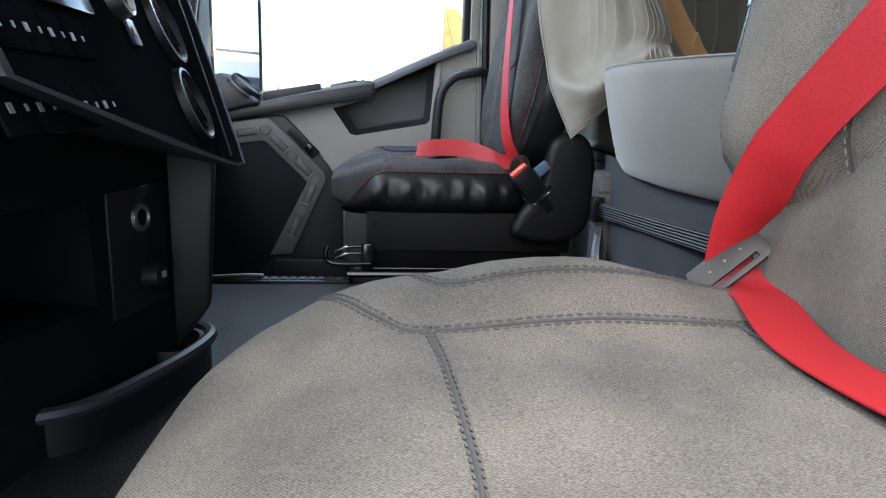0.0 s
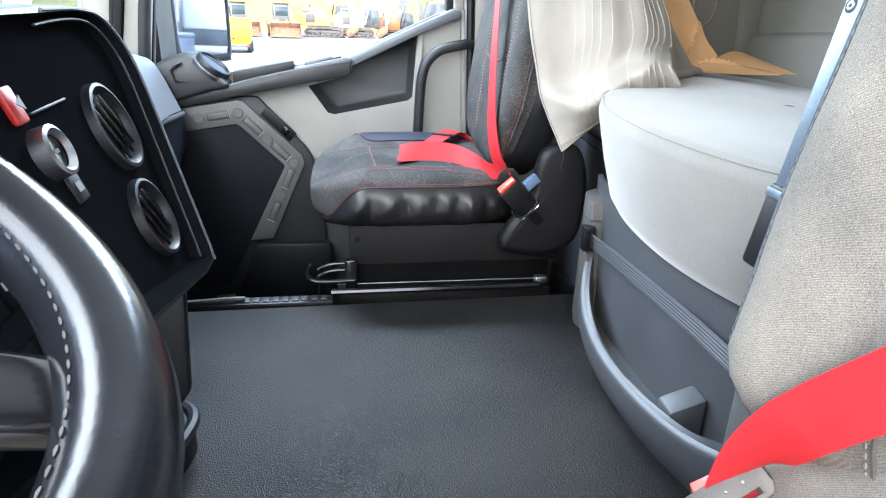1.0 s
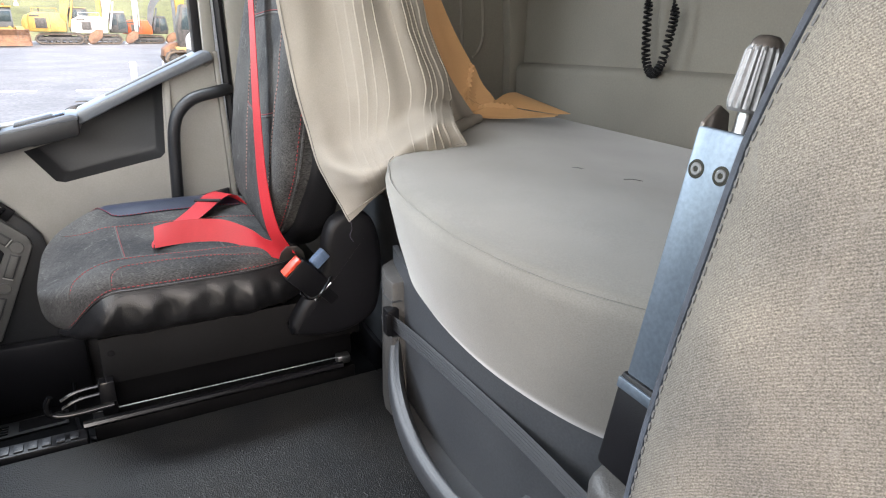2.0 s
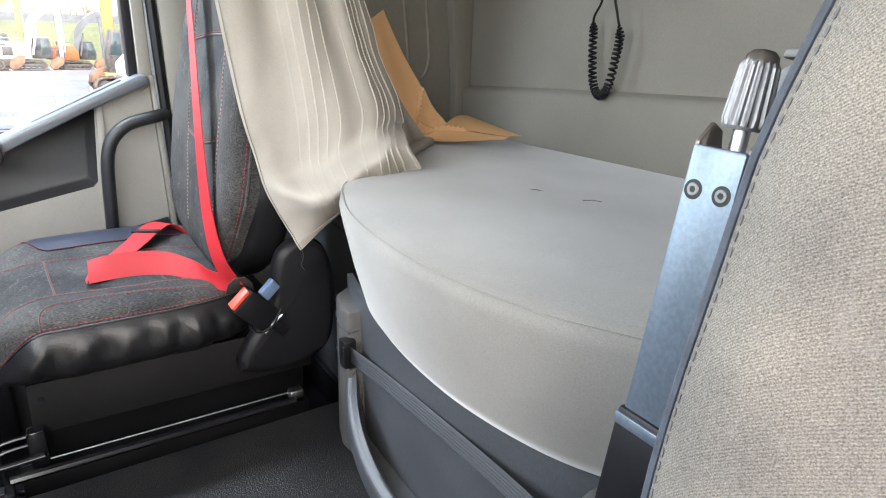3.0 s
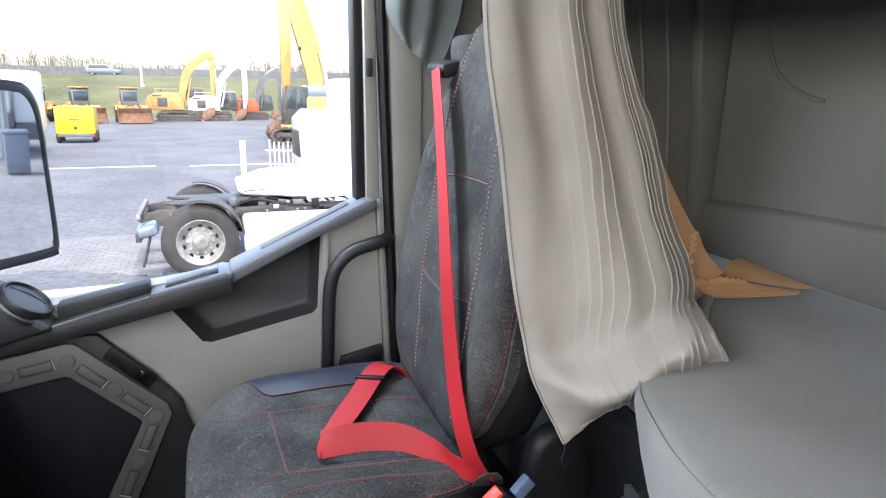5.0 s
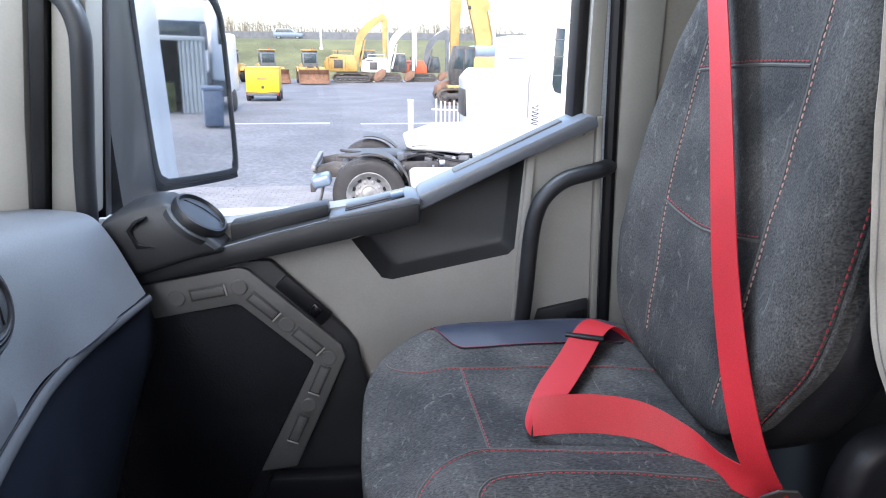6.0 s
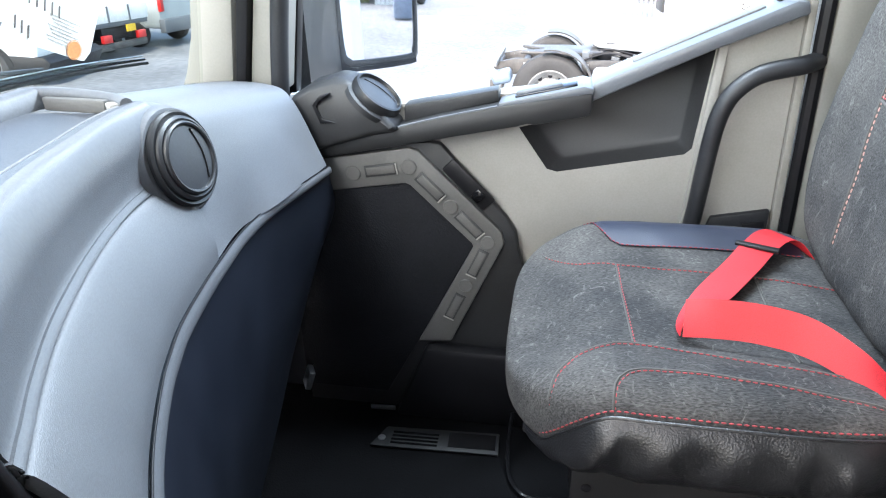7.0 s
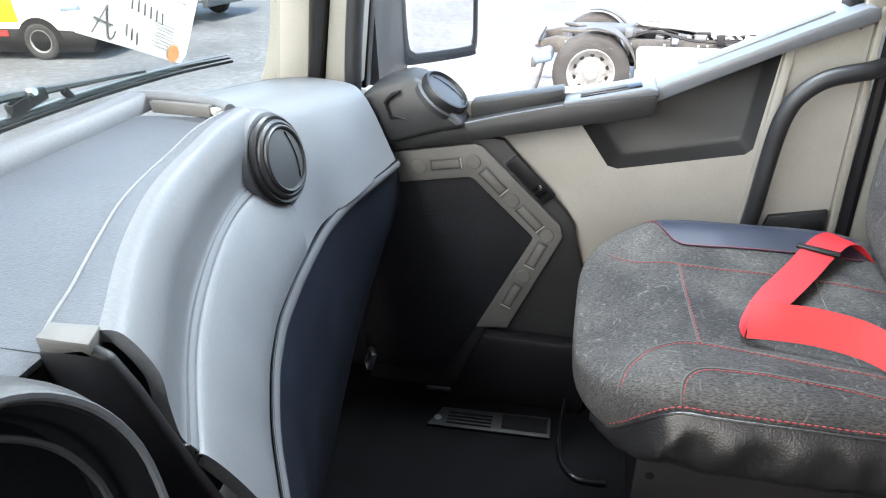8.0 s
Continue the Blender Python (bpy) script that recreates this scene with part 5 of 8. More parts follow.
    def half(z):
        for (a, p), (b, q) in zip(ks, ks[1:]):
            if z <= b:
                return p + (q - p) * smooth01((z - a) / (b - a))
        return ks[-1][1]

    pad = rbox((0, 0, 0), (2, 2, 2), 4.0, 26)
    for v in pad.verts:
        z = H0 + (H1 - H0) * (v.co.z + 1) / 2
        hw = half(z)
        x = lean(z) + 0.055 + v.co.x * 0.055
        if v.co.x < 0:
            x += -bolst * smooth01((abs(v.co.y) - 0.50) / 0.4) * (1 - smooth01((z - 0.66) / 0.3)) + 0.012 * (1 - v.co.y ** 2) + hollow * (1 - smooth01((abs(v.co.y) - 0.15) / 0.75)) * (1 - 0.5 * smooth01((z - 0.60) / 0.35)) + (0.11 * smooth01((0.42 - z) / 0.15) if hollow else 0.0)
        v.co = W(x, v.co.y * hw, z) + Vector((0.0025 * noise.noise(Vector((x, v.co.y * hw, z)) * 18), 0, 0))
    bskin = Skin(pad)
    part("backrest", pad, cloth, seat, "tall cloth backrest", sharp=70)
    shell = rbox((0, 0, 0), (2, 2, 2), 4.5, 16)
    for v in shell.verts:
        z = H0 - 0.02 + (H1 - H0) * (v.co.z + 1) / 2
        v.co = W(lean(z) + 0.100 + v.co.x * 0.058, v.co.y * (half(z) + 0.006), z)
    part("back_shell", shell, side, seat, "black backrest cover", sharp=70)
    for sg in (1, -1):
        edge = [W(lean(z) + 0.040, sg * (half(z) + 0.004), z) for z in np.linspace(0.31, 0.94, 40)]
        pp = bskin.drop(edge, (0, -s * sg, 0), 1, 0.003)
        if double:
            edge = [W(lean(z) - 0.07, sg * (half(z) + 0.075), z) for z in np.linspace(0.31, 0.94, 40)]
            pp = bskin.drop(edge, (0.72, -0.70 * s * sg, 0), 1, 0.002)
        if len(pp) > 3:
            part("piping", tube(pp, 0.0030 if double else 0.0035, 6), DENIM if double else cloth, seat)
            if double:
                row = bskin.drop([p - Vector((0, sg * s * 0.014, 0)) for p in edge], (0.72, -0.70 * s * sg, 0), 1, 0.0008)
            else:
                row = [p + Vector((-0.009, 0, 0)) for p in pp]
            part("stitching", dashes(row, 0.0012, 0.0055, 0.003), thread, seat)
    blines = [
        [(-0.080, 0.33), (-0.090, 0.42), (-0.117, 0.53), (-0.125, 0.66), (-0.123, 0.78), (-0.105, 0.90), (-0.09, 0.99)],
        [(0.135, 0.33), (0.144, 0.45), (0.140, 0.56), (0.132, 0.70), (0.120, 0.82), (0.10, 0.92), (0.09, 0.99)],
        [(-0.124, 0.716), (0.0, 0.730), (0.124, 0.736)],
        [(-0.119, 0.525), (0.0, 0.515), (0.135, 0.540)],
    ]
    for ln in blines:
        pts = bskin.drop([W(-0.2, w, z) for w, z in ln], (1, 0, 0), 14, 0.0)
        if len(pts) > 3:
            part("seam", tube(pts, 0.0022, 6), DARKST, seat)
            q = bskin.drop([W(-0.2, w + (0.005 if len(ln) > 3 else 0), z + (0 if len(ln) > 3 else 0.005)) for w, z in ln], (1, 0, 0), 14, 0.0006)
            part("stitching", dashes(q, 0.0013, 0.0055, 0.003), (GREYST if double else PALEST) if len(ln) > 3 else thread, seat)
    part("headrest", rbox(W(lean(1.12) + 0.075, 0, 1.13), (0.10, 0.25, 0.22), 3.5, 10), cloth, seat, sharp=70)
    # belt outlet on the outer shoulder
    part("belt_outlet", obox(W(lean(0.90) + 0.008, -0.165, 0.915), (0.05, 0.075, 0.028), (0, -12, -8 * s), 0.008), DARK, seat)
    part("belt_outlet_cover", rbox(W(lean(0.96) + 0.045, -0.140, 0.950), (0.07, 0.11, 0.06), 4, 6), cloth, seat)
    # base
    part("base_plate", box([min(a, b) for a, b in zip(W(-0.300, 0.225, 0.062), W(0.215, 0.232, 0.160))], [max(a, b) for a, b in zip(W(-0.300, 0.225, 0.062), W(0.215, 0.232, 0.160))], 0.002), BASEGREY, seat, "dark grey sheet-metal side")
    part("base_box", box([min(a, b) for a, b in zip(W(-0.295, -0.22, 0.0), W(0.20, 0.218, 0.15))], [max(a, b) for a, b in zip(W(-0.295, -0.22, 0.0), W(0.20, 0.218, 0.15))], 0.004), BASEBLK, seat, "black lower box")
    part("bolt_hole", lathe([(0, 0.001), (0.006, 0.001), (0.006, -0.002)], 14, facing(W(-0.281, 0.233, 0.128), (0, s, 0))), GLOSS, seat)
    part("runner", tube([W(-0.345, 0.275, 0.012), W(0.16, 0.275, 0.014)], 0.008, 8), GLOSS, seat, "black slide rail")
    part("runner_top", tube([W(-0.33, 0.255, 0.022), W(0.15, 0.255, 0.022)], 0.0015, 6), STEEL, seat, "worn bright rail edge")
    part("runner_block", box([min(a, b) for a, b in zip(W(-0.33, 0.22, -0.29), W(0.19, 0.27, 0.004))], [max(a, b) for a, b in zip(W(-0.33, 0.22, -0.29), W(0.19, 0.27, 0.004))], 0.003), BASEBLK, seat)
    part("support", box([min(a, b) for a, b in zip(W(-0.26, -0.24, -0.298), W(0.18, 0.215, 0.002))], [max(a, b) for a, b in zip(W(-0.26, -0.24, -0.298), W(0.18, 0.215, 0.002))], 0.003), BASEBLK, seat)
    for k, z in enumerate((0.075, 0.058)):
        part("lever_rod", tube(cat([W(-0.29, 0.25, z), W(-0.345, 0.255, z), W(-0.375, 0.258, z - 0.012)], 5), 0.0035, 8), GLOSS, seat)
    part("slide_bar", tube(cat([W(-0.29, 0.262, 0.035), W(-0.36, 0.266, 0.035), W(-0.392, 0.264, 0.042), W(-0.398, 0.262, 0.062), W(-0.390, 0.260, 0.078)], 6), 0.006, 10), GLOSS, seat, "black slide release bar")
    part("lever_block", box([min(a, b) for a, b in zip(W(-0.312, 0.236, 0.012), W(-0.283, 0.262, 0.085))], [max(a, b) for a, b in zip(W(-0.312, 0.236, 0.012), W(-0.283, 0.262, 0.085))], 0.004), GLOSS, seat)
    part("rail_bolt", obox(W(0.165, 0.262, 0.022), (0.03, 0.022, 0.02), (0, 0, 0), 0.004), STEEL, seat)
    # recliner cover on the inner side
    cov = [(0.052, 0.118), (0.068, 0.165), (0.098, 0.205), (0.122, 0.250), (0.128, 0.305), (0.145, 0.348), (0.185, 0.366), (0.228, 0.350), (0.250, 0.290), (0.252, 0.200), (0.235, 0.130), (0.180, 0.100), (0.110, 0.098)]
    cc = [tuple(q) for q in cat(cov, 5, True)]
    ys = sorted((W(0, 0.243, 0).y, W(0, 0.286, 0).y))
    part("recliner_cover", prism([(x + dx, z) for x, z in cc], "y", ys[0], ys[1], 0.016, seg=4), BLACK, seat, "black plastic hinge cover", sharp=60)
    return skin, bskin


BASEGREY = mat("base_sheet_metal", (0.0075, 0.0075, 0.008), 0.6, 0.0, var=0.15, bump=0.05, spec=0.2)
BASEBLK = mat("base_black_paint", (0.005, 0.005, 0.0055), 0.4, 0.0, var=0.2, bump=0.05, spec=0.15)
build_seat("passenger_chair", 1.995, -1, 0.0, DARKFAB, LEATHER, BLUESHEEN, STITCH, "charcoal suede passenger seat with red stitching and black leather sides", False,
                                  [(0.26, 0.200), (0.34, 0.232), (0.45, 0.254), (0.58, 0.248), (0.72, 0.228), (0.84, 0.200), (0.94, 0.165), (1.02, 0.140)], 0.016, 0.0)
d_skin, d_back = build_seat("driver_chair", 0.478, 1, -0.035, GREYFAB, GREYFAB, GREYFAB, SEATST, "worn grey cloth driver's seat with double stitched seams", True,
                                  [(0.20, 0.250), (0.34, 0.276), (0.45, 0.284), (0.56, 0.286), (0.72, 0.280), (0.82, 0.270), (0.94, 0.250), (1.02, 0.205)], 0.020, 0.42,
                                  [[(-0.302, 0.215), (-0.281, 0.178), (-0.254, 0.142), (-0.227, 0.122), (-0.155, 0.126), (-0.055, 0.130), (0.06, 0.136)],
                                   [(-0.233, 0.234), (-0.222, 0.197), (-0.195, 0.176), (-0.132, 0.176), (-0.062, 0.181), (-0.011, 0.190), (0.05, 0.198)],
                                   [(-0.222, 0.125), (-0.216, 0.067), (-0.214, -0.033), (-0.222, -0.13)],
                                   [(-0.302, -0.215), (-0.281, -0.178), (-0.254, -0.142), (-0.227, -0.122), (-0.155, -0.126), (-0.055, -0.130), (0.06, -0.136)],
                                   [(0.012, 0.132), (0.030, 0.05), (0.030, -0.05), (0.012, -0.132)]], 0.040)


def buckle(at, rot, name, label, button):
    b = thing(name, at, label, "seat belt buckle")
    m = pose(*at, *rot)
    part("stalk", moved(box((-0.012, -0.008, -0.10), (0.012, 0.008, -0.03), 0.003), m), BLACK, b)
    part("housing", moved(box((-0.026, -0.013, -0.055), (0.026, 0.013, 0.030), 0.004), m), BLACK, b)
    part("lower_edge", moved(tube([(-0.024, -0.012, -0.056), (0.024, -0.012, -0.056)], 0.0018, 6), m), STEEL, b)
    part("release_button", moved(box((-0.022, -0.011, 0.030), (0.022, 0.011, 0.038), 0.002), m), button, b, "red release button")
    return b


def on_seat(skin, p, lift):
    q = skin.drop([(p[0], p[1], 0.3), (p[0], p[1] + 1e-4, 0.3)], (0, 0, -1), 1, lift)
    return max(p[2], q[0].z) if q else p[2]


def over_back(skin, p):
    q = skin.drop([(-0.3, p[1], p[2]), (-0.3, p[1] + 1e-4, p[2])], (1, 0, 0), 1, 0.0)
    return q[0].x - 0.006 if q else 9.0


def build_belts():
    # passenger
    t = thing("passenger_seat_belt", (0.06, 1.75, 0.28), "bright red three-point seat belt lying over the passenger seat", "seat belt")
    sh = [((0.112, 2.140, 0.915), (0, 1, -0.2)), ((0.092, 2.055, 0.80), (0, 1, -0.4)), ((0.076, 1.990, 0.70), (-0.05, 1, -0.45)), ((0.060, 1.928, 0.60), (-0.1, 1, -0.45)), ((0.046, 1.868, 0.50), (-0.15, 1, -0.4)), ((0.034, 1.800, 0.41), (-0.2, 1, -0.3)), ((0.036, 1.752, 0.34), (-0.35, 1, -0.1)), ((0.055, 1.735, 0.295), (-0.6, 0.8, 0.1))]
    part("shoulder_webbing", ribbon(sh, 0.048, 0.0014, 8, 9, 0.0003), RED, t, sharp=60)
    lap = [((0.058, 1.742, 0.292), (-0.5, 0.5, 0.6)), ((0.035, 1.775, 0.288), (-0.3, 0.6, 0.7)), ((0.010, 1.815, 0.296), (-0.1, 0.55, 0.8)), ((-0.035, 1.855, 0.308), (0, 0.5, 0.85)), ((-0.090, 1.875, 0.311), (0, 0.5, 0.85)), ((-0.140, 1.884, 0.308), (0, 0.55, 0.8)), ((-0.172, 1.890, 0.302), (0.1, 0.7, 0.7))]
    part("lap_webbing", ribbon(lap, 0.048, 0.0014, 8, 9, 0.0003), RED, t, sharp=60)
    ret = [((-0.172, 1.892, 0.300), (0.25, 0.75, 0.55)), ((-0.150, 1.925, 0.293), (0.75, 0.1, 0.25)), ((-0.115, 1.985, 0.290), (0.88, -0.45, 0.05)), ((-0.068, 2.055, 0.294), (0.9, -0.42, 0.0)), ((-0.035, 2.105, 0.300), (0.92, -0.35, -0.05)), ((-0.005, 2.142, 0.304), (0.9, -0.4, -0.1)), ((0.022, 2.160, 0.296), (0.75, -0.65, -0.1)), ((0.050, 2.155, 0.272), (0.4, -0.9, 0))]
    part("return_webbing", ribbon(ret, 0.048, 0.0014, 8, 9, 0.0003), RED, t, sharp=60)
    part("adjuster_bar", obox((-0.036, 2.106, 0.302), (0.062, 0.012, 0.006), (0, 0, -22), 0.0025), BLACK, t, "black plastic slide")
    part("tongue", prism([(-0.026, -0.012), (0.026, -0.012), (0.022, 0.012), (0.010, 0.030), (-0.010, 0.030), (-0.022, 0.012)], "z", 0, 0.003, 0.001), BELTSTEEL, t) .matrix_basis = pose(0.066, 1.728, 0.283, 60, 0, 170)
    b = buckle((0.078, 1.702, 0.251), (8, -43, 0), "passenger_buckle", "black seat belt buckle with orange-red button beside the seat", ORANGE)
    part("tab", obox((0.114, 1.704, 0.280), (0.036, 0.016, 0.024), (0, -38, 10), 0.003), BLUEBTN, b, "blue-grey plastic tab")
    part("hook", tube(cat([(0.07, 1.70, 0.215), (0.085, 1.695, 0.20), (0.11, 1.695, 0.205), (0.135, 1.698, 0.24)], 5), 0.003, 6), GLOSS, b)
    # driver
    t = thing("driver_seat_belt", (0.0, 0.73, 0.30), "bright red three-point seat belt across the driver's seat", "seat belt")
    w1 = (0.38, -0.68, -0.60)
    sh = [((0.10, 0.30, 0.85), w1), ((0.09, 0.405, 0.73), w1), ((0.075, 0.493, 0.622), w1), ((0.060, 0.563, 0.535), w1), ((0.048, 0.604, 0.481), w1), ((0.038, 0.645, 0.426), w1), ((0.030, 0.680, 0.374), (0.60, -0.55, -0.25)), ((0.025, 0.707, 0.328), (0.75, -0.25, 0.35)), ((0.024, 0.718, 0.295), (0.72, -0.10, 0.69))]
    dense = cat([list(p) for p, q in sh], 5)
    cross = cat([list(q) for p, q in sh], 5)
    xs = []
    for p, q in zip(dense, cross):
        c = Vector(q).normalized() * 0.024
        free = [p[0]] + [over_back(d_back, Vector(p) + c * k) - c.x * k for k in (-1, -0.5, 0, 0.5, 1)]
        xs.append(min(free) - 0.003)
    for _ in range(16):
        xs = [xs[0]] + [min(xs[i], (xs[i - 1] + xs[i + 1]) / 2) for i in range(1, len(xs) - 1)] + [xs[-1]]
    sh = [((x, p[1], p[2]), tuple(q)) for x, p, q in zip(xs, dense, cross)]
    part("shoulder_webbing", ribbon(sh, 0.048, 0.0014, 2, 9, 0.0003), RED, t, sharp=60)
    lap = [((0.026, 0.720, 0.290), (-0.72, 0.1, -0.69)), ((0.024, 0.698, 0.284), (-0.9, 0.2, -0.4)), ((0.016, 0.648, 0.272), (-0.95, 0.25, 0)), ((-0.004, 0.570, 0.272), (-0.97, 0.2, 0)), ((-0.006, 0.500, 0.275), (-1, 0.0, 0)), ((0.008, 0.40, 0.28), (-1, -0.1, 0)), ((0.035, 0.27, 0.28), (-0.9, -0.3, 0))]
    lap = [((p[0], p[1], on_seat(d_skin, p, 0.006) if i > 0 else p[2]), q) for i, (p, q) in enumerate(lap)]
    part("lap_webbing", ribbon(lap, 0.048, 0.0014, 8, 9, 0.0003), RED, t, sharp=60)
    ring = [(-0.041, -0.010), (-0.036, -0.018), (0.036, -0.018), (0.041, -0.010), (0.041, 0.010), (0.036, 0.018), (-0.036, 0.018), (-0.041, 0.010)]
    slot = [(-0.027, -0.012), (0.027, -0.012), (0.027, -0.007), (-0.027, -0.007)]
    lx = Vector((0.72, -0.10, 0.69)).normalized()
    lz = lx.cross(Vector((0.35, -0.75, -0.55))).normalized()
    ly = lz.cross(lx)
    if lz.y > 0:
        lz, ly = -lz, -ly
    tm = Matrix.Translation((0.018, 0.706, 0.300)) @ Matrix((lx, ly, lz)).transposed().to_4x4() @ Matrix.Scale(0.9, 4)
    part("tongue", moved(prism(ring, "z", -0.003, 0.003, 0.0012, [slot]), tm), BELTSTEEL, t, "dull grey metal belt tongue")
    for k in (-0.018, 0.0, 0.018):
        part("rivet", moved(lathe([(0, 0.0016), (0.0014, 0.001), (0.0018, 0)], 10, Matrix.Translation((k, 0.004, 0.003))), tm), CHROME, t)
    b = buckle((0.062, 0.760, 0.235), (10, -35, -10), "driver_buckle", "black seat belt buckle beside the driver's seat", ORANGE)
    part("tab", obox((0.100, 0.745, 0.262), (0.030, 0.016, 0.020), (0, -30, 0), 0.003), BLUEBTN, b, "blue-grey plastic tab")


def build_armrest_arm():
    a = thing("armrest_bracket", (0.08, 0.80, 0.40), "blue-grey steel bracket with knurled adjusting knob beside the driver's seat", "bracket")
    m = Matrix.Translation((0.100, 0.7925, 0.700)) @ pose(0, 0, 0, 0, 9.6, 0)
    part("steel_strip", moved(prism([(-0.0175, -0.166), (0.0175, -0.166), (0.0175, 0.010), (0.0165, 0.012), (-0.0165, 0.012), (-0.0175, 0.010)], "x", -0.003, 0.003, 0.0015), m), BLUED, a, "brushed blue-grey steel strip")
    for sg in (-1, 1):
        ear = [(0.0, -0.03), (0.026, -0.03), (0.026, 0.004), (0.020, 0.022), (0.010, 0.026), (0.0, 0.014)]
        part("bracket_ear", moved(prism(ear, "y", sg * 0.0175 - 0.0015, sg * 0.0175 + 0.0015, 0.0008), m), BRONZE, a, "dark bronze folded ear")
    part("lower_arm", moved(box((-0.006, -0.021, -0.235), (0.014, 0.021, -0.160), 0.004), m), BLACK, a, "black lower arm")
    part("joint_line", moved(box((-0.0075, -0.020, -0.172), (0.0, 0.020, -0.164), 0.001), m), BLUED, a)
    for y in (-0.0092, 0.0098):
        at = m @ facing((-0.003, y, -0.014), (-1, 0, 0))
        bo = part("bolt", lathe([(0.0018, 0.0004), (0.0020, 0.0008), (0.0036, 0.0008), (0.0041, 0.0003)], 20, at), BOLT, a, "dark steel socket bolt")
        part("bolt_socket", lathe([(0, 0.0004), (0.0019, 0.0004)], 6, at), GLOSS, bo)
        part("bolt_recess", lathe([(0.0038, 0.0002), (0.0060, 0.0002), (0.0061, -0.0005)], 24, at), GLOSS, bo)
    part("rear_arm", moved(box((0.008, -0.019, -0.23), (0.030, 0.019, -0.012), 0.006), m), BLACK, a)
    k = m @ Matrix.Translation((0.017, 0.002, 0.006))
    part("threaded_rod", moved(tube([(0, 0, -0.02), (0, 0, 0.020)], 0.005, 12), k), STEEL, a)
    rows = []
    for z, r in ((0.018, 0.0), (0.018, 0.0115), (0.020, 0.0122), (0.024, 0.0124), (0.054, 0.0104), (0.057, 0.0094)):
        rows.append([(r * (1 + 0.07 * (1 if (j // 2) % 2 else -1) * (0.022 < z < 0.056)) * math.cos(2 * math.pi * j / 64), r * (1 + 0.07 * (1 if (j // 2) % 2 else -1) * (0.022 < z < 0.056)) * math.sin(2 * math.pi * j / 64), z) for j in range(64)])
    part("knurled_knob", moved(grid(rows, closed_v=True), k), CHROME, a, "silver fluted knob", sharp=20)
    part("knob_cap", moved(lathe([(0.0096, 0.056), (0.0090, 0.060), (0.006, 0.063), (0, 0.064)], 28), k), BRONZE, a, "worn bronze knob end")
    rb = prism([(-0.045, -0.02), (0.008, -0.02), (0.008, 0.062), (0.002, 0.068), (-0.045, 0.070)], "x", 0.045, 0.052, 0.003)
    part("rear_bracket", moved(rb, m), TRIM, a, "grey plastic bracket cover")
    part("bracket_lid", moved(prism([(-0.047, 0.071), (0.006, 0.069), (0.004, 0.075), (-0.047, 0.078)], "x", 0.040, 0.060, 0.002), m), TRIM, a)


BOLT = mat("dark_bolt_steel", (0.16, 0.16, 0.165), 0.4, 0.8, var=0.2, scale=60, bump=0.05, dist=0.0002)
BRONZE = mat("bronzed_steel", (0.10, 0.085, 0.075), 0.35, 0.6, var=0.2, scale=40, bump=0.1, dist=0.0003)
build_belts()
build_armrest_arm()


def build_footwell():
    p = thing("sill_vent_plate", (-0.55, 2.23, -0.30), "dark metal step plate with slots in the footwell", "vent plate")
    z = -0.298
    part("plate", prism([(-0.712, 2.213), (-0.426, 2.224), (-0.429, 2.289), (-0.686, 2.276)], "z", z, z + 0.006, 0.002), DOORDK, p)
    for k in range(4):
        part("slot", obox((-0.615, 2.228 + 0.011 * k, z + 0.0065), (0.105, 0.005, 0.002), (0, 0, 2)), GLOSS, p)
    part("opening", obox((-0.487, 2.255, z + 0.0065), (0.105, 0.045, 0.002), (0, 0, 2)), GLOSS, p)
    part("screw", lathe([(0, 0.003), (0.008, 0.002), (0.009, 0)], 14, Matrix.Translation((-0.690, 2.238, z + 0.006))), STEEL, p)
    tagged(part("metal_tag", obox((-0.710, 2.330, -0.285), (0.06, 0.006, 0.010), (0, -2, 0), 0.001), STEEL), "thin bare metal tag on the lower door", "tag")
    tagged(part("floor_cable", tube(cat([(-0.40, 2.26, -0.20), (-0.405, 2.22, -0.27), (-0.395, 2.16, -0.292), (-0.36, 2.12, -0.294), (-0.30, 2.12, -0.294)], 6), 0.006, 8), GLOSS), "black cable running under the passenger seat", "cable")
    v = thing("floor_grille", (-0.5, 1.70, -0.02), "black plastic floor grille in front of the seat rail", "grille")
    part("frame", box((-0.66, 1.688, -0.022), (-0.34, 1.725, 0.004), 0.003), BLACK, v)
    for k in range(9):
        part("slat", box((-0.545 + 0.022 * k, 1.694, 0.0045), (-0.530 + 0.022 * k, 1.718, 0.007), 0.001), DARK, v)
    tagged(part("floor_edge_trim", tube(cat([(-0.74, 1.70, 0.004), (-0.66, 1.698, 0.008), (-0.58, 1.70, 0.012), (-0.54, 1.705, 0.010)], 6), 0.006, 8), BELTSTEEL), "bare metal edge strip on the cab floor", "edge trim")


build_footwell()


# ---- windscreen paper, wiper and mirror ----
def screen_x(y, z):
    return XW - 0.01 + 0.16 * (z - 0.46) + 0.10 * (abs(y - 1.22) / 1.2) ** 3


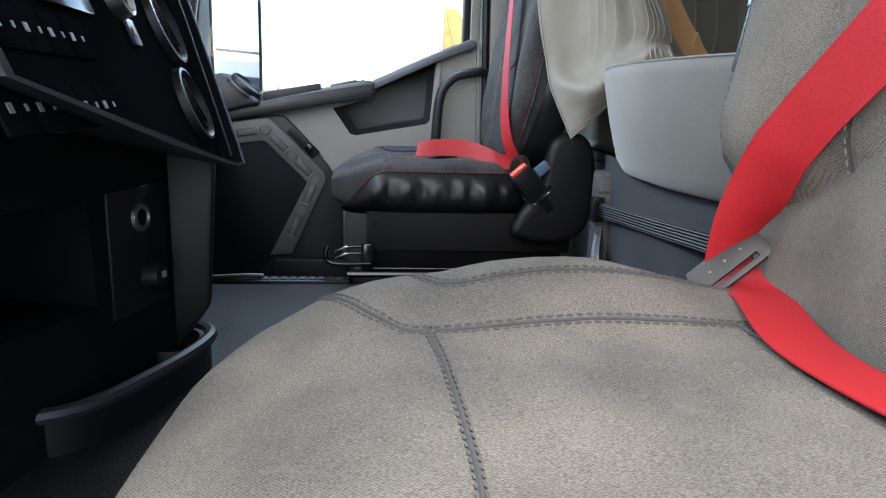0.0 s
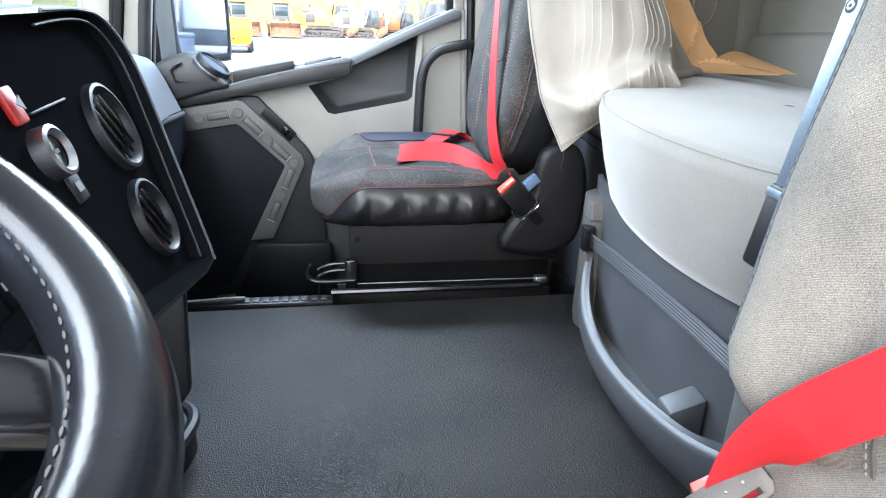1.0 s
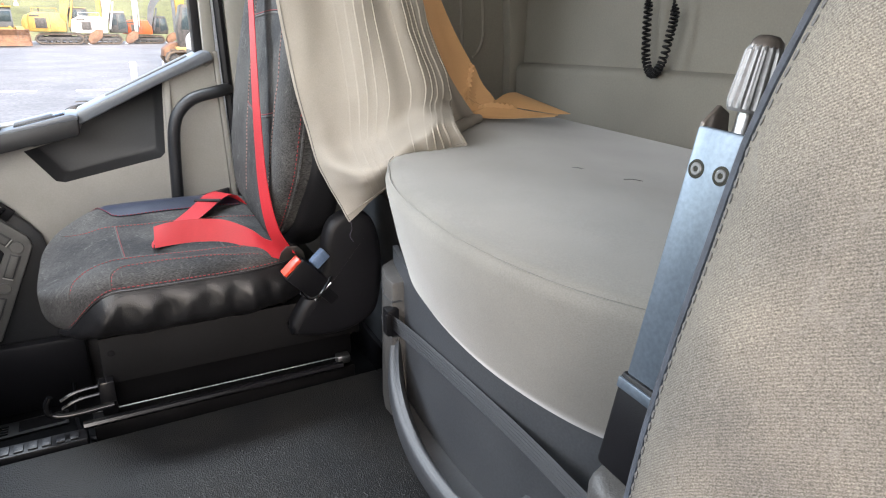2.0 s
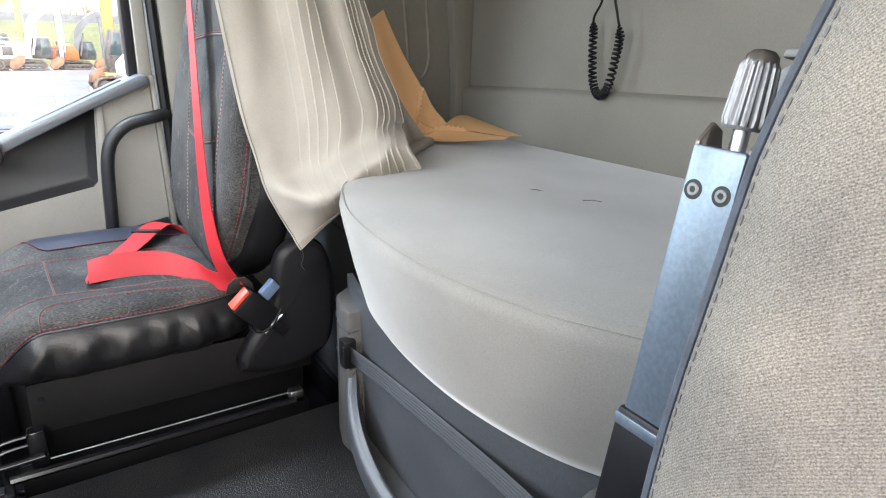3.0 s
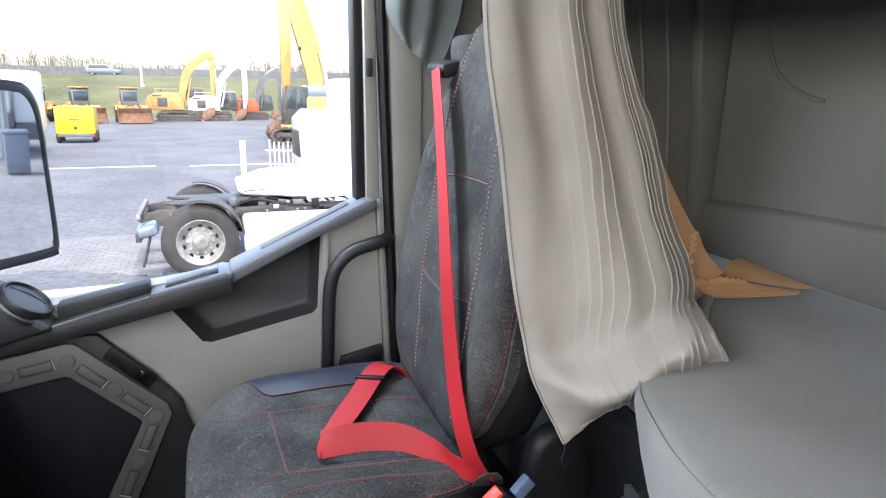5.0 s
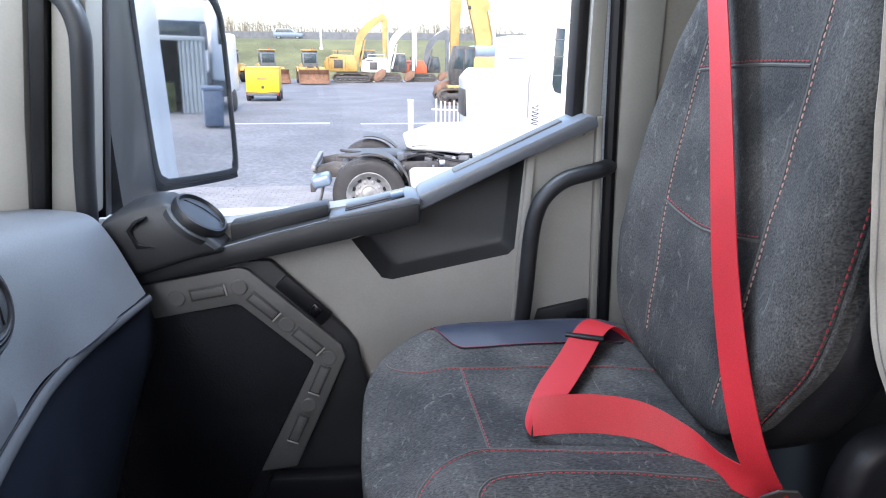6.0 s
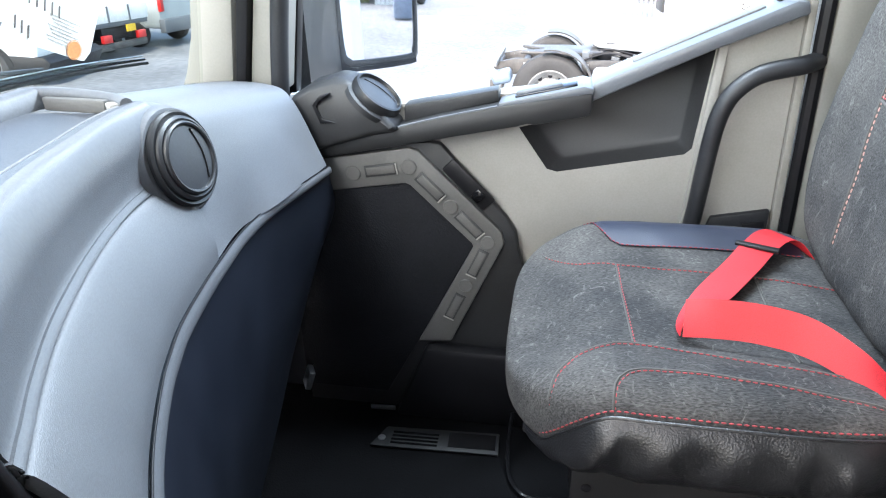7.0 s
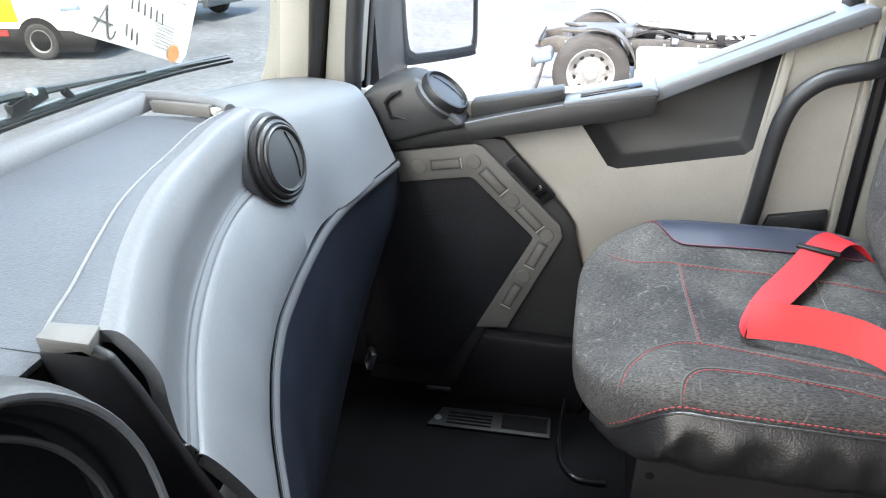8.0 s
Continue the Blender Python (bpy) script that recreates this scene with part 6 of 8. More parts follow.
def build_paper():
    o, u, v = Vector((1.860, 0.656)), Vector((0.205, -0.090)), Vector((0.132, 0.264))

    def at(a, b, lift=0.010):
        q = o + u * a + v * b
        return (screen_x(q.x, q.y) + lift + 0.004 * math.sin(3 * a + 2 * b), q.x, q.y)
    p = thing("paper_note", at(0.5, 0.0), "white handwritten paper sheet with orange stamp taped inside the windscreen", "paper sheet")
    rows = []
    for a in np.linspace(0, 1, 25):
        cut = 0.055 * (1 - math.sqrt(max(0.0, 1 - max(0.0, (a - 0.93) / 0.07) ** 2)))
        rows.append([at(a, cut + (1 - cut) * b) for b in np.linspace(0, 1, 12)])
    part("sheet", sheet(rows, 0.0008), WHITEP, p)

    def stroke(w, *pts):
        q = [Vector(at(a, b, 0.0118)) for a, b in pts]
        return tube([tuple(c) for c in cat([tuple(c) for c in q], 4)] if len(q) > 2 else q, w, 5)
    # the large letter, drawn with a pencil
    for pts in (((0.105, 0.020), (0.14, 0.085), (0.178, 0.155)), ((0.178, 0.155), (0.205, 0.08), (0.235, 0.025), (0.268, 0.022), (0.280, 0.055)), ((0.10, 0.088), (0.18, 0.082), (0.25, 0.078))):
        part("ink_stroke", stroke(0.0011, *pts), PENCIL, p)
    # a shorter line and a row of figures, as bars
    for k in range(3):
        a, b = 0.36 + 0.052 * k, 0.105 - 0.012 * k
        part("ink_bar", stroke(0.0010, (a, b), (a + 0.016, b - 0.055)), PENCIL, p)
    for k in range(6):
        a, b = 0.36 + 0.060 * k, 0.232 - 0.004 * k
        part("ink_bar", stroke(0.0010, (a, b), (a + 0.016, b - 0.055)), PENCIL, p)
    for k in range(8):
        part("print_line", stroke(0.00045, (0.60 + 0.02 * (k % 3), 0.165 - 0.016 * k), (0.86 - 0.05 * (k % 2), 0.157 - 0.016 * k)), PRINT, p)
    for k in range(12):
        for b in (0.30, 0.38, 0.47, 0.57, 0.70, 0.84):
            part("print_line", stroke(0.0006, (0.08 + 0.07 * k, b), (0.12 + 0.07 * k, b)), PRINT, p)
    c = Vector(at(0.843, 0.038, 0.0125))
    part("stamp", lathe([(0, 0.0005), (0.0125, 0.0005)], 24, facing(c, (1, -0.13, -0.16))), STAMP, p, "round orange stamp")
    part("stamp_ring", lathe([(0.0132, 0.0004), (0.0142, 0.0004)], 24, facing(c, (1, -0.13, -0.16))), STAMP, p)


def build_wiper():
    w = thing("windscreen_wiper", (-1.12, 2.0, 0.5), "black wiper arm and blade resting across the windscreen foot", "wiper")

    def on(y, z, off):
        return (screen_x(y, z) - off, y, z)
    line = cat([(1.30, 0.562, 0), (1.55, 0.569, 0), (1.745, 0.568, 0), (1.886, 0.565, 0), (2.06, 0.556, 0), (2.216, 0.542, 0)], 6)
    pts = [on(y, z, 0.014) for y, z, _ in line]
    n = len(pts)
    part("blade", tube(pts, [0.0040 if k < n - 8 else 0.0040 - 0.0003 * (k - n + 8) for k in range(n)], 6), GLOSS, w)
    part("rubber", tube([(x + 0.004, y, z - 0.006) for x, y, z in pts], 0.0025, 6), BLACK, w)
    # added bright line standing for the sky reflected along the blade's top
    part("sky_glint_strip", tube([(x - 0.002, y, z + 0.0055) for x, y, z in pts], 0.0012, 6), STEEL, w, "bright line for the sky's reflection along the blade")
    arm = [on(y, z, 0.020) for y, z, _ in cat([(1.28, 0.600, 0), (1.55, 0.606, 0), (1.75, 0.597, 0), (1.81, 0.590, 0), (1.897, 0.580, 0), (2.015, 0.567, 0)], 6)]
    m = len(arm)
    part("arm", tube(arm, [0.0058 - 0.004 * max(0, k - m * 0.55) / (m * 0.45) for k in range(m)], 6), MGREYW, w, "grey pressed-steel arm")
    part("joint", obox(on(1.795, 0.583, 0.018), (0.016, 0.060, 0.018), (8, 0, 0), 0.004), GLOSS, w)
    part("joint_pin", lathe([(0, -0.004), (0.005, -0.004), (0.006, 0.006)], 10, facing(on(1.80, 0.594, 0.012), (-1, 0, -0.2))), STEEL, w)
    for y, z in ((1.60, 0.585), (1.70, 0.582), (1.86, 0.573)):
        part("link", obox(on(y, z, 0.016), (0.006, 0.012, 0.024), (35, 0, 0), 0.002), BLACK, w)


def build_mirror():
    u, n = Vector((0.643, 0.766, 0.0)), Vector((0.766, -0.643, 0.0))
    m = Matrix.Translation((-0.791, 2.781, 0.646)) @ Matrix(((u.x, 0, n.x), (u.y, 0, n.y), (u.z, 1, n.z))).to_4x4()
    t = thing("door_mirror", (-0.86, 2.55, 0.36), "large black wing mirror outside the passenger window", "mirror")
    half = [(-0.104, 0.208), (-0.10, 0.216), (-0.08, 0.216), (0.05, 0.200), (0.080, 0.190), (0.097, 0.165), (0.106, 0.12), (0.107, 0.0), (0.106, -0.160), (0.100, -0.196), (0.085, -0.208), (-0.06, -0.203), (-0.088, -0.196), (-0.103, -0.165), (-0.106, 0.0)]
    rim = [c[:2] for c in cat([(x, y, 0) for x, y in half], 3, True)]
    lip = [(x * 1.10 - 0.002, y * 1.075) for x, y in rim]
    out = [(x * 1.20 - 0.006, y * 1.13) for x, y in rim]
    back = [(x * 0.9 - 0.02, y * 0.95) for x, y in out]
    shell = grid([[(x, y, z) for x, y in c] for c, z in ((lip, 0.010), (out, 0.004), (out, -0.055), (back, -0.105))], closed_v=True)
    shell.faces.new([shell.verts.new((x * 0.9, y * 0.9, -0.112)) for x, y in back])
    part("housing", moved(shell, m), MIRHOUSE, t)
    part("bezel", moved(prism(lip, "z", -0.004, 0.011, 0.003, [rim]), m), MIRHOUSE, t)
    part("mirror_glass", moved(prism(rim, "z", 0.000, 0.006), m), MIRROR, t)
    arm = [[(-0.955, 2.47, z), (-0.945, 2.60, z), (-0.920, 2.735, z), (-0.868, 2.735, z), (-0.845, 2.60, z), (-0.855, 2.47, z)] for z in (0.395, 0.41, 0.62, 0.83, 1.10)]
    am = grid(arm, closed_v=True)
    am.faces.new([am.verts.new(p) for p in arm[0]])
    part("arm", am, MIRHOUSE, t, "broad moulded mirror arm")
    part("arm_joint", tube([(-0.949, 2.555, 0.452), (-0.89, 2.575, 0.449), (-0.846, 2.60, 0.442)], 0.0022, 6), BLACK, t)
    part("foot", obox((-0.875, 2.55, 0.385), (0.13, 0.30, 0.06), (0, 0, 8), 0.02, 3), MIRHOUSE, t)


MGREYW = mat("wiper_arm_paint", (0.05, 0.055, 0.062), 0.4, var=0.2, bump=0)
MIRHOUSE = mat("mirror_housing_plastic", (0.013, 0.0145, 0.018), 0.5, var=0.12, cell=900, bump=0.2, dist=0.0004)
build_paper()
build_wiper()
build_mirror()

# ---- yard outside ----
# The yard falls away gently from the cab: its own level frame, laid under the wheels.
YARD = Matrix.Translation((-0.007, -0.012, -1.528)) @ Matrix.Rotation(radians(-2.4), 4, "X") @ Matrix.Rotation(radians(0.8), 4, "Y")
INSIDE = set(bpy.data.objects)
ASPH = mat("yard_asphalt", (0.127, 0.133, 0.141), 0.8, var=0.24, scale=0.45, fine=11, bump=0.5, dist=0.012, fvar=0.3)
COBBLE = mat("concrete_cobble", (0.185, 0.188, 0.192), 0.85, var=0.2, scale=1.5, fine=30, bump=0.4, dist=0.004)
GRASS = mat("dike_grass", (0.105, 0.112, 0.045), 0.95, var=0.3, scale=0.25, fine=4, bump=0.6, dist=0.05, fvar=0.3)
SCRUB = mat("bare_scrub", (0.10, 0.085, 0.065), 0.95, var=0.3, bump=0)
CATY = mat("machine_yellow", (0.37, 0.235, 0.065), 0.5, var=0.2, scale=2, fine=20, bump=0)
BOOMY = mat("weathered_boom_yellow", (0.43, 0.28, 0.085), 0.5, var=0.2, scale=2, fine=20, bump=0)
CATYB = mat("bright_yellow_paint", (0.62, 0.40, 0.02), 0.4, var=0.06, scale=2, bump=0)
MWHITE = mat("machine_white", (0.62, 0.61, 0.58), 0.4, var=0.08, scale=2, fine=20, bump=0)
MGREY = mat("machine_grey", (0.09, 0.10, 0.11), 0.5, var=0.2, scale=2, bump=0)
FRAMEDK = mat("oily_frame_steel", (0.030, 0.031, 0.033), 0.5, var=0.4, scale=7, fine=60, bump=0.1, tint=(0.075, 0.07, 0.065))
MORANGE = mat("machine_orange", (0.48, 0.08, 0.02), 0.45, var=0.15, scale=2, bump=0)
RUST = mat("rusty_steel", (0.16, 0.085, 0.05), 0.8, var=0.3, scale=3, fine=25, bump=0.2)
TYRE = mat("tyre_rubber", (0.026, 0.0255, 0.0255), 0.8, var=0.3, scale=6, fine=60, bump=0.2)
CABGL = mat("machine_glass", (0.03, 0.045, 0.05), 0.12, var=0.2, bump=0)
TRACKM = mat("muddy_track", (0.085, 0.066, 0.05), 0.85, var=0.3, scale=3, fine=20, bump=0.3)
CONTAINER = mat("grey_container_paint", (0.33, 0.36, 0.36), 0.5, var=0.1, scale=1.5, bump=0)
BLUEP = mat("blue_paint", (0.03, 0.12, 0.40), 0.4, var=0.1, bump=0)
SILVERB = mat("blue_silver_paint", (0.16, 0.21, 0.27), 0.3, 0.3, var=0.1, bump=0)
LAMPRED = mat("red_lens", (0.5, 0.02, 0.02), 0.3, bump=0)
BINBLUE = mat("grey_blue_bin", (0.10, 0.13, 0.18), 0.5, bump=0)
RIMST = mat("weathered_rim_steel", (0.22, 0.22, 0.215), 0.5, 0.3, var=0.3, scale=9, fine=60, bump=0.1)


def wheel(parent, x, y, z, r, w, rim=MWHITE, hub=0.55, bolts=False):
    m = facing((x, y, z), (0, 1, 0))
    prof = [(0.60, -0.46), (0.66, -0.50), (0.84, -0.50), (0.93, -0.46), (0.985, -0.38)]
    for k in range(4):
        c = -0.30 + 0.20 * k
        prof += [(1.0, c - 0.075), (1.0, c + 0.075), (0.972, c + 0.085), (0.972, c + 0.115)]
    prof += [(0.985, 0.46), (0.93, 0.49), (0.60, 0.5)]
    t = part("wheel", lathe([(r * a, w * b) for a, b in prof], 36, m), TYRE, parent, "black tyre")
    d = lathe([(0, -w * 0.36), (r * 0.15, -w * 0.38), (r * 0.20, -w * 0.34), (r * 0.22, -w * 0.20), (r * 0.40, -w * 0.14), (r * 0.47, -w * 0.22), (r * hub, -w * 0.44), (r * 0.61, -w * 0.49), (r * 0.63, -w * 0.47), (r * 0.62, w * 0.4)], 36, m)
    rm = part("rim", d, rim, t)
    for k in range(10 if bolts else 0):
        c, s = math.cos(k * 0.628), math.sin(k * 0.628)
        part("wheel_bolt", lathe([(0, -0.022), (0.016, -0.020), (0.020, 0.012)], 6, facing((x + r * 0.33 * c, y - w * 0.17, z + r * 0.33 * s), (0, 1, 0))), STEEL, rm)
        part("vent_hole", lathe([(0, -0.006), (0.030, -0.006), (0.032, 0.006)], 10, facing((x + r * 0.455 * math.cos(k * 0.628 + 0.31), y - w * 0.215, z + r * 0.455 * math.sin(k * 0.628 + 0.31)), (0, 1, 0))), BLACK, rm)
    return t


def beam(pts, high, y0, y1):
    """A box-section arm along points of the x-z plane, deepest in its middle."""
    q = [Vector(c) for c in cat([(x, 0, z) for x, z in pts], 6)]
    rows = []
    for i, c in enumerate(q):
        h = high * (0.55 + 0.45 * math.sin(math.pi * (i + 0.5) / len(q)))
        d = (q[min(i + 1, len(q) - 1)] - q[max(i - 1, 0)]).normalized()
        nn = Vector((-d.z, 0, d.x)) * h
        rows.append([c + nn + Vector((0, y0, 0)), c + nn + Vector((0, y1, 0)), c - nn + Vector((0, y1, 0)), c - nn + Vector((0, y0, 0))])
    bm = grid(rows, closed_v=True)
    for r in (rows[0], rows[-1]):
        bm.faces.new([bm.verts.new(p) for p in r])
    return bm


def crawler(e):
    for y in (-1.15, 1.15):
        loop = [(-1.75, 0.42), (-1.62, 0.16), (-1.35, 0.04), (1.35, 0.04), (1.62, 0.16), (1.75, 0.42), (1.62, 0.72), (1.35, 0.84), (-1.35, 0.84), (-1.62, 0.72)]
        inner = [(x * 0.93, 0.44 + (z - 0.44) * 0.72) for x, z in loop]
        tr = part("track", prism(loop, "y", y - 0.28, y + 0.28, 0.03, [inner]), TRACKM, e, "muddy crawler track")
        for k in range(9):
            part("shoe", box((-1.36 + 0.34 * k - 0.12, y - 0.30, 0.83), (-1.36 + 0.34 * k + 0.12, y + 0.30, 0.87)), TRACKM, tr)
        part("track_frame", box((-1.35, y - 0.16, 0.30), (1.35, y + 0.16, 0.60), 0.04), FRAMEDK, e)
        for x in (-1.36, 1.36):
            part("sprocket", lathe([(0, -0.20), (0.10, -0.20), (0.12, -0.14), (0.27, -0.12), (0.28, 0.12)], 16, facing((x, y, 0.43), (0, 1, 0))), FRAMEDK, e)
        for k in range(5):
            part("roller", lathe([(0, -0.2), (0.10, -0.2), (0.11, 0.2)], 10, facing((-0.9 + 0.45 * k, y, 0.22), (0, 1, 0))), FRAMEDK, e)
    part("undercarriage", box((-0.8, -0.95, 0.35), (0.8, 0.95, 0.90), 0.05), FRAMEDK, e)


def excavator(at, rz, col, label, boomcol=None, size=1.0):
    """Crawler excavator with its arm folded down in front."""
    e = thing("excavator", (0, 0, 0), label, "excavator")
    crawler(e)
    bc = boomcol or col
    hs = part("house", prism([(-2.05, 0.98), (0.55, 0.98), (0.55, 1.75), (0.30, 2.05), (0.20, 2.40), (-1.55, 2.46), (-2.0, 2.30)], "y", -1.25, 1.25, 0.09), col, e)
    part("engine_grille", prism([(-1.55, 1.25), (-0.75, 1.25), (-0.75, 2.0), (-1.55, 2.0)], "y", -1.275, -1.24, 0.01), FRAMEDK, hs)
    part("side_door_joint", box((-0.55, -1.262, 1.05), (-0.52, -1.24, 2.3)), FRAMEDK, hs)
    part("house_mark", box((-1.9, -1.262, 2.10), (-1.2, -1.24, 2.24)), FRAMEDK, hs)
    part("counterweight", prism([(-2.45, 1.02), (-2.0, 1.0), (-2.0, 2.25), (-2.25, 2.2), (-2.5, 1.7)], "y", -1.2, 1.2, 0.12), col, e)
    part("exhaust", tube([(-1.3, 0.6, 2.3), (-1.3, 0.6, 2.85)], 0.06, 8), FRAMEDK, e)
    for y in (-1.2, 1.2):
        part("guard_rail", tube([(-1.7, y, 2.3), (-1.7, y, 2.75), (0.0, y, 2.75), (0.0, y, 2.3)], 0.025, 6), bc, e)
    cab = part("cab", prism([(0.72, 1.0), (2.25, 1.0), (2.35, 1.55), (2.15, 2.72), (1.95, 2.82), (0.85, 2.82), (0.72, 2.70)], "y", 0.15, 1.25, 0.06), FRAMEDK, e)
    part("cab_window", prism([(0.88, 1.70), (1.42, 1.70), (1.42, 2.65), (0.88, 2.65)], "y", 0.135, 1.265, 0.01), CABGL, cab)
    part("door_window", prism([(1.50, 1.25), (2.20, 1.50), (2.05, 2.65), (1.50, 2.65)], "y", 0.135, 1.265, 0.01), CABGL, cab)
    part("cab_roof", box((0.75, 0.12, 2.80), (2.1, 1.28, 2.88), 0.03), bc, cab)
    bp = [(0.35, 1.55), (0.55, 2.7), (0.85, 3.95), (1.55, 4.85), (2.40, 5.45), (3.05, 5.65)]
    part("boom", beam(bp, 0.34, -0.30, 0.12), bc, e, sharp=30)
    part("stick", prism([(2.55, 5.95), (3.0, 6.05), (3.35, 5.5), (3.12, 1.0), (2.86, 1.0), (2.85, 5.0)], "y", -0.24, 0.06, 0.04), bc, e)
    bk = [(3.15, 1.15), (2.70, 1.20), (2.15, 0.85), (1.95, 0.35), (2.10, 0.06), (2.45, 0.10), (3.05, 0.55)]
    part("bucket", prism(bk, "y", -0.75, 0.57, 0.05), RUST, e, "rusty digging bucket")
    for k in range(4):
        part("tooth", obox((2.02 + 0.02 * k, -0.6 + 0.36 * k, 0.05), (0.26, 0.09, 0.07), (0, 25, 0), 0.01), STEEL, e)
    for y in (-0.42, 0.24):
        part("boom_cylinder", tube([(0.75, y, 1.35), (1.05, y, 2.6), (1.28, y, 3.75)], [0.09, 0.09, 0.05], 10), bc, e)
    part("stick_cylinder", tube([(1.10, -0.09, 4.75), (2.0, -0.09, 5.65), (2.65, -0.09, 5.98)], [0.085, 0.085, 0.05], 10), STEEL, e)
    part("bucket_cylinder", tube([(3.30, -0.09, 4.6), (3.34, -0.09, 2.6), (3.28, -0.09, 1.55)], [0.08, 0.08, 0.045], 10), STEEL, e)
    part("bucket_link", tube([(3.28, -0.09, 1.55), (2.85, -0.09, 1.25)], 0.06, 8), FRAMEDK, e)
    e.matrix_basis = pose(at[0], at[1], 0, 0, 0, rz) @ Matrix.Diagonal((size, size, size, 1))
    return e


def tall_excavator(at, rz, label):
    """The excavator behind the fence, its boom up and the stick hanging in front of the cab."""
    e = thing("excavator", (0, 0, 0), label, "excavator")
    crawler(e)
    hs = part("house", prism([(-0.2, 1.0), (2.6, 1.0), (2.75, 1.95), (2.6, 2.35), (-0.2, 2.35)], "y", -1.3, 1.3, 0.10), BOOMY, e)
    part("engine_cover", prism([(0.0, 2.30), (2.5, 2.30), (2.35, 2.86), (0.15, 2.90)], "y", -1.15, 1.2, 0.10), SILVERB, hs)
    part("side_vent", box((1.3, -1.325, 1.35), (2.2, -1.28, 1.95), 0.01), FRAMEDK, hs)
    cab = part("cab", prism([(-1.05, 0.95), (0.15, 0.95), (0.15, 2.80), (-0.85, 2.86), (-1.1, 1.9)], "y", -1.3, -0.25, 0.06), FRAMEDK, e)
    part("cab_window", prism([(-0.92, 1.75), (-0.45, 1.75), (-0.45, 2.70), (-0.80, 2.72)], "y", -1.315, -0.23, 0.01), CABGL, cab)
    part("door_window", prism([(-0.38, 1.30), (0.06, 1.30), (0.06, 2.68), (-0.38, 2.70)], "y", -1.315, -0.23, 0.01), CABGL, cab)
    part("cab_step", box((-1.2, -1.35, 0.75), (0.1, -0.3, 0.98), 0.03), BOOMY, e)
    part("boom", beam([(0.75, 1.6), (0.85, 3.0), (0.55, 4.6), (-0.05, 6.6), (-0.55, 8.0)], 0.52, 0.0, 0.55), BOOMY, e, sharp=30)
    part("stick", prism([(-0.95, 8.2), (-0.3, 8.1), (-0.38, 5.2), (-0.55, 2.2), (-0.92, 2.2), (-0.95, 5.2)], "y", 0.05, 0.45, 0.05), CATY, e)
    part("stick_rod", tube([(-0.55, -0.02, 2.2), (-0.95, -0.02, 1.05)], 0.12, 10), FRAMEDK, e)
    part("bucket", prism([(-1.75, 0.50), (-0.55, 0.55), (-0.45, 0.95), (-0.75, 1.20), (-1.35, 1.10), (-1.70, 0.85)], "y", -0.5, 0.9, 0.06), RUST, e, "rusty digging bucket")
    for y in (-0.10, 0.65):
        part("boom_cylinder", tube([(1.35, y, 1.5), (1.25, y, 3.4), (0.95, y, 4.6)], [0.11, 0.11, 0.06], 10), STEEL, e)
    part("work_lamp", box((-0.08, -0.08, 4.62), (0.08, 0.0, 4.80), 0.03), FRAMEDK, e)
    e.matrix_basis = pose(at[0], at[1], 0, 0, 0, rz)
    return e


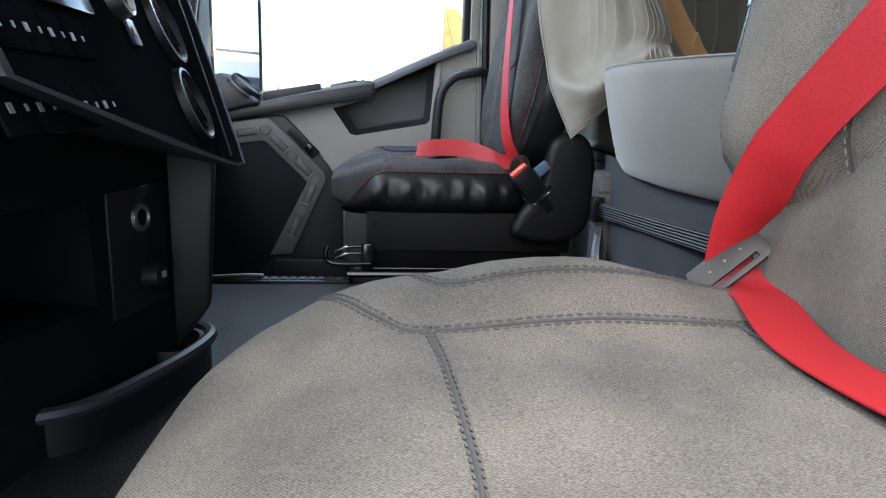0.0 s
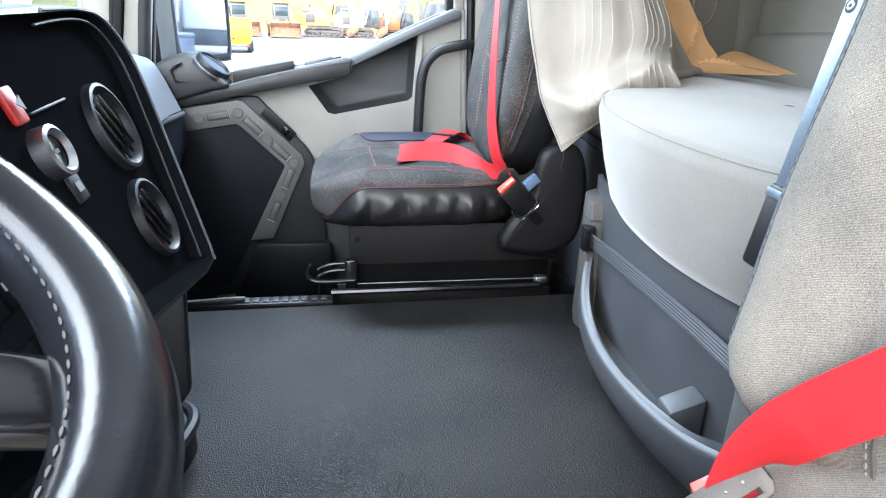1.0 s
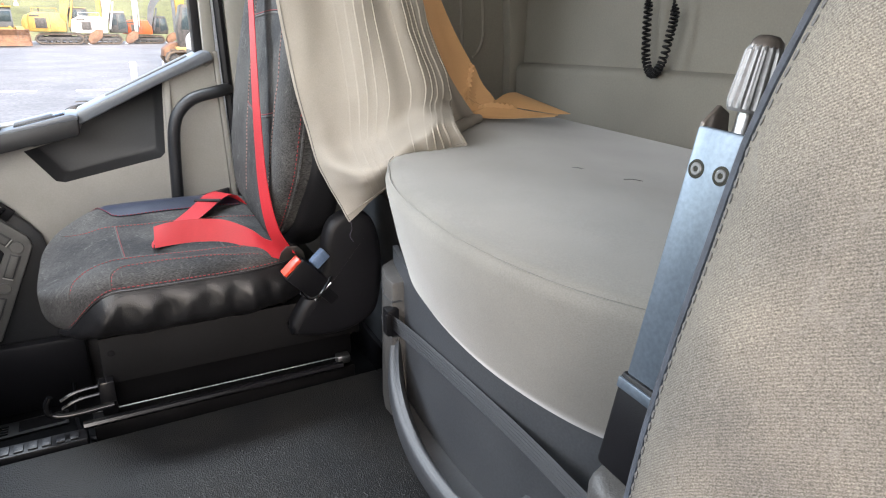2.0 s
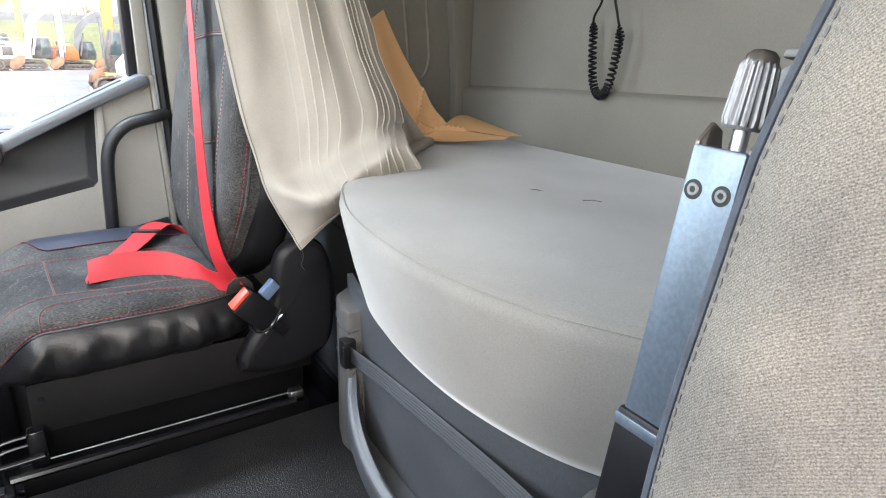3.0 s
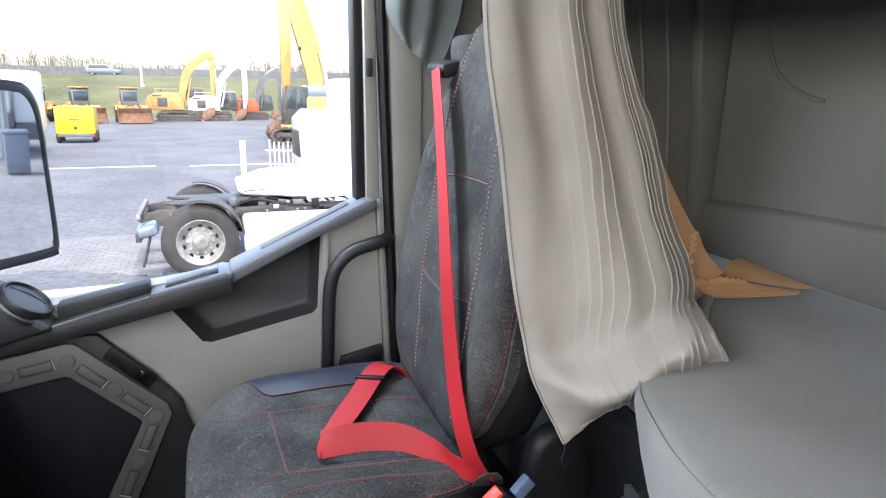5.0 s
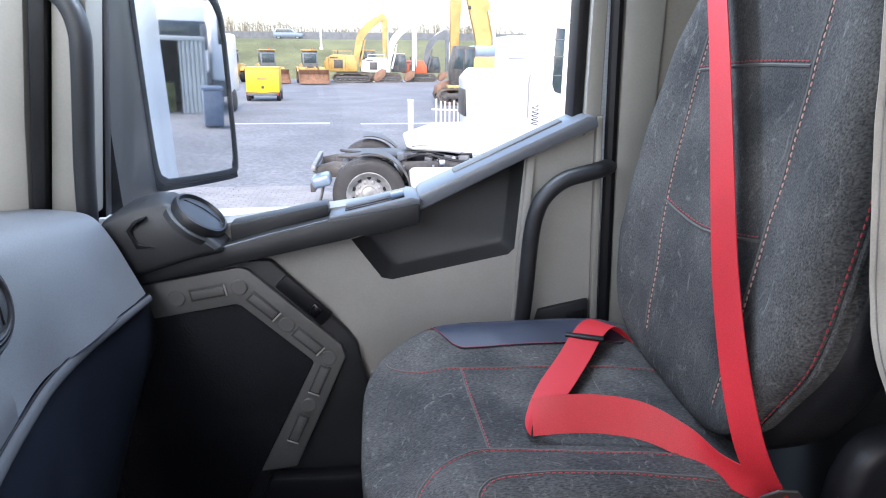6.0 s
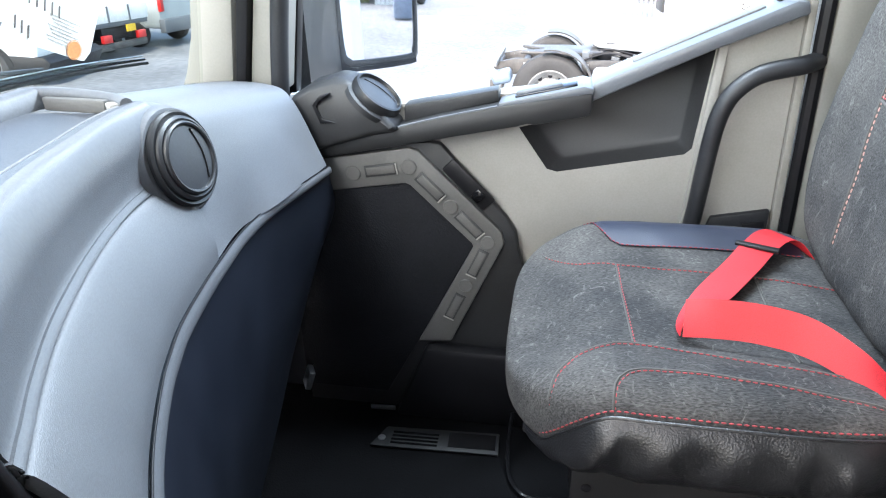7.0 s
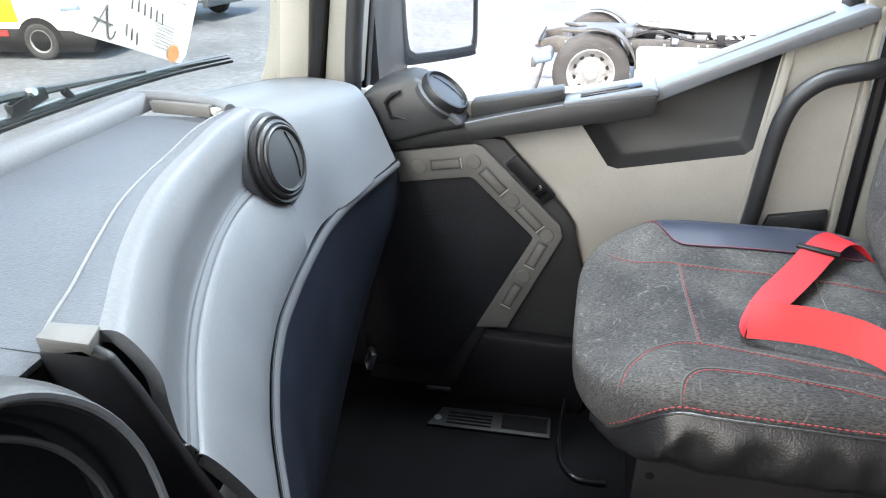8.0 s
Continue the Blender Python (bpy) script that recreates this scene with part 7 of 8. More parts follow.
def loader(at, rz, label, size=1.0):
    e = thing("wheel_loader", (0, 0, 0), label, "wheel loader")
    for x in (-1.35, 1.35):
        for y in (-0.95, 0.95):
            wheel(e, x, y, 0.72, 0.72, 0.5, CATY)
            part("fender", sheet([[(x + 0.84 * math.cos(a), yy, 0.74 + 0.84 * math.sin(a)) for yy in (y - 0.28, y + 0.28)] for a in np.linspace(0.5, 2.6, 9)], 0.03), CATY, e)
    bd = part("rear_body", prism([(-2.6, 0.8), (-0.3, 0.7), (-0.3, 1.7), (-0.9, 1.9), (-2.4, 1.75)], "y", -0.85, 0.85, 0.08), CATY, e)
    part("engine_grille", box((-2.2, -0.87, 1.1), (-1.2, -0.84, 1.6), 0.01), FRAMEDK, bd)
    part("front_frame", prism([(-0.2, 0.6), (1.8, 0.6), (1.7, 1.3), (0.2, 1.5)], "y", -0.5, 0.5, 0.05), CATY, e)
    cab = part("cab", prism([(-0.95, 1.7), (0.35, 1.5), (0.4, 2.2), (0.15, 3.1), (-0.95, 3.1)], "y", -0.72, 0.72, 0.05), MGREY, e)
    part("cab_window", prism([(-0.82, 2.0), (-0.30, 1.98), (-0.30, 2.9), (-0.82, 2.9)], "y", -0.735, 0.735, 0.01), CABGL, cab)
    part("door_window", prism([(-0.22, 1.75), (0.28, 1.75), (0.10, 2.9), (-0.22, 2.9)], "y", -0.735, 0.735, 0.01), CABGL, cab)
    part("front_window", box((0.20, -0.6, 1.95), (0.40, 0.6, 2.8), 0.02), CABGL, cab)
    part("roof", box((-1.05, -0.78, 3.08), (0.35, 0.78, 3.22), 0.04), CATY, e)
    part("beacon", tube([(-0.5, 0.3, 3.2), (-0.5, 0.3, 3.4)], 0.07, 8), MORANGE, e)
    for y in (-0.42, 0.42):
        part("lift_arm", tube([(0.3, y, 1.5), (1.6, y, 1.2), (2.5, y, 0.6)], 0.13, 8), CATY, e)
        part("lift_cylinder", tube([(0.2, y * 0.8, 0.9), (1.7, y * 0.8, 1.1)], 0.07, 8), STEEL, e)
    part("bucket", prism([(2.4, 0.15), (3.5, 0.10), (3.3, 0.25), (2.75, 0.45), (2.65, 0.95), (2.95, 1.35), (2.75, 1.40), (2.35, 0.9)], "y", -1.4, 1.4, 0.02), RUST, e, "rusty loading bucket")
    for y in (-1.4, 1.4):
        part("bucket_side", prism([(2.4, 0.15), (3.5, 0.10), (2.95, 1.35), (2.75, 1.4), (2.35, 0.9)], "y", y - 0.02, y + 0.02), RUST, e)
    e.matrix_basis = pose(at[0], at[1], 0, 0, 0, rz) @ Matrix.Diagonal((size, size, size, 1))
    return e


def build_ground():
    tagged(part("ground", box((-500, -400, -0.5), (500, 600, 0)), ASPH), "grey asphalt yard with worn lighter patches and cobbles", "ground", kind="structure")
    # a paved patch: rows of small concrete cobbles, half a stone offset each
    bm = bmesh.new()
    rng = random.Random(21)
    for j in range(70):
        for i in range(46):
            x, y = -4.9 + 0.205 * i + 0.10 * (j % 2), 6.0 + 0.105 * j
            if noise.noise(Vector((x * 0.55, y * 0.55, 4.0))) < -0.18 or x > -0.9 + 0.25 * noise.noise(Vector((y, 0, 0))):
                continue
            z = 0.004 + rng.uniform(0, 0.005)
            q = [(x + 0.008, y + 0.006), (x + 0.194, y + 0.006), (x + 0.194, y + 0.096), (x + 0.008, y + 0.096)]
            top = [bm.verts.new((a, b, z)) for a, b in q]
            low = [bm.verts.new((a + (0.008 if a > x + 0.1 else -0.008), b + (0.006 if b > y + 0.05 else -0.006), -0.004)) for a, b in q]
            bm.faces.new(top)
            for k in range(4):
                bm.faces.new([low[k], low[(k + 1) % 4], top[(k + 1) % 4], top[k]])
    tagged(part("cobbles", bm, COBBLE), "grey concrete cobbles let into the yard", "cobbles", kind="stuff")
    for nm, c, ln in (("white_line", (-3.7, 25.2), 3.4), ("white_line", (0.4, 25.1), 2.6)):
        tagged(part(nm, obox((c[0], c[1], 0.006), (ln, 0.20, 0.012), (0, 0, 2)), MWHITE), "worn white painted line on the yard", "line", kind="structure")
    prof = [(72.0, 0.0), (74.0, 0.25), (84.0, 2.4), (94.0, 4.25), (97.0, 4.5), (106.0, 4.5), (120.0, -0.05)]
    rows = []
    for x in np.linspace(-160, 160, 80):
        rows.append([(x, y, z + 0.14 * noise.noise(Vector((x * 0.11, y * 0.2, 0))) * (1 if 0 < i < 4 else 0)) for i, (y, z) in enumerate(prof)])
    tagged(part("dike", sheet(rows, 0.2), GRASS), "green grass dike behind the yard", "dike", kind="structure")
    b = thing("crash_barrier", (0, 103.0, 4.5), "dark grey barrier along the dike road", "barrier")
    part("panel", sheet([[(x, 103.0, z) for z in (4.5, 5.62)] for x in np.linspace(-160, 160, 20)], 0.1), MGREY, b)
    for k in range(60):
        part("post", box((-60 + 2 * k, 102.86, 4.5), (-59.88 + 2 * k, 102.96, 5.66)), MGREY, b)
    bm = bmesh.new()
    rng = random.Random(8)
    for k in range(1900):
        x, y = rng.uniform(-110, 110), rng.uniform(108, 128)
        c = 0.5 + noise.noise(Vector((x * 0.06, 3.1, 0)))
        h = 3.2 + max(0.3, 2.6 * c) * rng.uniform(0.5, 1.1)
        a, d = rng.uniform(-0.8, 0.8), rng.uniform(-0.3, 0.3)
        z0 = 2.6
        bm.faces.new([bm.verts.new(p) for p in ((x - 0.07, y, z0), (x + 0.07, y, z0), (x + a, y + d, z0 + h), (x + a - 0.04, y + d, z0 + h))])
        for j in range(6):
            t = rng.uniform(0.35, 1)
            s = Vector((x + a * t, y + d * t, z0 + h * t))
            w = Vector((0.035, 0, 0.035))
            bm.faces.new([bm.verts.new(p) for p in (s - w, s + w, s + Vector((rng.uniform(-1, 1), 0.1, rng.uniform(0.1, 0.9))) * h * 0.22)])
    tagged(part("bare_bushes", bm, SCRUB), "bare winter bushes and trees beyond the dike", "bushes", kind="stuff")
    l = thing("lamp_post", (-6.9, 88, 0), "pale steel lamp post at the yard edge", "lamp post")
    part("pole", tube([(-6.9, 88.0, 0.4), (-6.9, 88.0, 7.4)], [0.16, 0.10], 10), MWHITE, l)
    part("base_plate", box((-7.1, 87.8, 2.9), (-6.7, 88.2, 3.35), 0.02), MWHITE, l)
    c = thing("estate_car", (-12.3, 100, 4.5), "blue-silver estate car on the dike road", "car")
    part("body", prism([(-14.3, 4.80), (-10.25, 4.80), (-10.25, 5.25), (-11.2, 5.38), (-11.9, 5.90), (-13.9, 5.92), (-14.3, 5.40)], "y", 99.1, 100.9, 0.08), SILVERB, c)
    part("side_windows", prism([(-14.0, 5.40), (-11.4, 5.40), (-11.95, 5.80), (-13.8, 5.82)], "y", 99.08, 100.92, 0.01), CABGL, c)
    for x in (-13.6, -11.0):
        wheel(c, x, 99.25, 4.82, 0.32, 0.2, STEEL)
        wheel(c, x, 100.75, 4.82, 0.32, 0.2, STEEL)


def build_machines():
    excavator((-2.4, 64.1), 0, CATY, "yellow tracked excavator with folded boom in the row")
    excavator((0.62, 64.8), 0, MWHITE, "white-boomed tracked excavator with dark house in the row", MWHITE, 0.9)
    excavator((4.2, 66.5), 0, MORANGE, "orange tracked excavator with grey boom in the row", MGREY, 0.80)
    tall_excavator((4.45, 35.6), 0, "yellow excavator with its boom raised and bucket hanging down")
    loader((-5.9, 60.9), -78, "yellow wheel loader with a wide rusty bucket", 0.88)
    loader((-9.6, 61.6), -70, "yellow wheel loader with rusty bucket in the row", 0.88)
    loader((-13.0, 62.0), -100, "yellow wheel loader parked at the end of the row", 0.88)
    g = thing("generator_trailer", (0, 0, 0), "yellow box generator on a small two-axle trailer", "generator")
    bx = part("box", box((-0.85, -1.1, 0.44), (0.85, 1.1, 1.72), 0.05), CATYB, g)
    part("box_lid", box((-0.87, -1.12, 1.66), (0.87, 1.12, 1.74), 0.02), CATYB, bx)
    part("chassis", box((-0.75, -1.3, 0.30), (0.75, 1.3, 0.44), 0.02), MGREY, g)
    part("rear_light_bar", box((-0.8, -1.14, 0.30), (0.8, -1.09, 0.42), 0.01), MGREY, g)
    for x in (-0.72, 0.72):
        part("rear_lamp", box((x - 0.10, -1.15, 0.34), (x + 0.10, -1.13, 0.41)), LAMPRED, g)
        for y in (-0.7, 0.7):
            part("wheel", lathe([(0, 0.1), (0.28, 0.1), (0.30, 0.05), (0.30, -0.05), (0.28, -0.1), (0, -0.1)], 20, facing((x * 1.08, y, 0.30), (1, 0, 0))), TYRE, g)
    part("mark", box((-0.25, -1.112, 1.12), (0.25, -1.102, 1.17)), MGREY, g)
    part("latch", lathe([(0, -0.012), (0.07, -0.012), (0.08, 0.01)], 12, facing((0, -1.105, 0.72), (0, 1, 0))), FRAMEDK, g)
    part("number_plate", box((-0.26, -1.16, 0.36), (0.26, -1.145, 0.46)), CATYB, g)
    g.matrix_basis = pose(-6.28, 38.2, 0, 0, 0, 4)


def build_chassis():
    """The bare tractor chassis parked beside the cab."""
    t = thing("tractor_chassis", (0.8, 11.0, 0), "bare lorry tractor chassis with twin rear wheels and white fairing", "lorry chassis")
    hx, zc = -0.484, 0.505
    for y, s in ((10.16, 1), (12.15, -1)):
        wheel(t, hx, y, zc, 0.505, 0.32, RIMST, bolts=s > 0)
        fen = [[(hx + 0.585 * math.cos(a), yy, zc + 0.01 + 0.575 * math.sin(a)) for yy in (y - 0.20, y + 0.30)] for a in np.linspace(0.15, 1.75, 14)]
        part("mudguard", sheet(fen, 0.018), FRAMEDK, t, "dark plastic mudguard")
    part("axle", tube([(hx, 10.2, zc), (hx, 12.1, zc)], 0.10, 10), FRAMEDK, t)
    part("differential", rbox((hx + 0.05, 11.1, zc + 0.03), (0.50, 0.46, 0.46), 3, 10), FRAMEDK, t)
    for y in (10.68, 11.52):
        part("frame_rail", prism([(-1.22, zc + 0.14), (4.6, zc + 0.14), (4.6, zc + 0.36), (-1.0, zc + 0.36), (-1.22, zc + 0.31)], "y", y - 0.04, y + 0.04, 0.008), FRAMEDK, t)
        for k in range(18):
            part("rail_bolt", box((-1.1 + 0.22 * k, y - 0.052, zc + 0.20 + 0.08 * (k % 2)), (-1.07 + 0.22 * k, y - 0.038, zc + 0.23 + 0.08 * (k % 2))), STEEL, t)
    for x in (-1.25, -0.85, 0.35, 1.2):
        part("cross_member", tube([(x, 10.68, zc + 0.25), (x, 11.52, zc + 0.25)], 0.06, 8), FRAMEDK, t)
    part("rear_beam", prism([(10.25, zc + 0.30), (11.7, zc + 0.30), (11.7, zc + 0.38), (10.25, zc + 0.38)], "x", -1.28, -1.22, 0.015), RIMST, t, "weathered rear cross beam")
    part("lamp_bracket", obox((-1.13, 10.12, zc + 0.20), (0.26, 0.38, 0.16), (0, -14, 0), 0.05, 3), SILVERB, t, "grey-blue rear lamp guard")
    part("lamp_box", obox((-1.24, 10.12, zc + 0.12), (0.07, 0.34, 0.12), (0, 0, 0), 0.01), FRAMEDK, t)
    part("mud_flap", obox((-1.16, 10.15, zc - 0.08), (0.03, 0.36, 0.42), (0, 14, 0), 0.01), FRAMEDK, t)
    part("fifth_wheel", prism([(-0.95, 10.78), (-0.3, 10.66), (0.20, 10.80), (0.28, 11.10), (0.20, 11.40), (-0.3, 11.54), (-0.95, 11.42), (-0.55, 11.10)], "z", zc + 0.40, zc + 0.45, 0.02), FRAMEDK, t, "greasy coupling plate")
    for y in (10.80, 11.40):
        part("air_bag", lathe([(0, 0.12), (0.10, 0.12), (0.13, 0.06), (0.11, 0.0), (0.13, -0.06), (0.10, -0.12), (0, -0.12)], 16, facing((0.12, y - 0.1, zc + 0.12), (0, 0, 1))), BLACK, t)
        part("shock_absorber", tube([(-0.15, y - 0.2, zc + 0.42), (0.02, y - 0.2, zc - 0.12)], 0.04, 8), STEEL, t)
    rng = random.Random(5)
    for k in range(46):
        x, y = rng.uniform(-0.1, 1.7), rng.uniform(10.55, 11.6)
        part("fitting", obox((x, y, zc + rng.uniform(0.22, 0.42)), (rng.uniform(0.05, 0.30), rng.uniform(0.05, 0.16), rng.uniform(0.04, 0.14)), (rng.uniform(-10, 10), rng.uniform(-12, 12), rng.uniform(-25, 25)), 0.01), rng.choice([FRAMEDK, FRAMEDK, STEEL, BLACK, MGREY, RIMST]), t)
    for k in range(7):
        y = 10.60 + 0.15 * k
        part("air_line", tube(cat([(-0.1, y, zc + 0.34), (0.3, y + rng.uniform(-0.1, 0.1), zc + 0.46), (0.9, y + rng.uniform(-0.12, 0.12), zc + 0.36), (1.7, y, zc + 0.40)], 5), 0.014, 6), BLACK, t)
    for k in range(9):
        part("catwalk_bar", box((0.75 + 0.11 * k, 10.72, zc + 0.37), (0.80 + 0.11 * k, 11.0, zc + 0.39)), STEEL, t)
    part("side_tank", box((0.08, 9.98, zc - 0.20), (2.5, 10.50, zc + 0.31), 0.08, 4), TRUCKWHITE, t, "white side tank")
    fr = [(0.05, 0.76), (0.12, 0.82), (0.50, 0.95), (1.05, 1.0), (1.95, 0.94), (2.6, 0.92), (2.6, 0.50), (1.70, 0.54), (0.70, 0.66), (0.18, 0.70)]
    part("white_fairing", prism([(x, z + 0.27) for x, z in fr], "y", 11.05, 12.5, 0.07, (), 4), TRUCKWHITE, t, "white moulded plastic fairing")


def build_lorries():
    # white lorry whose cab fills the rear of the window view
    t = thing("white_lorry", (5.6, 20.6, 0), "white lorry cab with a tall narrow side window", "lorry")
    cb = part("cab_body", box((4.28, 19.5, 0.24), (7.2, 21.9, 3.75), 0.12, 4), TRUCKWHITE, t)
    wn_ = [(4.56, 1.62), (4.64, 1.42), (4.83, 1.36), (4.85, 3.10), (4.60, 3.12)]
    part("side_window", prism(wn_, "y", 19.47, 19.53, 0.02), CABGL, cb)
    for z in (1.85, 2.35, 2.8):
        part("window_bar", box((4.55, 19.462, z), (4.86, 19.50, z + 0.03)), MGREY, cb)
    part("door_joint", box((5.02, 19.488, 0.75), (5.04, 19.52, 3.3), 0.004), MGREY, cb)
    part("grab_rail", tube(cat([(4.42, 19.44, 1.2), (4.40, 19.40, 1.35), (4.40, 19.40, 3.0), (4.42, 19.46, 3.2)], 5), 0.018, 8), MWHITE, cb)
    part("roof_rail", tube([(4.4, 19.6, 3.20), (4.4, 19.42, 3.24), (4.95, 19.42, 3.24), (4.95, 19.6, 3.2)], 0.02, 6), STEEL, t)
    part("tower", box((3.30, 19.62, 0.30), (4.30, 21.7, 2.92), 0.06, 3), TRUCKWHITE, t, "white rear equipment tower")
    part("tower_joint", box((3.32, 19.605, 2.30), (4.28, 19.63, 2.32)), MGREY, t)
    part("hood", prism([(2.25, 0.12), (3.35, 0.12), (3.35, 2.02), (2.45, 2.04), (2.18, 1.75)], "y", 19.8, 21.6, 0.09, (), 3), TRUCKWHITE, t)
    part("grille", box((2.16, 20.0, 0.70), (2.26, 21.4, 1.45), 0.02), FRAMEDK, t)
    part("vent_pipe", tube(cat([(3.92, 19.56, 0.7), (3.92, 19.56, 1.75), (4.0, 19.58, 1.92)], 5), 0.022, 8), RIMST, t)
    part("hose_coil", tube([(4.10 + 0.10 * math.cos(k * 0.7), 19.45 + 0.02 * math.sin(k * 0.7), 0.50 + 0.012 * k) for k in range(48)], 0.014, 5), FRAMEDK, t)
    part("lower_skirt", box((3.75, 19.46, 0.08), (7.0, 21.7, 0.26), 0.03), BLUEP, t, "blue lower bodywork")
    for x in (5.4, 6.6):
        wheel(t, x, 19.8, 0.5, 0.5, 0.3, STEEL)
        wheel(t, x, 21.5, 0.5, 0.5, 0.3, STEEL)
    # white tractor that stands partly behind the wing mirror
    b = thing("white_tractor", (-6.6, 28.0, 0), "white lorry tractor with red rear lamp and black wheels", "lorry")
    part("cab", box((-8.6, 29.4, 0.8), (-6.3, 31.6, 3.2), 0.15, 3), TRUCKWHITE, b)
    part("frame", box((-7.9, 25.9, 0.55), (-6.9, 30.0, 0.85), 0.02), FRAMEDK, b)
    part("skirt", box((-6.75, 27.6, 0.55), (-6.35, 29.6, 1.3), 0.05), TRUCKWHITE, b)
    part("lamp_bar", box((-8.5, 25.75, 0.55), (-6.3, 25.95, 0.95), 0.03), TRUCKWHITE, b)
    for x in (-8.35, -6.45):
        part("rear_lamp", box((x - 0.14, 25.72, 0.62), (x + 0.14, 25.78, 0.86), 0.01), LAMPRED, b)
        for y in (26.7, 30.4):
            part("wheel", lathe([(0, 0.16), (0.42, 0.16), (0.48, 0.12), (0.50, 0.06), (0.50, -0.06), (0.48, -0.12), (0.42, -0.16), (0, -0.16)], 24, facing((x, y, 0.5), (1, 0, 0))), TYRE, b)
    f = thing("picket_fence", (2.7, 22.6, 0), "white steel palisade fence section", "fence")
    n = 17
    for k in range(n):
        x = 1.60 + 2.30 * k / (n - 1)
        part("slat", box((x - 0.024, 22.58, 0), (x + 0.024, 22.62, 0.98 - 0.016 * k + (0.06 if k % 4 == 0 else 0)), 0.006), MWHITE, f)
    for z in (0.26, 0.70):
        part("rail", tube([(1.45, 22.64, z), (3.95, 22.64, z - 0.08)], 0.026, 6), MWHITE, f)
    p = thing("gate_post", (0.71, 21.56, 0), "white steel gate post with a flat top", "gate post")
    part("post", box((0.63, 21.5, 0), (0.79, 21.62, 1.05), 0.01), MWHITE, p)
    part("cap", box((0.62, 21.49, 1.05), (0.80, 21.63, 1.08), 0.006), MWHITE, p)


def build_front_vehicles():
    v = thing("delivery_van", (0, 0, 0), "white delivery van with yellow rear body", "van")
    bd = part("body", prism([(-3.9, 0.42), (0.86, 0.42), (0.94, 0.80), (0.72, 1.08), (-0.10, 1.25), (-0.85, 2.05), (-3.9, 2.1)], "y", -0.95, 0.95, 0.08), TRUCKWHITE, v)
    part("rear_wrap", prism([(-3.9, 0.66), (-0.34, 0.66), (-0.40, 1.6), (-1.0, 2.06), (-3.88, 2.08)], "y", -0.962, -0.93, 0.01), CATYB, bd)
    part("side_window", prism([(-0.95, 1.28), (-0.15, 1.28), (-0.75, 1.85), (-0.95, 1.88)], "y", -0.967, -0.93, 0.01), CABGL, bd)
    part("lower_trim", prism([(-3.9, 0.12), (0.95, 0.14), (1.10, 0.40), (0.98, 0.50), (0.50, 0.54), (-0.50, 0.56), (-3.9, 0.60)], "y", -0.958, 0.958, 0.03), BLACK, v, "dark plastic lower trim")
    part("headlight", prism([(0.48, 0.86), (0.88, 0.88), (0.82, 0.98), (0.60, 0.98)], "y", -0.965, -0.90, 0.01), SILVERB, bd)
    part("side_marker", box((-0.78, -0.972, 0.42), (-0.58, -0.95, 0.52)), LAMPRED, v)
    for x in (0.0, -3.0):
        for y in (-0.86, 0.86):
            wheel(v, x, y, 0.33, 0.33, 0.24, RIMST)
    part("wheel_arch", prism([(0.42 * math.cos(a), 0.33 + 0.42 * math.sin(a)) for a in np.linspace(0, math.pi, 12)], "y", -0.968, -0.8), BLACK, v)
    v.matrix_basis = pose(-10.50, 12.38, 0, 0, 0, 9)
    f = thing("flatbed_truck", (0, 0, 0), "small white flatbed truck with red rear lamps", "flatbed truck")
    part("bed", box((-1.0, -2.4, 0.68), (1.0, 0.6, 0.80), 0.02), MGREY, f)
    for y0, y1, x0, x1 in ((-2.42, -2.36, -1.02, 1.02), (-2.4, 0.6, -1.03, -0.97), (-2.4, 0.6, 0.97, 1.03)):
        part("side_board", box((x0, y0, 0.78), (x1, y1, 1.12), 0.01), MWHITE, f)
    for x in (-0.35, 0.35):
        part("board_post", box((x - 0.02, -2.44, 0.78), (x + 0.02, -2.41, 1.12)), MGREY, f)
    part("cab", prism([(0.7, 0.5), (2.3, 0.5), (2.35, 1.2), (1.9, 2.05), (0.75, 2.1)], "x", -0.95, 0.95, 0.06), TRUCKWHITE, f)
    part("load_rack", box((-0.9, -0.6, 1.45), (0.9, 0.3, 1.75), 0.03), CATYB, f, "yellow rack on the bed")
    part("rack_edge", box((-0.92, -0.66, 1.40), (0.92, -0.58, 1.50), 0.01), RUST, f)
    part("chassis", box((-0.5, -2.3, 0.40), (0.5, 2.0, 0.68), 0.02), BLACK, f)
    part("under_guard", box((-0.80, -2.46, 0.22), (0.80, -2.36, 0.36), 0.01), FRAMEDK, f)
    part("warning_plate", box((0.15, -2.46, 0.55), (0.45, -2.43, 0.70)), CATYB, f)
    for x in (-0.58, 0.58):
        part("tail_lamp", box((x - 0.13, -2.50, 0.38), (x + 0.15, -2.42, 0.54), 0.01), LAMPRED, f)
        for y in (-1.5, 1.4):
            part("wheel", lathe([(0, 0.12), (0.34, 0.12), (0.36, 0.06), (0.36, -0.06), (0.34, -0.12), (0, -0.12)], 20, facing((x, y, 0.36), (1, 0, 0))), TYRE, f)
    f.matrix_basis = pose(-12.45, 14.98, 0, 0, 0, 87)
    g = thing("grey_van", (0, 0, 0), "silver-grey van seen from behind with tall red lamps", "van")
    part("body", prism([(-2.2, 0.45), (2.4, 0.45), (2.4, 1.3), (1.6, 2.0), (-2.15, 2.05)], "x", -0.92, 0.92, 0.10), CONTAINER, g)
    part("rear_window", box((-0.7, -2.24, 1.30), (0.7, -2.18, 1.85), 0.02), CABGL, g)
    part("bumper", box((-0.95, -2.32, 0.36), (0.95, -2.15, 0.68), 0.03), MGREY, g)
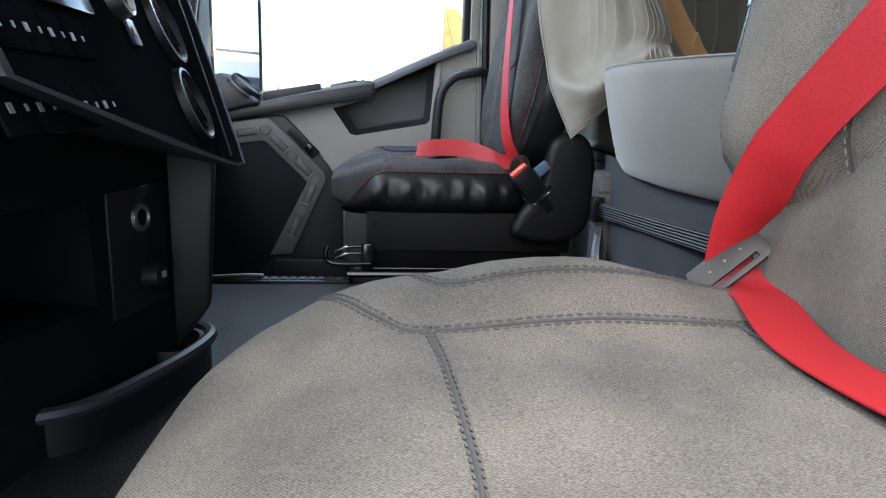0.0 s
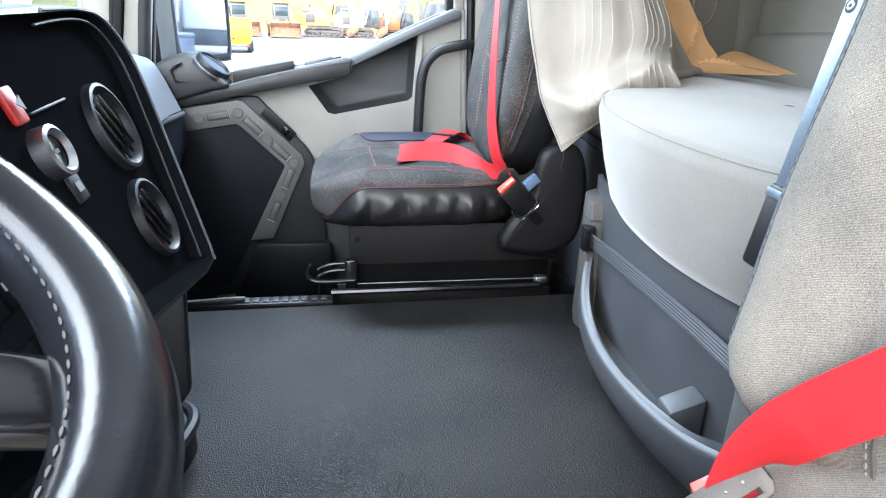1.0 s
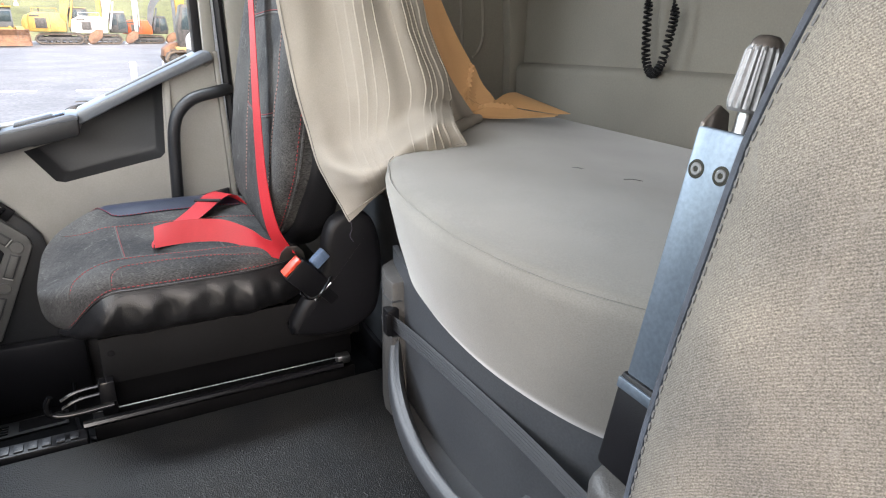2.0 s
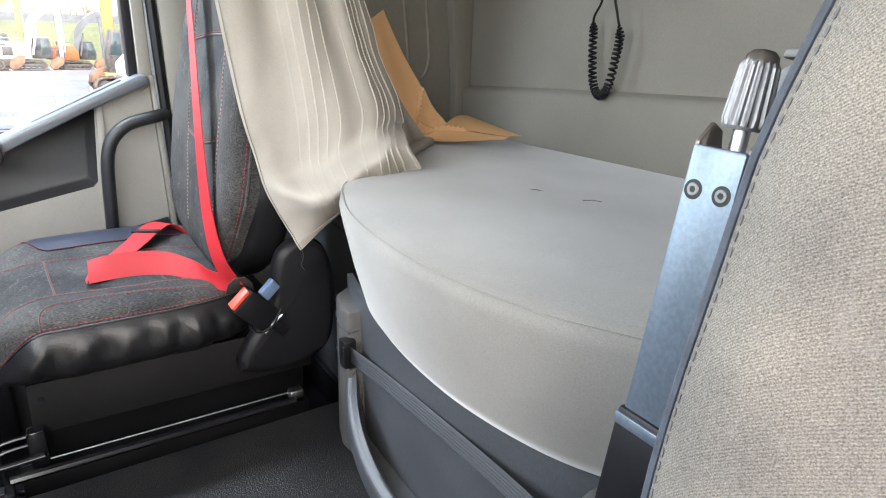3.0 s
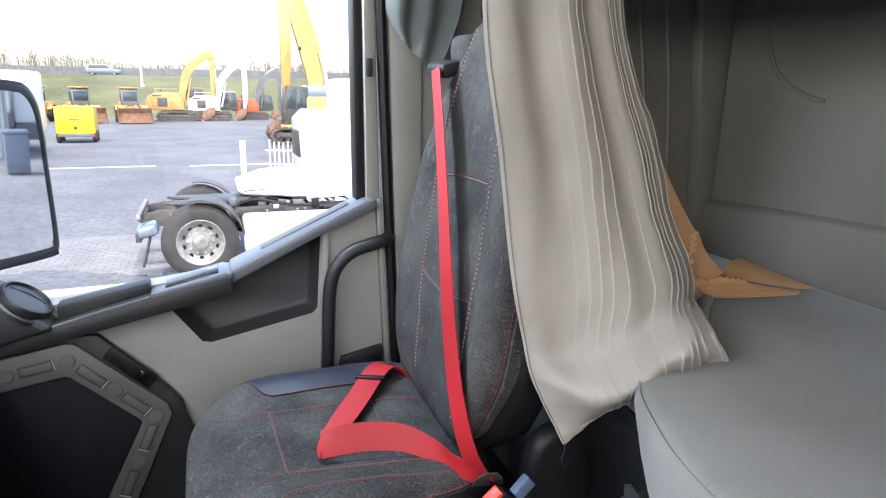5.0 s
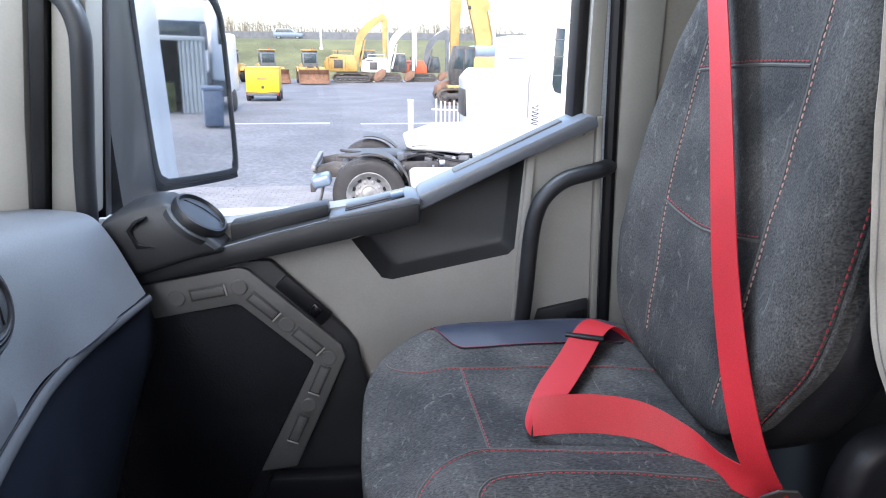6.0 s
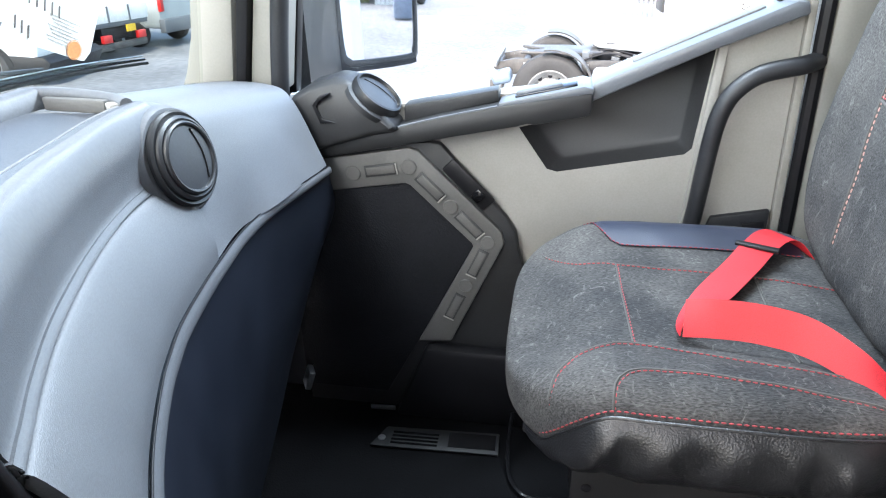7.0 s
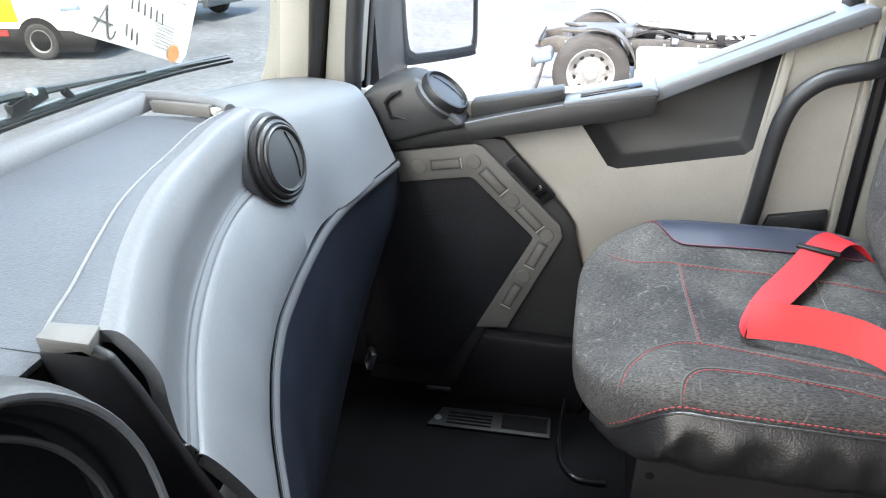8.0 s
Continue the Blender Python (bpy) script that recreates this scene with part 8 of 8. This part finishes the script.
    for x in (-0.84, 0.84):
        part("tail_lamp", box((x - 0.07, -2.24, 0.85), (x + 0.07, -2.16, 1.6), 0.01), LAMPRED, g)
        for y in (-1.4, 1.5):
            part("wheel", lathe([(0, 0.1), (0.32, 0.1), (0.33, 0.05), (0.33, -0.05), (0.32, -0.1), (0, -0.1)], 20, facing((x, y, 0.33), (1, 0, 0))), TYRE, g)
    g.matrix_basis = pose(-12.1, 17.35, 0, 0, 0, 87)


def build_behind():
    """What the wing mirror shows behind the cab."""
    s = thing("storage_container", (21.5, 3.25, 0), "grey corrugated steel storage container with one door open", "container")
    rows = []
    for i in range(25):
        y = 3.12 + 0.75 * i / 24
        dx = 0.03 * (1 if (i // 2) % 2 else -1)
        rows.append([(20.0 + dx, y, 0), (20.0 + dx, y, 2.2)])
    part("corrugated_door", sheet(rows, 0.03), CONTAINER, s, sharp=20)
    part("roof", box((19.9, 2.30, 2.2), (24.0, 3.90, 2.32), 0.02), CONTAINER, s)
    part("back_wall", box((23.9, 2.30, 0), (24.0, 3.90, 2.2)), MGREY, s)
    part("side_wall", box((20.0, 3.86, 0), (23.9, 3.90, 2.2)), CONTAINER, s)
    part("near_wall", box((20.0, 2.30, 0), (23.9, 2.34, 2.2)), CONTAINER, s)
    part("shelf", box((21.0, 2.36, 0.5), (23.6, 2.8, 0.6)), RUST, s)
    part("crate", box((20.6, 2.60, 0), (21.3, 2.95, 0.9), 0.03), GRASS, s, "green crate inside")
    b = thing("waste_bin", (16.5, 3.75, 0), "grey-blue wheeled waste bin", "bin")
    part("body", prism([(16.25, 0.05), (16.75, 0.05), (16.82, 1.0), (16.18, 1.0)], "y", 3.55, 4.05, 0.03), BINBLUE, b)
    part("lid", box((16.15, 3.52, 1.0), (16.86, 4.08, 1.08), 0.02), BINBLUE, b)
    for x, y in ((27.0, 2.35), (21.5, 4.15)):
        t = thing("parked_lorry", (x + 1, y + 1.1, 0), "white lorry parked nose-on behind the container", "lorry", "parked lorries")
        part("cab", box((x, y, 0.9), (x + 2.0, y + 2.3, 3.5), 0.1, 3), TRUCKWHITE, t)
        part("window", box((x - 0.06, y + 0.25, 2.1), (x + 0.02, y + 2.05, 2.9), 0.02), CABGL, t)
        part("roof_bar", tube([(x + 0.2, y + 0.1, 3.75), (x + 0.2, y + 2.2, 3.75)], 0.05, 6), MGREY, t)
        part("side_mirror", box((x - 0.15, y - 0.28, 1.9), (x - 0.02, y - 0.08, 2.7), 0.03), MGREY, t)
        part("bumper", box((x - 0.08, y, 0.4), (x + 0.2, y + 2.3, 0.9), 0.05), MGREY, t)
        for yy in (y + 0.2, y + 2.1):
            part("wheel", lathe([(0, 0.15), (0.46, 0.15), (0.5, 0.08), (0.5, -0.08), (0.46, -0.15), (0, -0.15)], 20, facing((x + 0.8, yy, 0.5), (0, 1, 0))), TYRE, t)


build_ground()
build_machines()
build_chassis()
build_lorries()
build_front_vehicles()
yard_things = set(bpy.data.objects)
build_behind()
TURN = Matrix.Translation((-0.88, 2.62, 0)) @ Matrix.Rotation(radians(-6.5), 4, "Z") @ Matrix.Translation((0.88, -2.62, 0))
for ob in set(bpy.data.objects) - yard_things:
    if ob.parent is None:
        ob.matrix_basis = TURN @ ob.matrix_basis
for ob in set(bpy.data.objects) - INSIDE:
    if ob.parent is None:
        ob.matrix_basis = YARD @ ob.matrix_basis
